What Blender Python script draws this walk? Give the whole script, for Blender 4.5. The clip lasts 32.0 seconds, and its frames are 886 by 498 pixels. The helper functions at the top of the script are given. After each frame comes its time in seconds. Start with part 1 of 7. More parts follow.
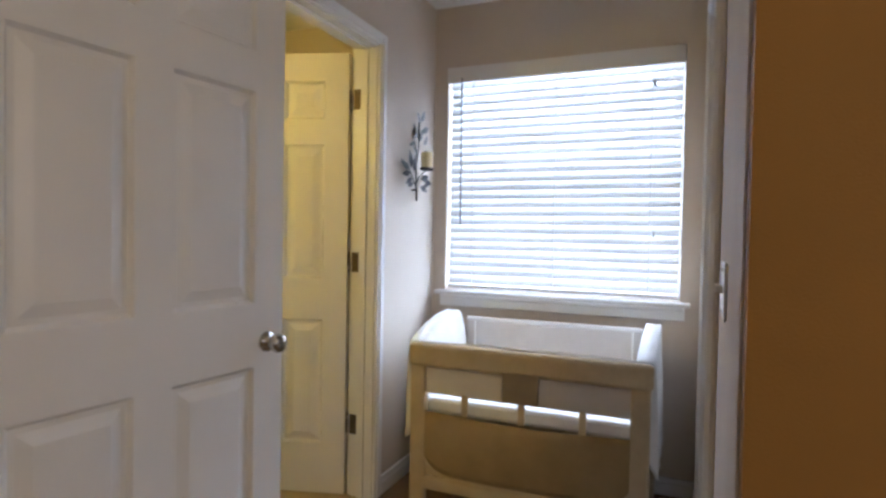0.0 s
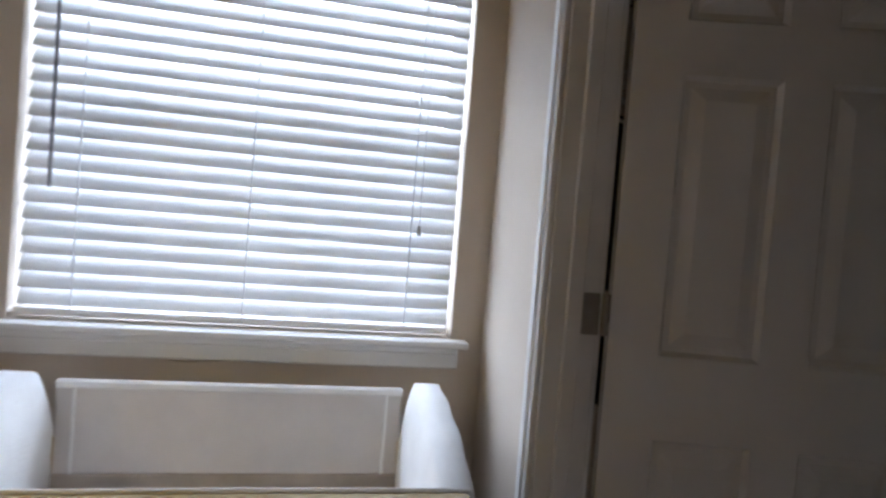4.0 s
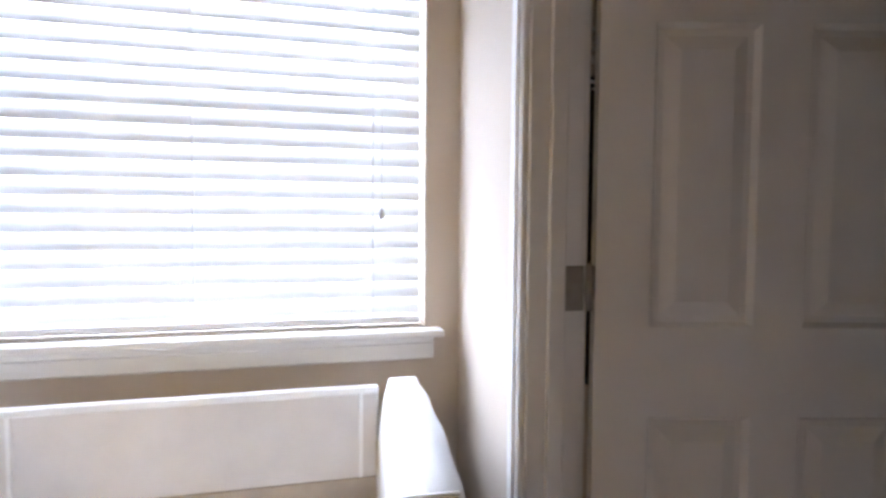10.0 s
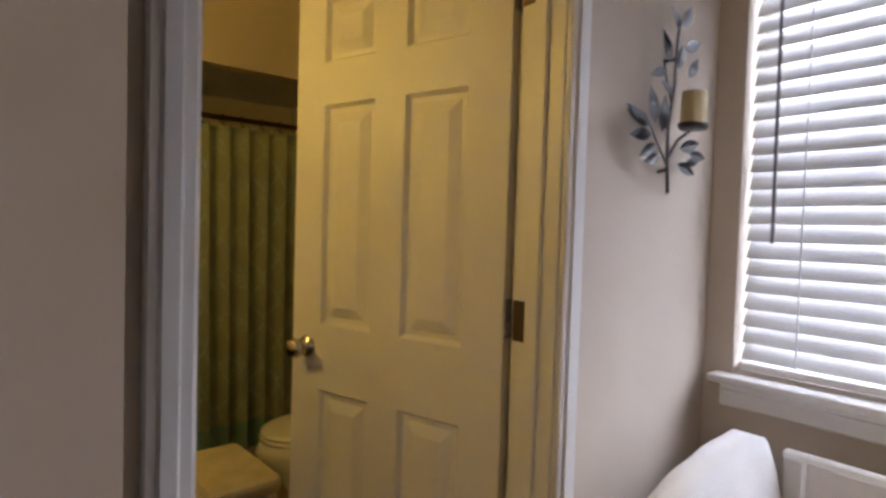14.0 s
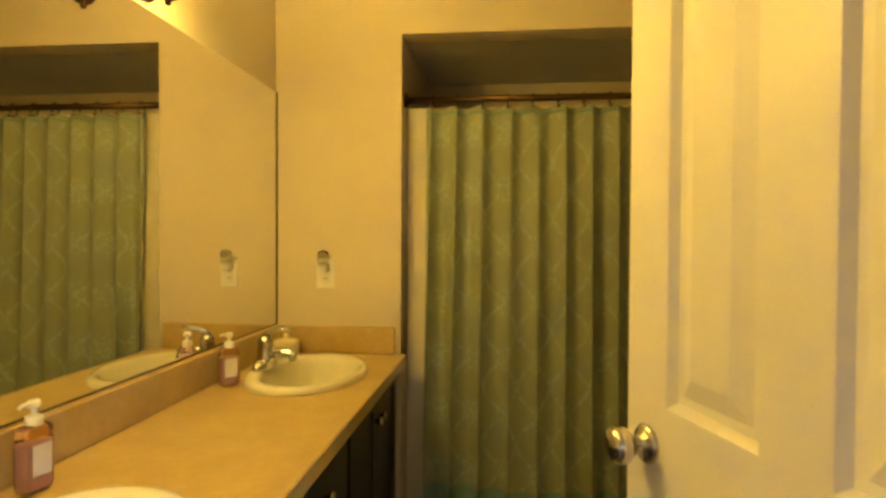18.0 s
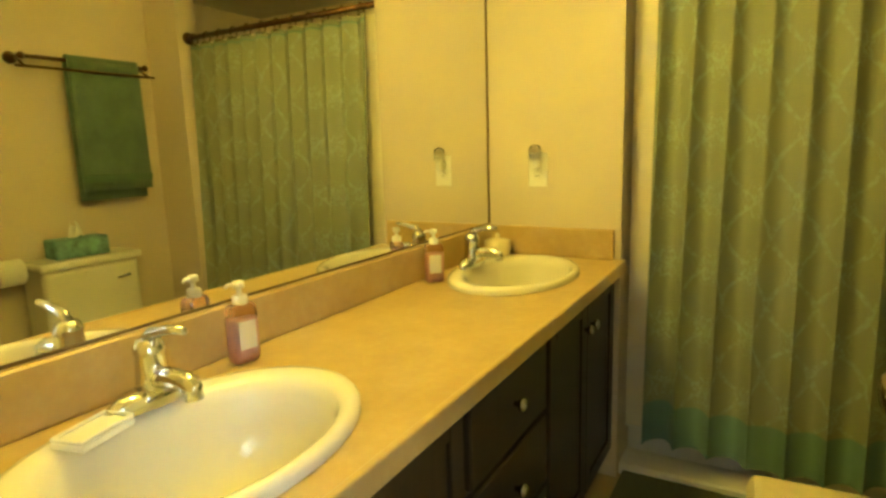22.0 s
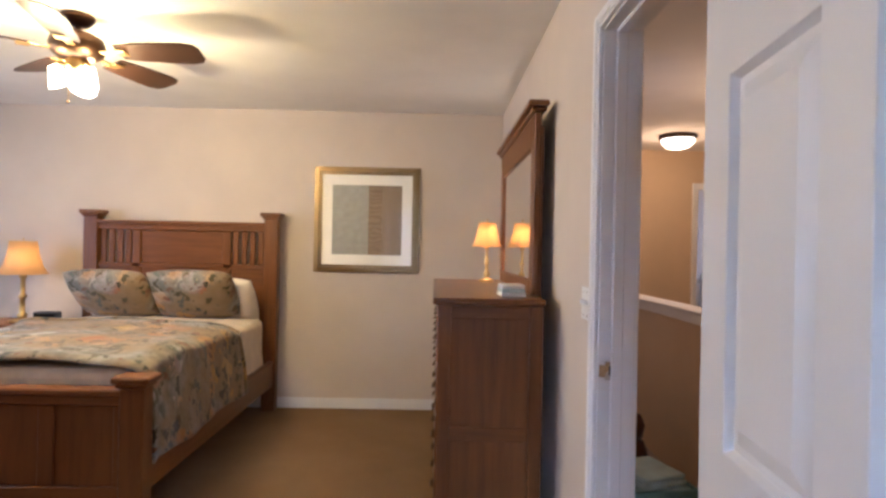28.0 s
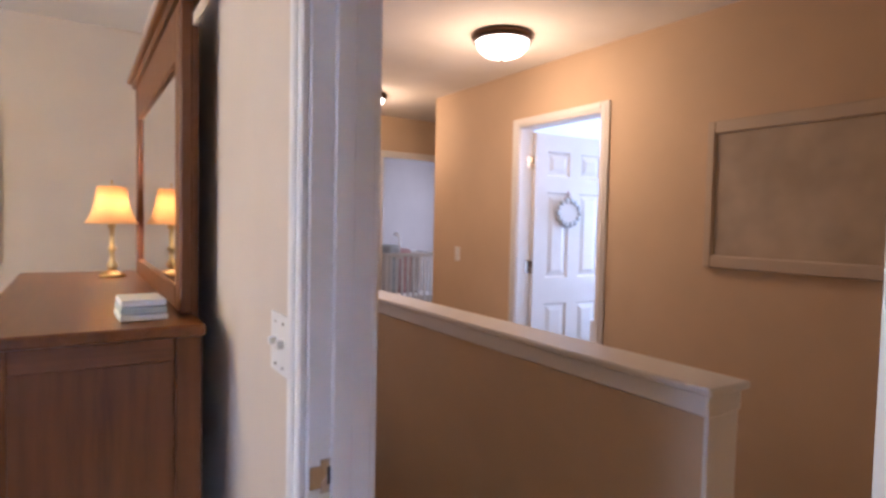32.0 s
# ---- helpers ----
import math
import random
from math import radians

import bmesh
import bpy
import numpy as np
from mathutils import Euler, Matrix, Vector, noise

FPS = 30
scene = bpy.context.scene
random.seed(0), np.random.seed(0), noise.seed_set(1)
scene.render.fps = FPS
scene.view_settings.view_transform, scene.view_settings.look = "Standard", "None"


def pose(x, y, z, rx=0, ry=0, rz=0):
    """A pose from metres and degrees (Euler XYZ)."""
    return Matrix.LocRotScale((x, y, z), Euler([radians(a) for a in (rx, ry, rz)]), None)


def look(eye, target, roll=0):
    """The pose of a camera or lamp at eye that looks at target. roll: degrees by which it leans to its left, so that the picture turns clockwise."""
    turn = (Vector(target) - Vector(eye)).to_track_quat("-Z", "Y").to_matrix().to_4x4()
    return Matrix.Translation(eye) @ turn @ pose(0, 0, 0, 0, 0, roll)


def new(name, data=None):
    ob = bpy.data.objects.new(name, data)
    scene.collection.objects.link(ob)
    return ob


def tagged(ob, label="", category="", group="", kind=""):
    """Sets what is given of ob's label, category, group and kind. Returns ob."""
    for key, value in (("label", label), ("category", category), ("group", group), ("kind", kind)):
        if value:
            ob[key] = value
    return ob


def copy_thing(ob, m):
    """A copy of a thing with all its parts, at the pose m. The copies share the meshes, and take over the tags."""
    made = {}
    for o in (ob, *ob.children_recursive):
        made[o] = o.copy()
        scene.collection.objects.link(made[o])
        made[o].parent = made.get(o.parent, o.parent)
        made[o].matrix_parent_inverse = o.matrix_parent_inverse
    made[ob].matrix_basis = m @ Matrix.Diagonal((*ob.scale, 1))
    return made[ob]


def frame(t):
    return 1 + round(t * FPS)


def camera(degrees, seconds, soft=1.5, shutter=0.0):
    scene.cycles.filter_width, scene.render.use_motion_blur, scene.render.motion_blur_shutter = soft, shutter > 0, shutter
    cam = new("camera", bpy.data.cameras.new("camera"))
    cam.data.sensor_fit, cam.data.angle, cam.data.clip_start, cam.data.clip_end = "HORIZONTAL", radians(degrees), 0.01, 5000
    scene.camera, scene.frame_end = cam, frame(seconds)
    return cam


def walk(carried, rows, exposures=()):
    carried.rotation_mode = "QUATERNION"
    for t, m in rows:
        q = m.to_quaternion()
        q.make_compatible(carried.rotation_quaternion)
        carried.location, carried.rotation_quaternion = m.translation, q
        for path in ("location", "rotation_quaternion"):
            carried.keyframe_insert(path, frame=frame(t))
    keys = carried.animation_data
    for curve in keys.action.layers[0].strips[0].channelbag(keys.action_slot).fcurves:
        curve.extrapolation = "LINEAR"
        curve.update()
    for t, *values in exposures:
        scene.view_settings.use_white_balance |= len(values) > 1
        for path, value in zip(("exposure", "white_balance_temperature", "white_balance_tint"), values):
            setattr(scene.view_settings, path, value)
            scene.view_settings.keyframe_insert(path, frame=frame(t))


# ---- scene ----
PATH = [
    (0.0, 1.290, -2.912, 1.206, 88.68, -1.02, 22.88),
    (0.5, 1.207, -2.704, 1.228, 88.32, -0.88, 20.96),
    (1.0, 1.163, -2.579, 1.228, 88.46, -1.08, 18.93),
    (1.5, 1.125, -2.425, 1.216, 88.89, -1.28, 17.08),
    (2.0, 1.101, -2.252, 1.226, 88.74, -1.22, 15.19),
    (2.5, 1.029, -2.101, 1.223, 88.78, -1.39, 11.16),
    (4.5, 0.887, -1.541, 1.225, 87.83, -3.85, -18.27),
    (5.0, 1.043, -1.397, 1.251, 85.85, -1.58, -25.01),
    (5.5, 1.092, -1.281, 1.272, 85.14, -0.06, -33.74),
    (6.0, 1.152, -1.211, 1.284, 85.05, -0.34, -42.45),
    (6.5, 1.179, -1.232, 1.291, 85.63, -0.53, -48.13),
    (7.0, 1.178, -1.250, 1.301, 85.46, -0.64, -50.82),
    (7.5, 1.190, -1.240, 1.291, 85.21, -0.59, -50.33),
    (8.0, 1.157, -1.253, 1.276, 84.71, -1.29, -46.40),
    (8.5, 1.107, -1.291, 1.265, 83.90, -1.50, -38.73),
    (9.0, 1.039, -1.406, 1.264, 84.15, -0.44, -28.89),
    (9.5, 0.970, -1.494, 1.235, 85.91, 0.05, -22.22),
    (10.0, 0.914, -1.572, 1.216, 87.06, -0.39, -14.44),
    (10.5, 0.905, -1.684, 1.225, 86.48, -1.16, -4.44),
    (11.0, 0.841, -1.740, 1.239, 86.03, -1.15, 1.87),
    (11.5, 0.884, -1.766, 1.237, 86.31, -0.65, 10.86),
    (12.0, 0.959, -1.757, 1.262, 86.08, -0.74, 21.32),
    (12.5, 0.888, -1.617, 1.268, 86.56, -1.86, 31.49),
    (13.0, 0.843, -1.594, 1.268, 87.35, -2.09, 39.14),
    (13.5, 0.815, -1.583, 1.268, 88.07, -1.93, 45.83),
    (14.0, 0.783, -1.579, 1.277, 88.02, -1.72, 51.18),
    (14.5, 0.776, -1.563, 1.283, 87.93, -1.04, 56.33),
    (16.5, 0.361, -1.173, 1.242, 88.82, -0.59, 78.63),
    (17.0, 0.321, -1.114, 1.255, 88.53, -0.42, 85.28),
    (17.5, 0.278, -1.076, 1.248, 88.69, -0.25, 91.13),
    (18.0, 0.173, -1.064, 1.245, 88.90, -0.31, 96.02),
    (18.5, 0.055, -1.072, 1.248, 88.78, -0.27, 100.23),
    (19.0, -0.014, -1.047, 1.247, 88.39, 0.06, 105.05),
    (19.5, -0.052, -1.050, 1.247, 87.21, 0.17, 108.63),
    (20.0, -0.039, -1.038, 1.243, 85.19, 0.18, 111.67),
    (20.5, -0.069, -1.048, 1.219, 82.94, 0.62, 114.29),
    (21.0, -0.076, -1.047, 1.205, 80.94, 1.11, 116.17),
    (21.5, -0.054, -1.036, 1.196, 79.89, 1.50, 117.75),
    (22.0, -0.021, -1.013, 1.193, 80.10, 1.77, 119.66),
    (22.5, 0.016, -0.989, 1.190, 81.37, 1.51, 122.06),
    (23.0, 0.105, -0.979, 1.210, 82.66, 1.23, 124.81),
    (23.5, 0.256, -0.977, 1.217, 84.16, 0.92, 128.89),
    (24.0, 0.430, -0.984, 1.231, 85.11, 0.27, 135.27),
    (24.5, 0.542, -0.945, 1.253, 85.37, -0.68, 144.63),
    (25.0, 0.627, -0.964, 1.257, 85.98, -1.05, 151.30),
    (25.5, 0.650, -0.992, 1.274, 86.32, -0.61, 159.51),
    (26.0, 0.649, -1.064, 1.284, 87.07, -0.67, 166.85),
    (26.5, 0.670, -1.105, 1.284, 88.09, -0.90, 171.60),
    (28.5, 0.511, -1.392, 1.328, 90.23, -1.15, 179.83),
    (29.0, 0.518, -1.539, 1.331, 90.23, -0.73, 178.28),
    (29.5, 0.527, -1.689, 1.333, 90.02, -0.90, 175.34),
    (30.0, 0.482, -1.849, 1.323, 89.78, -0.56, 172.39),
    (30.5, 0.424, -2.031, 1.314, 89.52, -0.63, 168.58),
    (31.0, 0.366, -2.086, 1.331, 88.75, -0.99, 163.74),
    (31.5, 0.354, -2.145, 1.352, 87.93, -1.23, 155.87),
    (32.0, 0.332, -2.216, 1.377, 87.41, -1.25, 147.55),
]
cam = camera(75.0, 32.0, soft=2.8, shutter=0.3)
EXPOSURES = [
    (0.0, 0.06, 5500, 14), (2.5, -0.48, 5600, 15), (4.5, -0.64, 5900, 14), (5.0, -0.52, 5900, 14), (6.0, 0.65, 6000, 18), (7.0, 1.55, 6100, 19), (8.0, 1.84, 6200, 19),
    (9.0, 1.48, 6000, 17), (10.0, 0.45, 5900, 18), (11.0, -0.45, 5800, 21), (12.0, -0.96, 6100, 21), (13.0, -1.02, 6200, 23), (14.5, -0.42, 6700, 23), (16.5, 0.15, 7800, 14), (19.0, 0.76, 7500, 8),
    (20.0, 0.84, 7400, -7), (22.0, 1.02, 7000, -16), (23.0, 0.80, 6000, -6), (24.0, 0.46, 4800, 5), (25.0, 0.55, 4700, 9), (26.0, 0.83, 4750, 16), (29.0, 1.04, 4850, 19), (30.0, 1.08, 4800, 19), (32.0, 1.25, 4650, 20),
]
walk(cam, [(t, pose(*p)) for t, *p in PATH], EXPOSURES)

# ---- world and light ----
world = bpy.data.worlds.new("world")
scene.world = world
world.use_nodes = True
wn = world.node_tree
sky = wn.nodes.new("ShaderNodeTexSky")
sky.sky_type, sky.sun_disc = "NISHITA", False
sky.sun_elevation, sky.sun_rotation = radians(42), radians(200)
wn.links.new(sky.outputs["Color"], wn.nodes["Background"].inputs["Color"])
wn.nodes["Background"].inputs["Strength"].default_value = 0.12


def lamp(kind, name, m, watts, color, size=0.1, size_y=None, angle=None):
    data = bpy.data.lights.new(name, kind)
    data.energy, data.color = watts, color
    if kind == "AREA":
        data.shape, data.size, data.size_y = "RECTANGLE", size, size_y or size
    elif kind == "POINT":
        data.shadow_soft_size = size
    elif kind == "SUN":
        data.angle = radians(angle)
    ob = new(name, data)
    ob.matrix_world = m
    return ob


DAY = (0.78, 0.88, 1.0)
WARM = (1.0, 0.72, 0.40)
BULB = (1.0, 0.70, 0.135)
lamp("SUN", "sun", look((0, 0, 10), (-3.2, 8.0, 0)), 2.5, (1.0, 0.95, 0.88), angle=0.5)
# sky light in the openings of the windows
lamp("AREA", "daylight_alcove_window", look((0.67, 0.30, 1.51), (0.67, -1.0, 1.30)), 130, DAY, 1.20, 1.16)
lamp("AREA", "daylight_closet_window", look((5.20, -1.01, 1.39), (2.5, -1.01, 1.0)), 50, (1.0, 0.95, 0.88), 1.04, 1.08)
# fill light through an added, unseen window; brightens the bedroom's west wall
lamp("AREA", "daylight_bedroom_window", look((5.36, -3.85, 1.50), (0.0, -3.85, 1.20)), 17, (0.86, 0.92, 1.0), 1.7, 1.2)
lamp("AREA", "daylight_spare_room_window", look((-5.15, -4.6, 1.5), (-2.0, -4.6, 1.2)), 42, (0.90, 0.94, 1.0), 1.5, 1.3)
lamp("AREA", "daylight_nursery_window", look((-5.15, -9.0, 1.5), (-2.0, -9.0, 1.2)), 18, (1.0, 0.86, 0.74), 1.0, 1.2)


# ---- materials ----
def nodes_of(name):
    m = bpy.data.materials.new(name)
    m.use_nodes = True
    t = m.node_tree
    return m, t, t.nodes["Principled BSDF"]


def mix_color(t, fac, a, b):
    n = t.nodes.new("ShaderNodeMix")
    n.data_type = "RGBA"
    for socket, v in (("Factor", fac), ("A", a), ("B", b)):
        i = {"Factor": 0, "A": 6, "B": 7}[socket]
        if isinstance(v, (int, float)):
            n.inputs[i].default_value = v
        elif isinstance(v, tuple):
            n.inputs[i].default_value = (*v, 1) if len(v) == 3 else v
        else:
            t.links.new(v, n.inputs[i])
    return n.outputs[2]


def noise_tex(t, scale, detail=4.0, rough=0.55, stretch=None):
    co = t.nodes.new("ShaderNodeTexCoord").outputs["Object"]
    if stretch:
        mp = t.nodes.new("ShaderNodeMapping")
        mp.inputs["Scale"].default_value = stretch
        t.links.new(co, mp.inputs["Vector"])
        co = mp.outputs["Vector"]
    n = t.nodes.new("ShaderNodeTexNoise")
    n.inputs["Scale"].default_value, n.inputs["Detail"].default_value, n.inputs["Roughness"].default_value = scale, detail, rough
    t.links.new(co, n.inputs["Vector"])
    return n


def ramp(t, fac, stops):
    r = t.nodes.new("ShaderNodeValToRGB")
    e = r.color_ramp.elements
    while len(e) < len(stops):
        e.new(0.5)
    for el, (p, c) in zip(e, stops):
        el.position, el.color = p, (*c, 1)
    t.links.new(fac, r.inputs["Fac"])
    return r.outputs["Color"]


def bump(t, b, height, strength, distance):
    n = t.nodes.new("ShaderNodeBump")
    n.inputs["Strength"].default_value, n.inputs["Distance"].default_value = strength, distance
    t.links.new(height, n.inputs["Height"])
    t.links.new(n.outputs["Normal"], b.inputs["Normal"])


def paint(name, color, rough=0.6, var=0.06, grain=220, relief=0.25, spec=0.5, metal=0.0, scale=2.5):
    """Painted or plain surface with faint cloudiness and a fine relief."""
    m, t, b = nodes_of(name)
    big = noise_tex(t, scale, 3)
    dark = tuple(c * (1 - var) for c in color)
    light = tuple(min(1, c * (1 + var * 0.6)) for c in color)
    t.links.new(ramp(t, big.outputs["Fac"], [(0.3, dark), (0.7, light)]), b.inputs["Base Color"])
    b.inputs["Roughness"].default_value, b.inputs["Metallic"].default_value = rough, metal
    b.inputs["Specular IOR Level"].default_value = spec
    if relief:
        bump(t, b, noise_tex(t, grain, 2).outputs["Fac"], relief, 0.002)
    return m


def wood(name, dark, light, rough=0.4, scale=6.0, along="z"):
    m, t, b = nodes_of(name)
    stretch = {"x": (0.12, 1.5, 1.5), "y": (1.5, 0.12, 1.5), "z": (1.5, 1.5, 0.12)}[along]
    grain = noise_tex(t, scale * 4, 6, 0.65, stretch)
    streak = noise_tex(t, scale, 3, 0.5, stretch)
    c = ramp(t, grain.outputs["Fac"], [(0.32, dark), (0.68, light)])
    c = mix_color(t, streak.outputs["Fac"], c, tuple(0.5 * (a + d) for a, d in zip(dark, light)))
    t.links.new(c, b.inputs["Base Color"])
    b.inputs["Roughness"].default_value = rough
    b.inputs["Specular IOR Level"].default_value = 0.35
    bump(t, b, grain.outputs["Fac"], 0.12, 0.002)
    return m


def metal(name, color, rough=0.2):
    m, t, b = nodes_of(name)
    b.inputs["Metallic"].default_value = 1.0
    b.inputs["Base Color"].default_value = (*color, 1)
    n = noise_tex(t, 30, 3)
    mr = t.nodes.new("ShaderNodeMapRange")
    mr.inputs["To Min"].default_value, mr.inputs["To Max"].default_value = rough * 0.7, rough * 1.4
    t.links.new(n.outputs["Fac"], mr.inputs["Value"])
    t.links.new(mr.outputs["Result"], b.inputs["Roughness"])
    return m


def cloth(name, color, var=0.18, weave=500, relief=0.4, rough=0.9):
    m = paint(name, color, rough, var, weave, relief, 0.2, scale=9)
    m.node_tree.nodes["Principled BSDF"].inputs["Sheen Weight"].default_value = 0.2
    return m


def glowing(name, color, strength):
    m, t, b = nodes_of(name)
    b.inputs["Emission Color"].default_value = (*color, 1)
    b.inputs["Emission Strength"].default_value = strength
    b.inputs["Base Color"].default_value = (0.9, 0.85, 0.75, 1)
    return m


def glass(name, tint=(1, 1, 1), rough=0.0):
    m, t, b = nodes_of(name)
    b.inputs["Transmission Weight"].default_value = 1.0
    b.inputs["Base Color"].default_value = (*tint, 1)
    b.inputs["Roughness"].default_value, b.inputs["IOR"].default_value = rough, 1.45
    return m


def translucent(name, color, through_share):
    m, t, b = nodes_of(name)
    n = noise_tex(t, 12, 3)
    c = ramp(t, n.outputs["Fac"], [(0.3, tuple(x * 0.95 for x in color)), (0.7, color)])
    t.links.new(c, b.inputs["Base Color"])
    b.inputs["Roughness"].default_value = 0.5
    tr = t.nodes.new("ShaderNodeBsdfTranslucent")
    t.links.new(c, tr.inputs["Color"])
    mx = t.nodes.new("ShaderNodeMixShader")
    mx.inputs["Fac"].default_value = through_share
    t.links.new(b.outputs["BSDF"], mx.inputs[1])
    t.links.new(tr.outputs["BSDF"], mx.inputs[2])
    t.links.new(mx.outputs["Shader"], t.nodes["Material Output"].inputs["Surface"])
    return m


WALL = paint("wall_paint", (0.60, 0.525, 0.44), 0.75, 0.05, 260, 0.35, 0.3)
# wall beige with the hall bulb's orange light put into the colour
HALL_WARM_LIT = paint("hall_wall_warm_lit", (0.62, 0.475, 0.305), 0.75, 0.05, 260, 0.35, 0.3)
WALL_GREY = paint("nursery_wall_paint", (0.52, 0.48, 0.46), 0.8, 0.05, 260, 0.3, 0.3)
WALL_WHITE = paint("spare_room_paint", (0.80, 0.80, 0.80), 0.8, 0.04, 260, 0.3, 0.3)
CEIL = paint("ceiling_paint", (0.80, 0.78, 0.74), 0.9, 0.05, 90, 0.8, 0.2)
TRIM = paint("white_trim_paint", (0.76, 0.75, 0.73), 0.38, 0.03, 120, 0.06)
DOOR = paint("white_door_paint", (0.72, 0.70, 0.67), 0.42, 0.04, 160, 0.10)
NICKEL = metal("satin_nickel", (0.55, 0.52, 0.47), 0.25)
CHROME = metal("chrome", (0.66, 0.67, 0.68), 0.07)
BRONZE = metal("oiled_bronze", (0.10, 0.06, 0.035), 0.35)
BRASS = metal("antique_brass", (0.55, 0.38, 0.14), 0.3)
BLACK_IRON = paint("dark_iron", (0.035, 0.033, 0.032), 0.5, 0.2, 80, 0.3)
SLAT = translucent("blind_slat_white", (0.78, 0.78, 0.78), 0.17)
STRING = paint("white_cord", (0.8, 0.8, 0.8), 0.8)
OUT_GLASS = glass("window_glass")
PLATE = paint("white_plastic", (0.75, 0.74, 0.72), 0.35, 0.02, 60, 0.02)
CHERRY = wood("red_brown_wood", (0.072, 0.025, 0.005), (0.210, 0.074, 0.012), 0.48, 5, "z")
CHERRY_X = wood("red_brown_wood_crosswise", (0.072, 0.025, 0.005), (0.210, 0.074, 0.012), 0.48, 5, "x")
CHERRY_Y = wood("red_brown_wood_lengthwise", (0.072, 0.025, 0.005), (0.210, 0.074, 0.012), 0.28, 5, "y")
OAK = wood("orange_brown_wood", (0.080, 0.027, 0.006), (0.225, 0.084, 0.017), 0.38, 5, "z")
OAK_X = wood("orange_brown_wood_crosswise", (0.080, 0.027, 0.006), (0.225, 0.084, 0.017), 0.38, 5, "x")
OAK_Y = wood("orange_brown_wood_lengthwise", (0.080, 0.027, 0.006), (0.22, 0.082, 0.017), 0.34, 5, "y")
ESPRESSO = wood("espresso_wood", (0.012, 0.008, 0.006), (0.045, 0.028, 0.018), 0.35, 6, "z")
CERAMIC = paint("white_ceramic", (0.72, 0.71, 0.68), 0.12, 0.02, 20, 0.0)
BISCUIT = paint("biscuit_porcelain", (0.68, 0.645, 0.575), 0.10, 0.02, 20, 0.0)
MIRROR = metal("mirror_silver", (0.88, 0.88, 0.88), 0.01)
WHITE_CLOTH = cloth("white_quilted_cloth", (0.78, 0.77, 0.75), 0.06, 160, 0.6)
LINEN = cloth("beige_linen", (0.50, 0.40, 0.25), 0.12, 420, 0.5)


def carpet_material(name, a, b_):
    m, t, b = nodes_of(name)
    big = noise_tex(t, 2.2, 5, 0.6)
    fine = noise_tex(t, 160, 3, 0.7)
    c = mix_color(t, big.outputs["Fac"], a, b_)
    c = mix_color(t, fine.outputs["Fac"], c, tuple(x * 0.55 for x in a))
    t.links.new(c, b.inputs["Base Color"])
    b.inputs["Roughness"].default_value = 1.0
    b.inputs["Specular IOR Level"].default_value = 0.05
    bump(t, b, fine.outputs["Fac"], 0.9, 0.008)
    return m


CARPET = carpet_material("tan_carpet", (0.24, 0.150, 0.075), (0.41, 0.270, 0.150))
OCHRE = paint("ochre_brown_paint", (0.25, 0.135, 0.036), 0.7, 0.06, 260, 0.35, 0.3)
CARPET_PALE = carpet_material("pale_closet_carpet", (0.46, 0.38, 0.31), (0.60, 0.52, 0.44))


def counter_material():
    m, t, b = nodes_of("tan_laminate")
    big = noise_tex(t, 9, 6, 0.65)
    fine = noise_tex(t, 45, 4, 0.6)
    c = ramp(t, big.outputs["Fac"], [(0.3, (0.37, 0.27, 0.12)), (0.5, (0.48, 0.365, 0.175)), (0.7, (0.56, 0.44, 0.24))])
    c = mix_color(t, fine.outputs["Fac"], c, (0.42, 0.28, 0.13))
    t.links.new(c, b.inputs["Base Color"])
    b.inputs["Roughness"].default_value = 0.32
    return m


COUNTER = counter_material()


def maths(t, op, a, b=None):
    n = t.nodes.new("ShaderNodeMath")
    n.operation = op
    for i, v in enumerate((a, b)):
        if isinstance(v, (int, float)):
            n.inputs[i].default_value = v
        elif v is not None:
            t.links.new(v, n.inputs[i])
    return n.outputs[0]


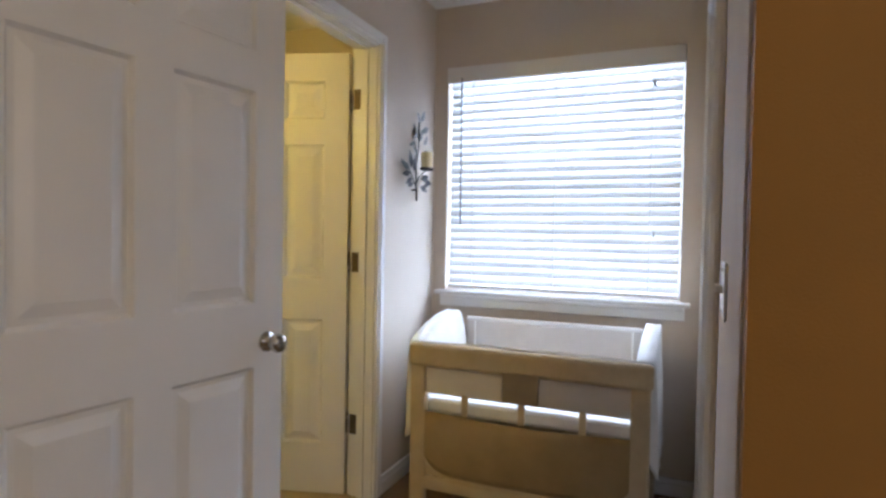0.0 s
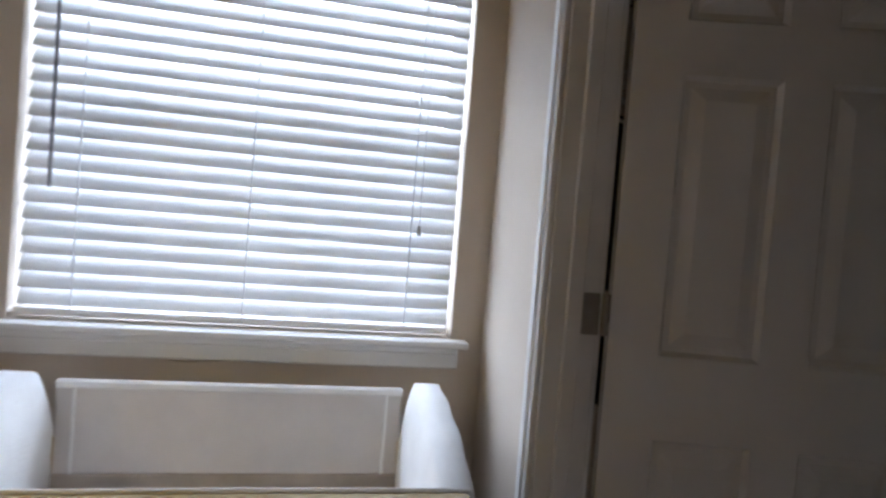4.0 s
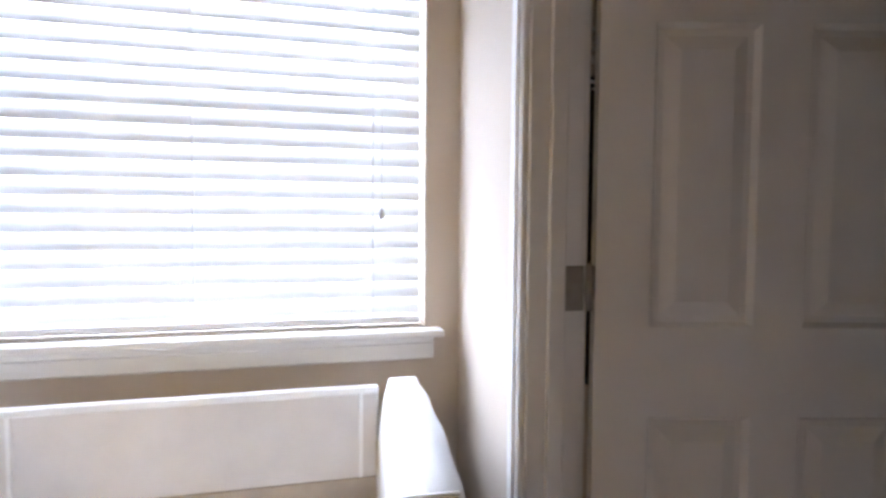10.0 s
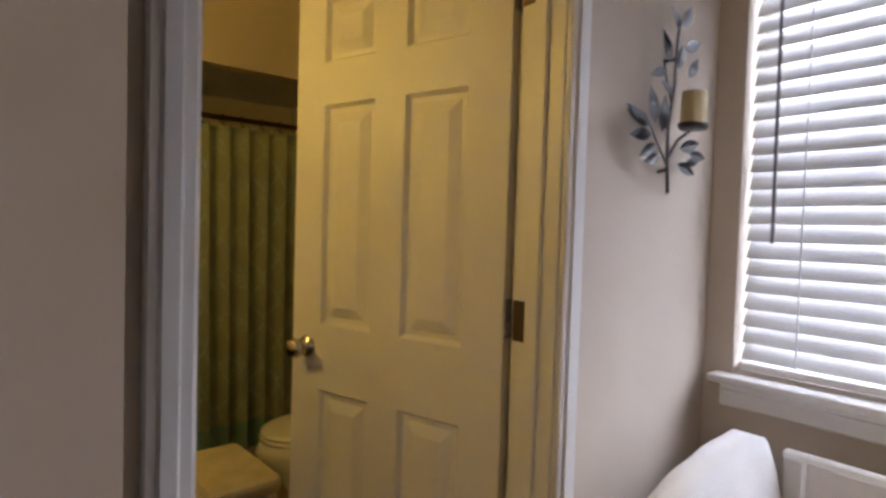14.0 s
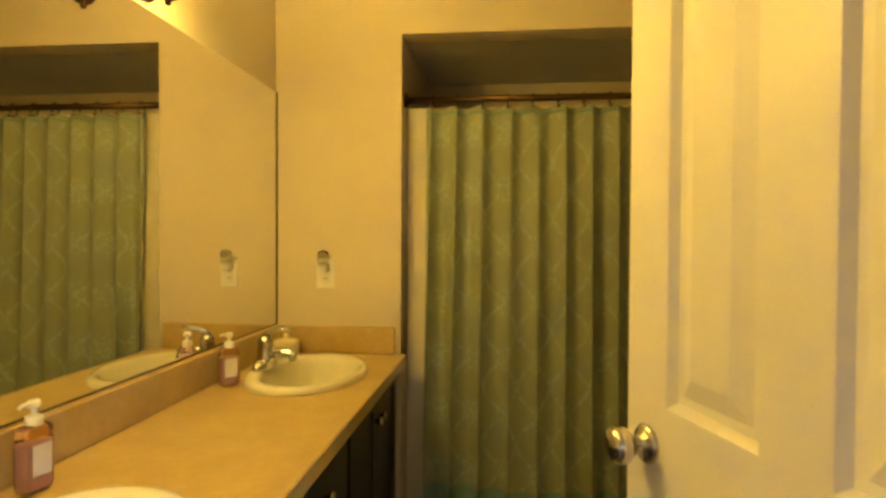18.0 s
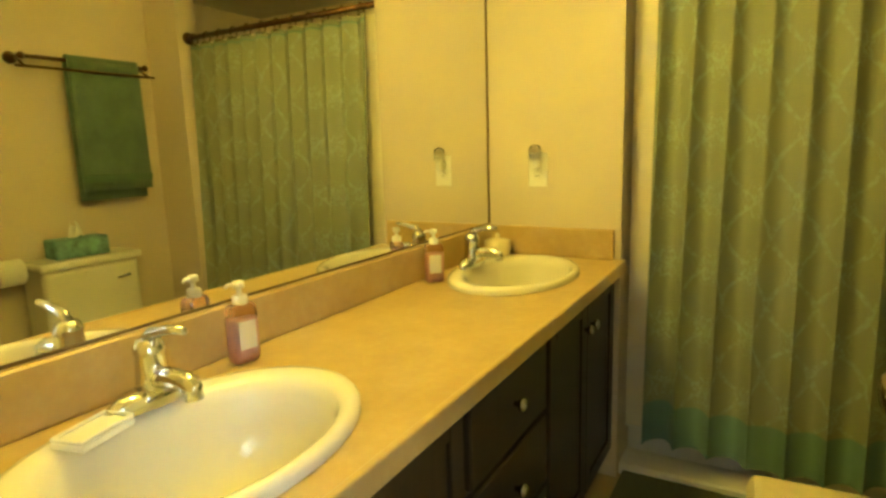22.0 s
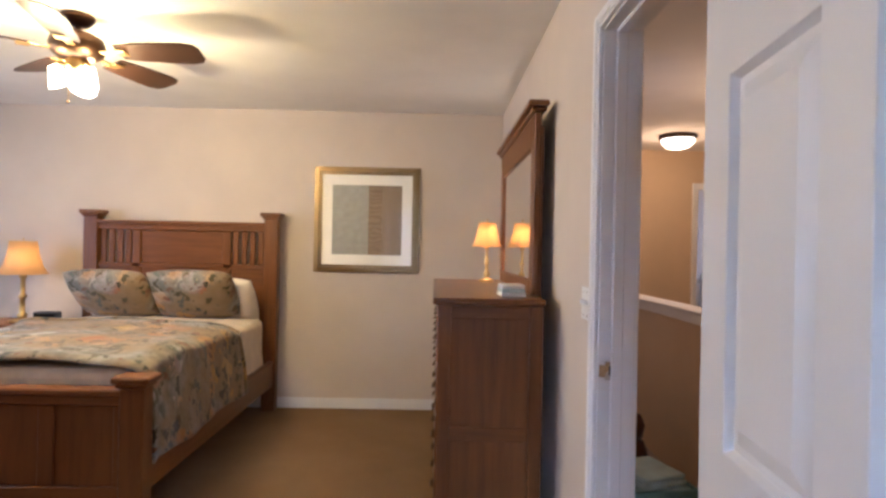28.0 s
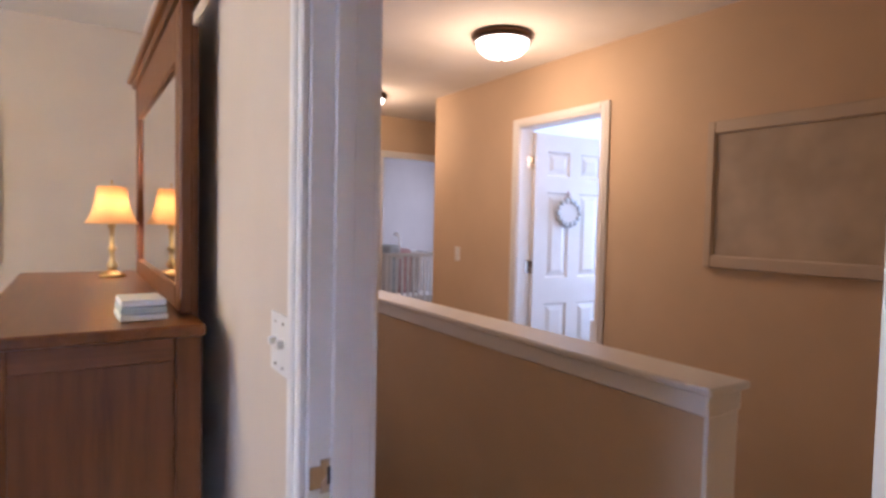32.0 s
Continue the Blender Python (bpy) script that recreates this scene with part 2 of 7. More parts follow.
def damask_material():
    """Green shower curtain, a lattice of pointed ovals with rosettes woven paler into it, and a plain darker hem."""
    m, t, b = nodes_of("green_damask_cloth")
    uv = t.nodes.new("ShaderNodeUVMap").outputs["UV"]
    sep = t.nodes.new("ShaderNodeSeparateXYZ")
    t.links.new(uv, sep.inputs[0])
    p, q = maths(t, "MULTIPLY", sep.outputs["X"], 9.0), maths(t, "MULTIPLY", sep.outputs["Y"], 7.5)
    bend = maths(t, "MULTIPLY", maths(t, "SINE", maths(t, "MULTIPLY", q, math.tau)), 0.10)

    def band(x, half):
        d = maths(t, "ABSOLUTE", maths(t, "SUBTRACT", maths(t, "FRACT", x), 0.5))
        return ramp(t, d, [(half * 0.5, (1, 1, 1)), (half, (0, 0, 0))])
    l1 = band(maths(t, "ADD", maths(t, "ADD", p, q), bend), 0.06)
    l2 = band(maths(t, "SUBTRACT", maths(t, "SUBTRACT", p, q), bend), 0.06)
    fx = maths(t, "SUBTRACT", maths(t, "FRACT", p), 0.5)
    fy = maths(t, "SUBTRACT", maths(t, "FRACT", maths(t, "ADD", q, 0.5)), 0.5)
    r = maths(t, "SQRT", maths(t, "ADD", maths(t, "MULTIPLY", fx, fx), maths(t, "MULTIPLY", fy, fy)))
    ang = maths(t, "ARCTAN2", fy, fx)
    petals = maths(t, "ADD", r, maths(t, "MULTIPLY", maths(t, "COSINE", maths(t, "MULTIPLY", ang, 8.0)), 0.03))
    rose = ramp(t, maths(t, "FRACT", maths(t, "MULTIPLY", petals, 9.0)), [(0.35, (0, 0, 0)), (0.5, (1, 1, 1))])
    rose = mix_color(t, ramp(t, petals, [(0.26, (1, 1, 1)), (0.30, (0, 0, 0))]), (0, 0, 0), rose)
    speck = noise_tex(t, 55, 3, 0.6)
    wear = ramp(t, speck.outputs["Fac"], [(0.40, (0.1, 0.1, 0.1)), (0.60, (1, 1, 1))])
    lines = maths(t, "MAXIMUM", maths(t, "MAXIMUM", l1, l2), rose)
    c = mix_color(t, maths(t, "MULTIPLY", lines, wear), (0.218, 0.242, 0.178), (0.266, 0.335, 0.285))
    hem = ramp(t, sep.outputs["Y"], [(0.090, (1, 1, 1)), (0.093, (0, 0, 0))])
    c = mix_color(t, hem, c, (0.125, 0.225, 0.200))
    t.links.new(c, b.inputs["Base Color"])
    b.inputs["Roughness"].default_value = 0.65
    b.inputs["Sheen Weight"].default_value = 0.08
    bump(t, b, noise_tex(t, 600, 2).outputs["Fac"], 0.3, 0.001)
    return m


DAMASK = damask_material()


def floral_material():
    """Printed bedding: cream and sage ground, gold and rust blooms in drifts, dark leaves scattered between them."""
    m, t, b = nodes_of("floral_bedding")
    co = t.nodes.new("ShaderNodeTexCoord").outputs["Object"]
    warp = noise_tex(t, 11, 4, 0.6)
    add = t.nodes.new("ShaderNodeMix")
    add.data_type = "VECTOR"
    add.inputs[0].default_value = 0.20
    t.links.new(co, add.inputs[4])
    t.links.new(warp.outputs["Color"], add.inputs[5])

    def cells(scale):
        v, sp = t.nodes.new("ShaderNodeTexVoronoi"), t.nodes.new("ShaderNodeSeparateColor")
        v.inputs["Scale"].default_value = scale
        t.links.new(add.outputs[1], v.inputs["Vector"])
        t.links.new(v.outputs["Color"], sp.inputs[0])
        return v.outputs["Distance"], sp.outputs
    both = lambda x, y: maths(t, "MULTIPLY", x, y)
    drift = noise_tex(t, 2.6, 2)
    gold_here = ramp(t, drift.outputs["Fac"], [(0.40, (0, 0, 0)), (0.54, (1, 1, 1))])
    c = mix_color(t, ramp(t, warp.outputs["Fac"], [(0.38, (0, 0, 0)), (0.62, (1, 1, 1))]), (0.13, 0.135, 0.12), (0.28, 0.265, 0.235))
    c = mix_color(t, both(gold_here, 0.75), c, (0.22, 0.135, 0.04))
    d, r = cells(6.8)
    bloom = both(ramp(t, d, [(0.40, (1, 1, 1)), (0.47, (0, 0, 0))]), ramp(t, r[2], [(0.28, (0, 0, 0)), (0.30, (1, 1, 1))]))
    pale = ramp(t, r[0], [(0.0, (0.50, 0.47, 0.42)), (0.35, (0.30, 0.30, 0.30)), (0.6, (0.36, 0.22, 0.13)), (1.0, (0.52, 0.46, 0.35))])
    rich = ramp(t, r[0], [(0.0, (0.44, 0.25, 0.035)), (0.4, (0.28, 0.085, 0.02)), (0.65, (0.48, 0.32, 0.08)), (1.0, (0.33, 0.135, 0.03))])
    petal = mix_color(t, gold_here, pale, rich)
    petal = mix_color(t, ramp(t, d, [(0.10, (1, 1, 1)), (0.16, (0, 0, 0))]), petal, (0.10, 0.05, 0.02))
    petal = mix_color(t, both(ramp(t, d, [(0.24, (0, 0, 0)), (0.29, (1, 1, 1)), (0.33, (0, 0, 0))]), 0.55), petal, (0.14, 0.08, 0.035))
    c = mix_color(t, bloom, c, petal)
    d, r = cells(18)
    leaf = both(ramp(t, d, [(0.42, (1, 1, 1)), (0.52, (0, 0, 0))]), ramp(t, r[0], [(0.48, (0, 0, 0)), (0.50, (1, 1, 1))]))
    c = mix_color(t, leaf, c, ramp(t, r[1], [(0.0, (0.030, 0.026, 0.018)), (0.35, (0.07, 0.06, 0.02)), (0.55, (0.16, 0.06, 0.025)), (0.75, (0.12, 0.13, 0.10)), (1.0, (0.035, 0.035, 0.03))]))
    t.links.new(c, b.inputs["Base Color"])
    b.inputs["Roughness"].default_value = 0.85
    b.inputs["Sheen Weight"].default_value = 0.2
    bump(t, b, noise_tex(t, 14, 4).outputs["Fac"], 0.5, 0.02)
    return m


FLORAL = floral_material()


# ---- mesh helpers ----
def mesh_of(name, verts, faces, smooth=False):
    me = bpy.data.meshes.new(name)
    me.from_pydata([tuple(v) for v in verts], [], faces)
    if smooth:
        me.polygons.foreach_set("use_smooth", [True] * len(me.polygons))
    me.update()
    return me


def link(name, me, material, parent=None, m=None, label=""):
    if material is not None and not me.materials:
        me.materials.append(material)
    ob = new(name, me)
    if m is not None:
        ob.matrix_basis = m
    if parent is not None:
        ob.parent = parent
    if label:
        ob["label"] = label
    return ob


def part(name, bm, material, parent, label="", m=None, smooth=False):
    me = bpy.data.meshes.new(name)
    bmesh.ops.recalc_face_normals(bm, faces=bm.faces)
    bm.to_mesh(me)
    bm.free()
    if smooth:
        me.polygons.foreach_set("use_smooth", [True] * len(me.polygons))
    return link(name, me, material, parent, m, label)


def boxes(*bs, bevel=0.0, seg=1):
    """One bmesh of boxes (x0, y0, z0, x1, y1, z1), edges bevelled."""
    bm = bmesh.new()
    for x0, y0, z0, x1, y1, z1 in bs:
        r = bmesh.ops.create_cube(bm, size=1.0)
        bmesh.ops.scale(bm, vec=(abs(x1 - x0), abs(y1 - y0), abs(z1 - z0)), verts=r["verts"])
        bmesh.ops.translate(bm, vec=((x0 + x1) / 2, (y0 + y1) / 2, (z0 + z1) / 2), verts=r["verts"])
    if bevel:
        bmesh.ops.bevel(bm, geom=list(bm.edges), offset=bevel, segments=seg, profile=0.5, affect="EDGES")
    return bm


def lathe(profile, n=24, m=None):
    """Turn (radius, height) pairs about z."""
    bm = bmesh.new()
    rings = []
    for r, z in profile:
        if r < 1e-5:
            rings.append([bm.verts.new((0, 0, z))])
        else:
            rings.append([bm.verts.new((r * math.cos(a), r * math.sin(a), z)) for a in (math.tau * i / n for i in range(n))])
    for a, b in zip(rings, rings[1:]):
        for i in range(n):
            j = (i + 1) % n
            if len(a) == 1 and len(b) == 1:
                continue
            if len(a) == 1:
                bm.faces.new((a[0], b[i], b[j]))
            elif len(b) == 1:
                bm.faces.new((a[i], b[0], a[j]))
            else:
                bm.faces.new((a[i], b[i], b[j], a[j]))
    if m is not None:
        bm.transform(m)
    return bm


def tube(points, radius, n=8, taper=1.0):
    """A round rod along a line of points."""
    bm = bmesh.new()
    pts = [Vector(p) for p in points]
    rings = []
    for i, p in enumerate(pts):
        d = (pts[min(i + 1, len(pts) - 1)] - pts[max(i - 1, 0)]).normalized()
        side = d.cross(Vector((0.3, 0.2, 1)) if abs(d.z) < 0.9 else Vector((1, 0.2, 0))).normalized()
        up = d.cross(side)
        r = radius * (1 + (taper - 1) * i / max(1, len(pts) - 1))
        rings.append([bm.verts.new(p + r * (math.cos(a) * side + math.sin(a) * up)) for a in (math.tau * k / n for k in range(n))])
    for a, b in zip(rings, rings[1:]):
        for k in range(n):
            bm.faces.new((a[k], b[k], b[(k + 1) % n], a[(k + 1) % n]))
    bm.faces.new(rings[0])
    bm.faces.new(rings[-1])
    return bm


def merge(*bms):
    out = bmesh.new()
    for b in bms:
        me = bpy.data.meshes.new("tmp")
        b.to_mesh(me)
        b.free()
        out.from_mesh(me)
        bpy.data.meshes.remove(me)
    return out


def empty(name, m, label, category, group="", kind=""):
    ob = new(name)
    ob.matrix_basis = m
    return tagged(ob, label, category, group, kind)


def grid_surface(fn, nu, nv, close_u=False):
    """A sheet from fn(u, v) with UVs u, v."""
    verts = [fn(i / nu, j / nv) for j in range(nv + 1) for i in range(nu + 1)]
    faces = [(j * (nu + 1) + i, j * (nu + 1) + i + 1, (j + 1) * (nu + 1) + i + 1, (j + 1) * (nu + 1) + i) for j in range(nv) for i in range(nu)]
    me = mesh_of("sheet", verts, faces, True)
    uv = me.uv_layers.new(name="UVMap")
    for p in me.polygons:
        for li, vi in zip(p.loop_indices, p.vertices):
            uv.data[li].uv = ((vi % (nu + 1)) / nu, (vi // (nu + 1)) / nv)
    return me


def slab(name, b, material, label, category="wall", bevel=0.0):
    """A piece of the setting from one or more boxes."""
    ob = part(name, boxes(*b, bevel=bevel), material, None)
    return tagged(ob, label, category, kind="structure")

# ---- the plan ----
T = 0.115          # partition thickness
R = 1.365          # east face of the alcove
H = 2.44           # ceilings
YB = -6.04         # bedroom's far wall
BX = -1.976        # bathroom's far wall
BS = -1.939         # bathroom's mirror wall
HX = -2.285        # hall's far wall
YN = -2.02         # bedroom's wall beside the alcove
DH = 2.045         # door openings
BATH = (-1.355, -0.645)
HALL = (-3.150, -2.315)
CLOS = (-1.315, -0.508)
WIN = (0.078, 1.268, 0.915, 2.110)
CWIN = (-1.54, -0.478, 0.843, 1.936)
BWIN = (-4.75, -2.95, 0.80, 2.10)   # added bedroom window, out of view in the side wall
CX = 4.90          # closet's far wall
CN = 0.18          # closet's north wall


def wall_x(name, x0, x1, y0, y1, material, label, holes=(), top=H, z0=0.0):
    """A wall between x0 and x1, along y, with holes (y0, y1, z0, z1)."""
    bs, y = [], y0
    for a, b, c, d in sorted(holes):
        bs.append((x0, y, z0, x1, a, top))
        if c > z0:
            bs.append((x0, a, z0, x1, b, c))
        bs.append((x0, a, d, x1, b, top))
        y = b
    bs.append((x0, y, z0, x1, y1, top))
    return slab(name, bs, material, label)


def wall_y(name, y0, y1, x0, x1, material, label, holes=(), top=H, z0=0.0):
    bs, x = [], x0
    for a, b, c, d in sorted(holes):
        bs.append((x, y0, z0, a, y1, top))
        if c > z0:
            bs.append((a, y0, z0, b, y1, c))
        bs.append((a, y0, d, b, y1, top))
        x = b
    bs.append((x, y0, z0, x1, y1, top))
    return slab(name, bs, material, label)


J = 0.02           # door lining
wall_x("wall_west", -T, 0, YB, 0.0, WALL, "beige painted partition with two doorways",
       [(HALL[0] - J, HALL[1] + J, 0, DH + J), (BATH[0] - J, BATH[1] + J, 0, DH + J)])
wall_x("wall_east_alcove", R, R + T, YN + T, CN, WALL, "beige painted closet partition with a doorway",
       [(CLOS[0] - J, CLOS[1] + J, 0, DH + J)])
wall_y("wall_north", 0.0, 0.16, -2.85, R, WALL, "beige painted outer wall with the alcove window", [(WIN[0], WIN[1], WIN[2], WIN[3])])
wall_y("wall_closet_south", YN + 0.05, YN + T, R, 5.1, WALL, "beige painted closet side of the partition")
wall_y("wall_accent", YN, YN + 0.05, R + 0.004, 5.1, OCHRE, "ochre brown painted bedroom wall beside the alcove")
wall_y("wall_closet_north", CN, CN + 0.14, R, CX + 0.14, WALL, "beige painted outer closet wall behind the clothes")
wall_x("wall_closet_east", CX, CX + 0.14, YN + T, CN, WALL, "beige painted outer closet wall with a window", [CWIN])
wall_y("wall_south", YB - 0.14, YB, -T, 5.1, WALL, "cream painted bedroom wall behind the bed")
wall_x("wall_east_bedroom", 5.1, 5.24, YB - 0.14, YN + T, WALL, "cream painted bedroom wall with an added, unseen window", [BWIN])
wall_y("wall_bath_south", BS - T, BS, BX - 0.94, -T, WALL, "tan painted bathroom wall behind the mirror")
wall_x("wall_bath_west", BX - T, BX, BS, -1.450, WALL, "tan painted bathroom wall beside the tub recess")
wall_x("wall_bath_northwest", BX - T, BX, -0.25, 0.0, WALL, "tan painted bathroom wall at the tub's far end")
slab("wall_tub_header", [(BX - T, -1.450, 2.008, BX, -0.25, H)], WALL, "tan painted header over the tub recess")
slab("wall_tub_side", [(BX - 0.80, BS, 0, BX - T, -1.450, H)], WALL, "pale side wall of the tub recess")
wall_x("wall_tub_back", BX - 0.94, BX - 0.80, BS, 0.0, WALL, "pale back wall of the tub recess")
# hall, spare room, nursery
wall_x("wall_hall_west", HX - T, HX, -6.36, -1.6, HALL_WARM_LIT, "hall wall tinted tan for the warm bulb light, with a doorway", [(-5.37, -4.595, 0, DH + J)])
wall_y("wall_hall_north", -2.29, BS - T, HX, -T, HALL_WARM_LIT, "hall end wall tinted tan for the warm bulb light")
wall_y("wall_hall_south", -7.60, -7.48, -3.7, -T, HALL_WARM_LIT, "hall end wall tinted tan for the warm bulb light, with a nursery doorway", [(-3.05, -2.28, 0, 2.08)])
wall_x("wall_hall_east", -T, 0, -10.4, YB - 0.14, HALL_WARM_LIT, "hall wall tinted tan for the warm bulb light")
wall_y("wall_hall_return", -6.48, -6.36, -3.7, HX, HALL_WARM_LIT, "hall wall corner tinted tan for the warm bulb light")
wall_x("wall_nursery_west", -5.1, -5.0, -10.4, -7.60, WALL_GREY, "grey painted nursery wall with a window", [(-9.5, -8.5, 0.9, 2.1)])
wall_y("wall_nursery_south", -10.4, -10.3, -5.0, -T, WALL_GREY, "grey painted nursery wall")
slab("wall_nursery_north", [(-5.0, -7.60, 0, -3.7, -7.48, H), (-3.82, -7.48, 0, -3.7, -6.48, H)], WALL_GREY, "grey painted nursery wall")
wall_x("wall_spare_west", -5.1, -5.0, -6.36, -3.2, WALL_WHITE, "white painted wall with a bright window", [(-5.35, -3.85, 0.85, 2.15)])
slab("wall_spare_ends", [(-5.0, -6.36, 0, HX - T, -6.26, H), (-5.0, -3.3, 0, HX - T, -3.2, H)], WALL_WHITE, "white painted spare room walls")

slab("floor", [(-T, YB, -0.15, 5.1, YN + T, 0.0), (-T, YN + T, -0.15, R + 0.05, 0.0, 0.0)], CARPET, "tan cut-pile carpet of the bedroom", "floor")
slab("floor_closet", [(R + 0.05, YN + T, -0.05, CX, CN, 0.004)], CARPET_PALE, "pale carpet of the closet", "floor")
VINYL = paint("tan_vinyl", (0.42, 0.32, 0.19), 0.4, 0.15, 30, 0.1, scale=6)
slab("floor_bath", [(BX - 0.80, BS, -0.15, -T + 0.05, 0.0, 0.003)], VINYL, "tan vinyl floor of the bathroom", "floor")
slab("floor_hall", [(-1.08, -7.6, -0.15, -T, -2.3, 0.0), (HX, -7.6, -0.15, -1.08, -4.35, 0.0), (HX, -3.1, -0.15, -1.08, -2.29, 0.0)],
     CARPET_PALE, "pale carpet of the hall", "floor")
slab("floor_stairwell", [(HX, -4.35, -2.6, -1.08, -3.1, -2.5)], CARPET_PALE, "carpet at the foot of the stairwell", "floor")
slab("floor_far_rooms", [(-5.0, -6.36, -0.15, HX, -3.2, 0.0), (-5.0, -10.3, -0.15, -T, -7.6, 0.0)], CARPET_PALE, "pale carpet of the far rooms", "floor")
slab("ceiling", [(-T, YB - 0.1, H, 5.24, CN + 0.14, H + 0.1)], CEIL, "white textured bedroom ceiling", "ceiling")
slab("ceiling_closet", [(R + T, YN + T, H - 0.006, CX, CN, H)], CEIL, "white closet ceiling", "ceiling")
slab("ceiling_bath", [(BX - 0.94, BS, H, -T, 0.16, H + 0.1)], CEIL, "white bathroom ceiling", "ceiling")
slab("ceiling_tub", [(BX - 0.80, -1.450, 2.022, BX - T, 0.0, 2.09)], CEIL, "lowered ceiling over the bathtub", "ceiling")
slab("ceiling_hall", [(-5.1, -10.4, H, -T, BS - T, H + 0.1)], CEIL, "white hall ceiling", "ceiling")


# ---- trim ----
def casing(name, label, x, y0, y1, side, top=DH, w=0.062, jamb=T, stop=True):
    """Door lining and moulded casing of a doorway in a wall along y; x is the wall's face on the visible side, side its outward sign."""
    thing = empty(name, pose(0, 0, 0), label, "door frame", kind="structure")
    d = 0.017 * side
    back = x - side * jamb
    for face, s in ((x, d), (back, -d)):
        for a, b in ((y0 - w - 0.006, y0 - 0.006), (y1 + 0.006, y1 + w + 0.006)):
            part("casing", boxes((face, a, 0, face + s, b, top + w), (face, a + w * 0.25, 0, face + s * 1.35, b - w * 0.3, top + w * 0.7), bevel=0.004), TRIM, thing)
        part("casing", boxes((face, y0 - 0.006, top + 0.006, face + s, y1 + 0.006, top + w), (face, y0 - 0.006, top + 0.02, face + s * 1.35, y1 + 0.006, top + w * 0.7), bevel=0.004), TRIM, thing)
    lo, hi = min(x, back), max(x, back)
    part("lining", boxes((lo - 0.002, y0 - J, 0, hi + 0.002, y0, top), bevel=0.002), TRIM, thing)
    part("lining", boxes((lo - 0.002, y1, 0, hi + 0.002, y1 + J, top), bevel=0.002), TRIM, thing)
    part("lining", boxes((lo - 0.002, y0 - J, top, hi + 0.002, y1 + J, top + J), bevel=0.002), TRIM, thing)
    if stop:
        m = (lo + hi) / 2
        for a, b, c, e in ((y0, y0 + 0.011, 0, top), (y1 - 0.011, y1, 0, top), (y0 + 0.011, y1 - 0.011, top - 0.011, top)):
            part("door_stop", boxes((m - 0.018, a, c, m + 0.018, b, e), bevel=0.002), TRIM, thing)
    return thing


casing("door_frame_1", "white moulded casing of the bathroom doorway", 0.0, *BATH, 1)
frame_2 = casing("door_frame_2", "white moulded casing of the bedroom's hall doorway", 0.0, *HALL, 1)
casing("door_frame_3", "white moulded casing of the closet doorway", R, *CLOS, -1)
casing("door_frame_4", "white casing of the spare room doorway in the hall", HX, -5.35, -4.615, 1, stop=False)
part("strike_plate", boxes((-0.058, HALL[0], 0.905, -0.022, HALL[0] + 0.002, 0.965), (-0.022, HALL[0], 0.915, -0.002, HALL[0] + 0.003, 0.955), bevel=0.0005), NICKEL, frame_2, "satin nickel strike plate")
part("strike_hole", boxes((-0.050, HALL[0], 0.92, -0.034, HALL[0] + 0.003, 0.95)), BLACK_IRON, frame_2, "dark latch hole")
slab("trim_nursery_doorway", [(-3.11, -7.48, 2.02, -2.22, -7.455, 2.09), (-2.28, -7.48, 0, -2.22, -7.455, 2.02), (-3.11, -7.48, 0, -3.05, -7.455, 2.02)], TRIM, "white casing of the nursery doorway", "door frame", 0.004)


def skirting(name, runs, label, h=0.085, t=0.013):
    """Baseboards: (x0, y0, x1, y1, nx, ny) along a wall with outward normal."""
    for x0, y0, x1, y1, nx, ny in runs:
        b = (min(x0, x1) + min(0, nx * t), min(y0, y1) + min(0, ny * t), 0, max(x0, x1) + max(0, nx * t), max(y0, y1) + max(0, ny * t), h)
        low = (b[0] - (0.004 if nx < 0 else 0), b[1] - (0.004 if ny < 0 else 0), 0, b[3] + (0.004 if nx > 0 else 0), b[4] + (0.004 if ny > 0 else 0), h * 0.7)
        tagged(part(name, boxes(b, low, bevel=0.003), TRIM, None), label, "baseboard", kind="structure")


C = 0.068
skirting("baseboard", [(0, BATH[1] + C, 0, 0, 1, 0), (0, HALL[1] + C, 0, BATH[0] - C, 1, 0), (0, YB, 0, HALL[0] - C, 1, 0), (0.02, YB, 5.1, YB, 0, 1),
                       (0.02, 0, R, 0, 0, -1), (R, CLOS[1] + C, R, -0.02, -1, 0), (R, YN, R, CLOS[0] - C, -1, 0), (R, YN, 5.1, YN, 0, -1),
                       (CX, YN + T, CX, CN - 0.02, -1, 0), (R + T + 0.02, CN, CX - 0.02, CN, 0, -1), (HX, -4.5, HX, -2.29, 1, 0), (HX, -6.36, HX, -5.47, 1, 0)],
         "white painted baseboard along the wall")


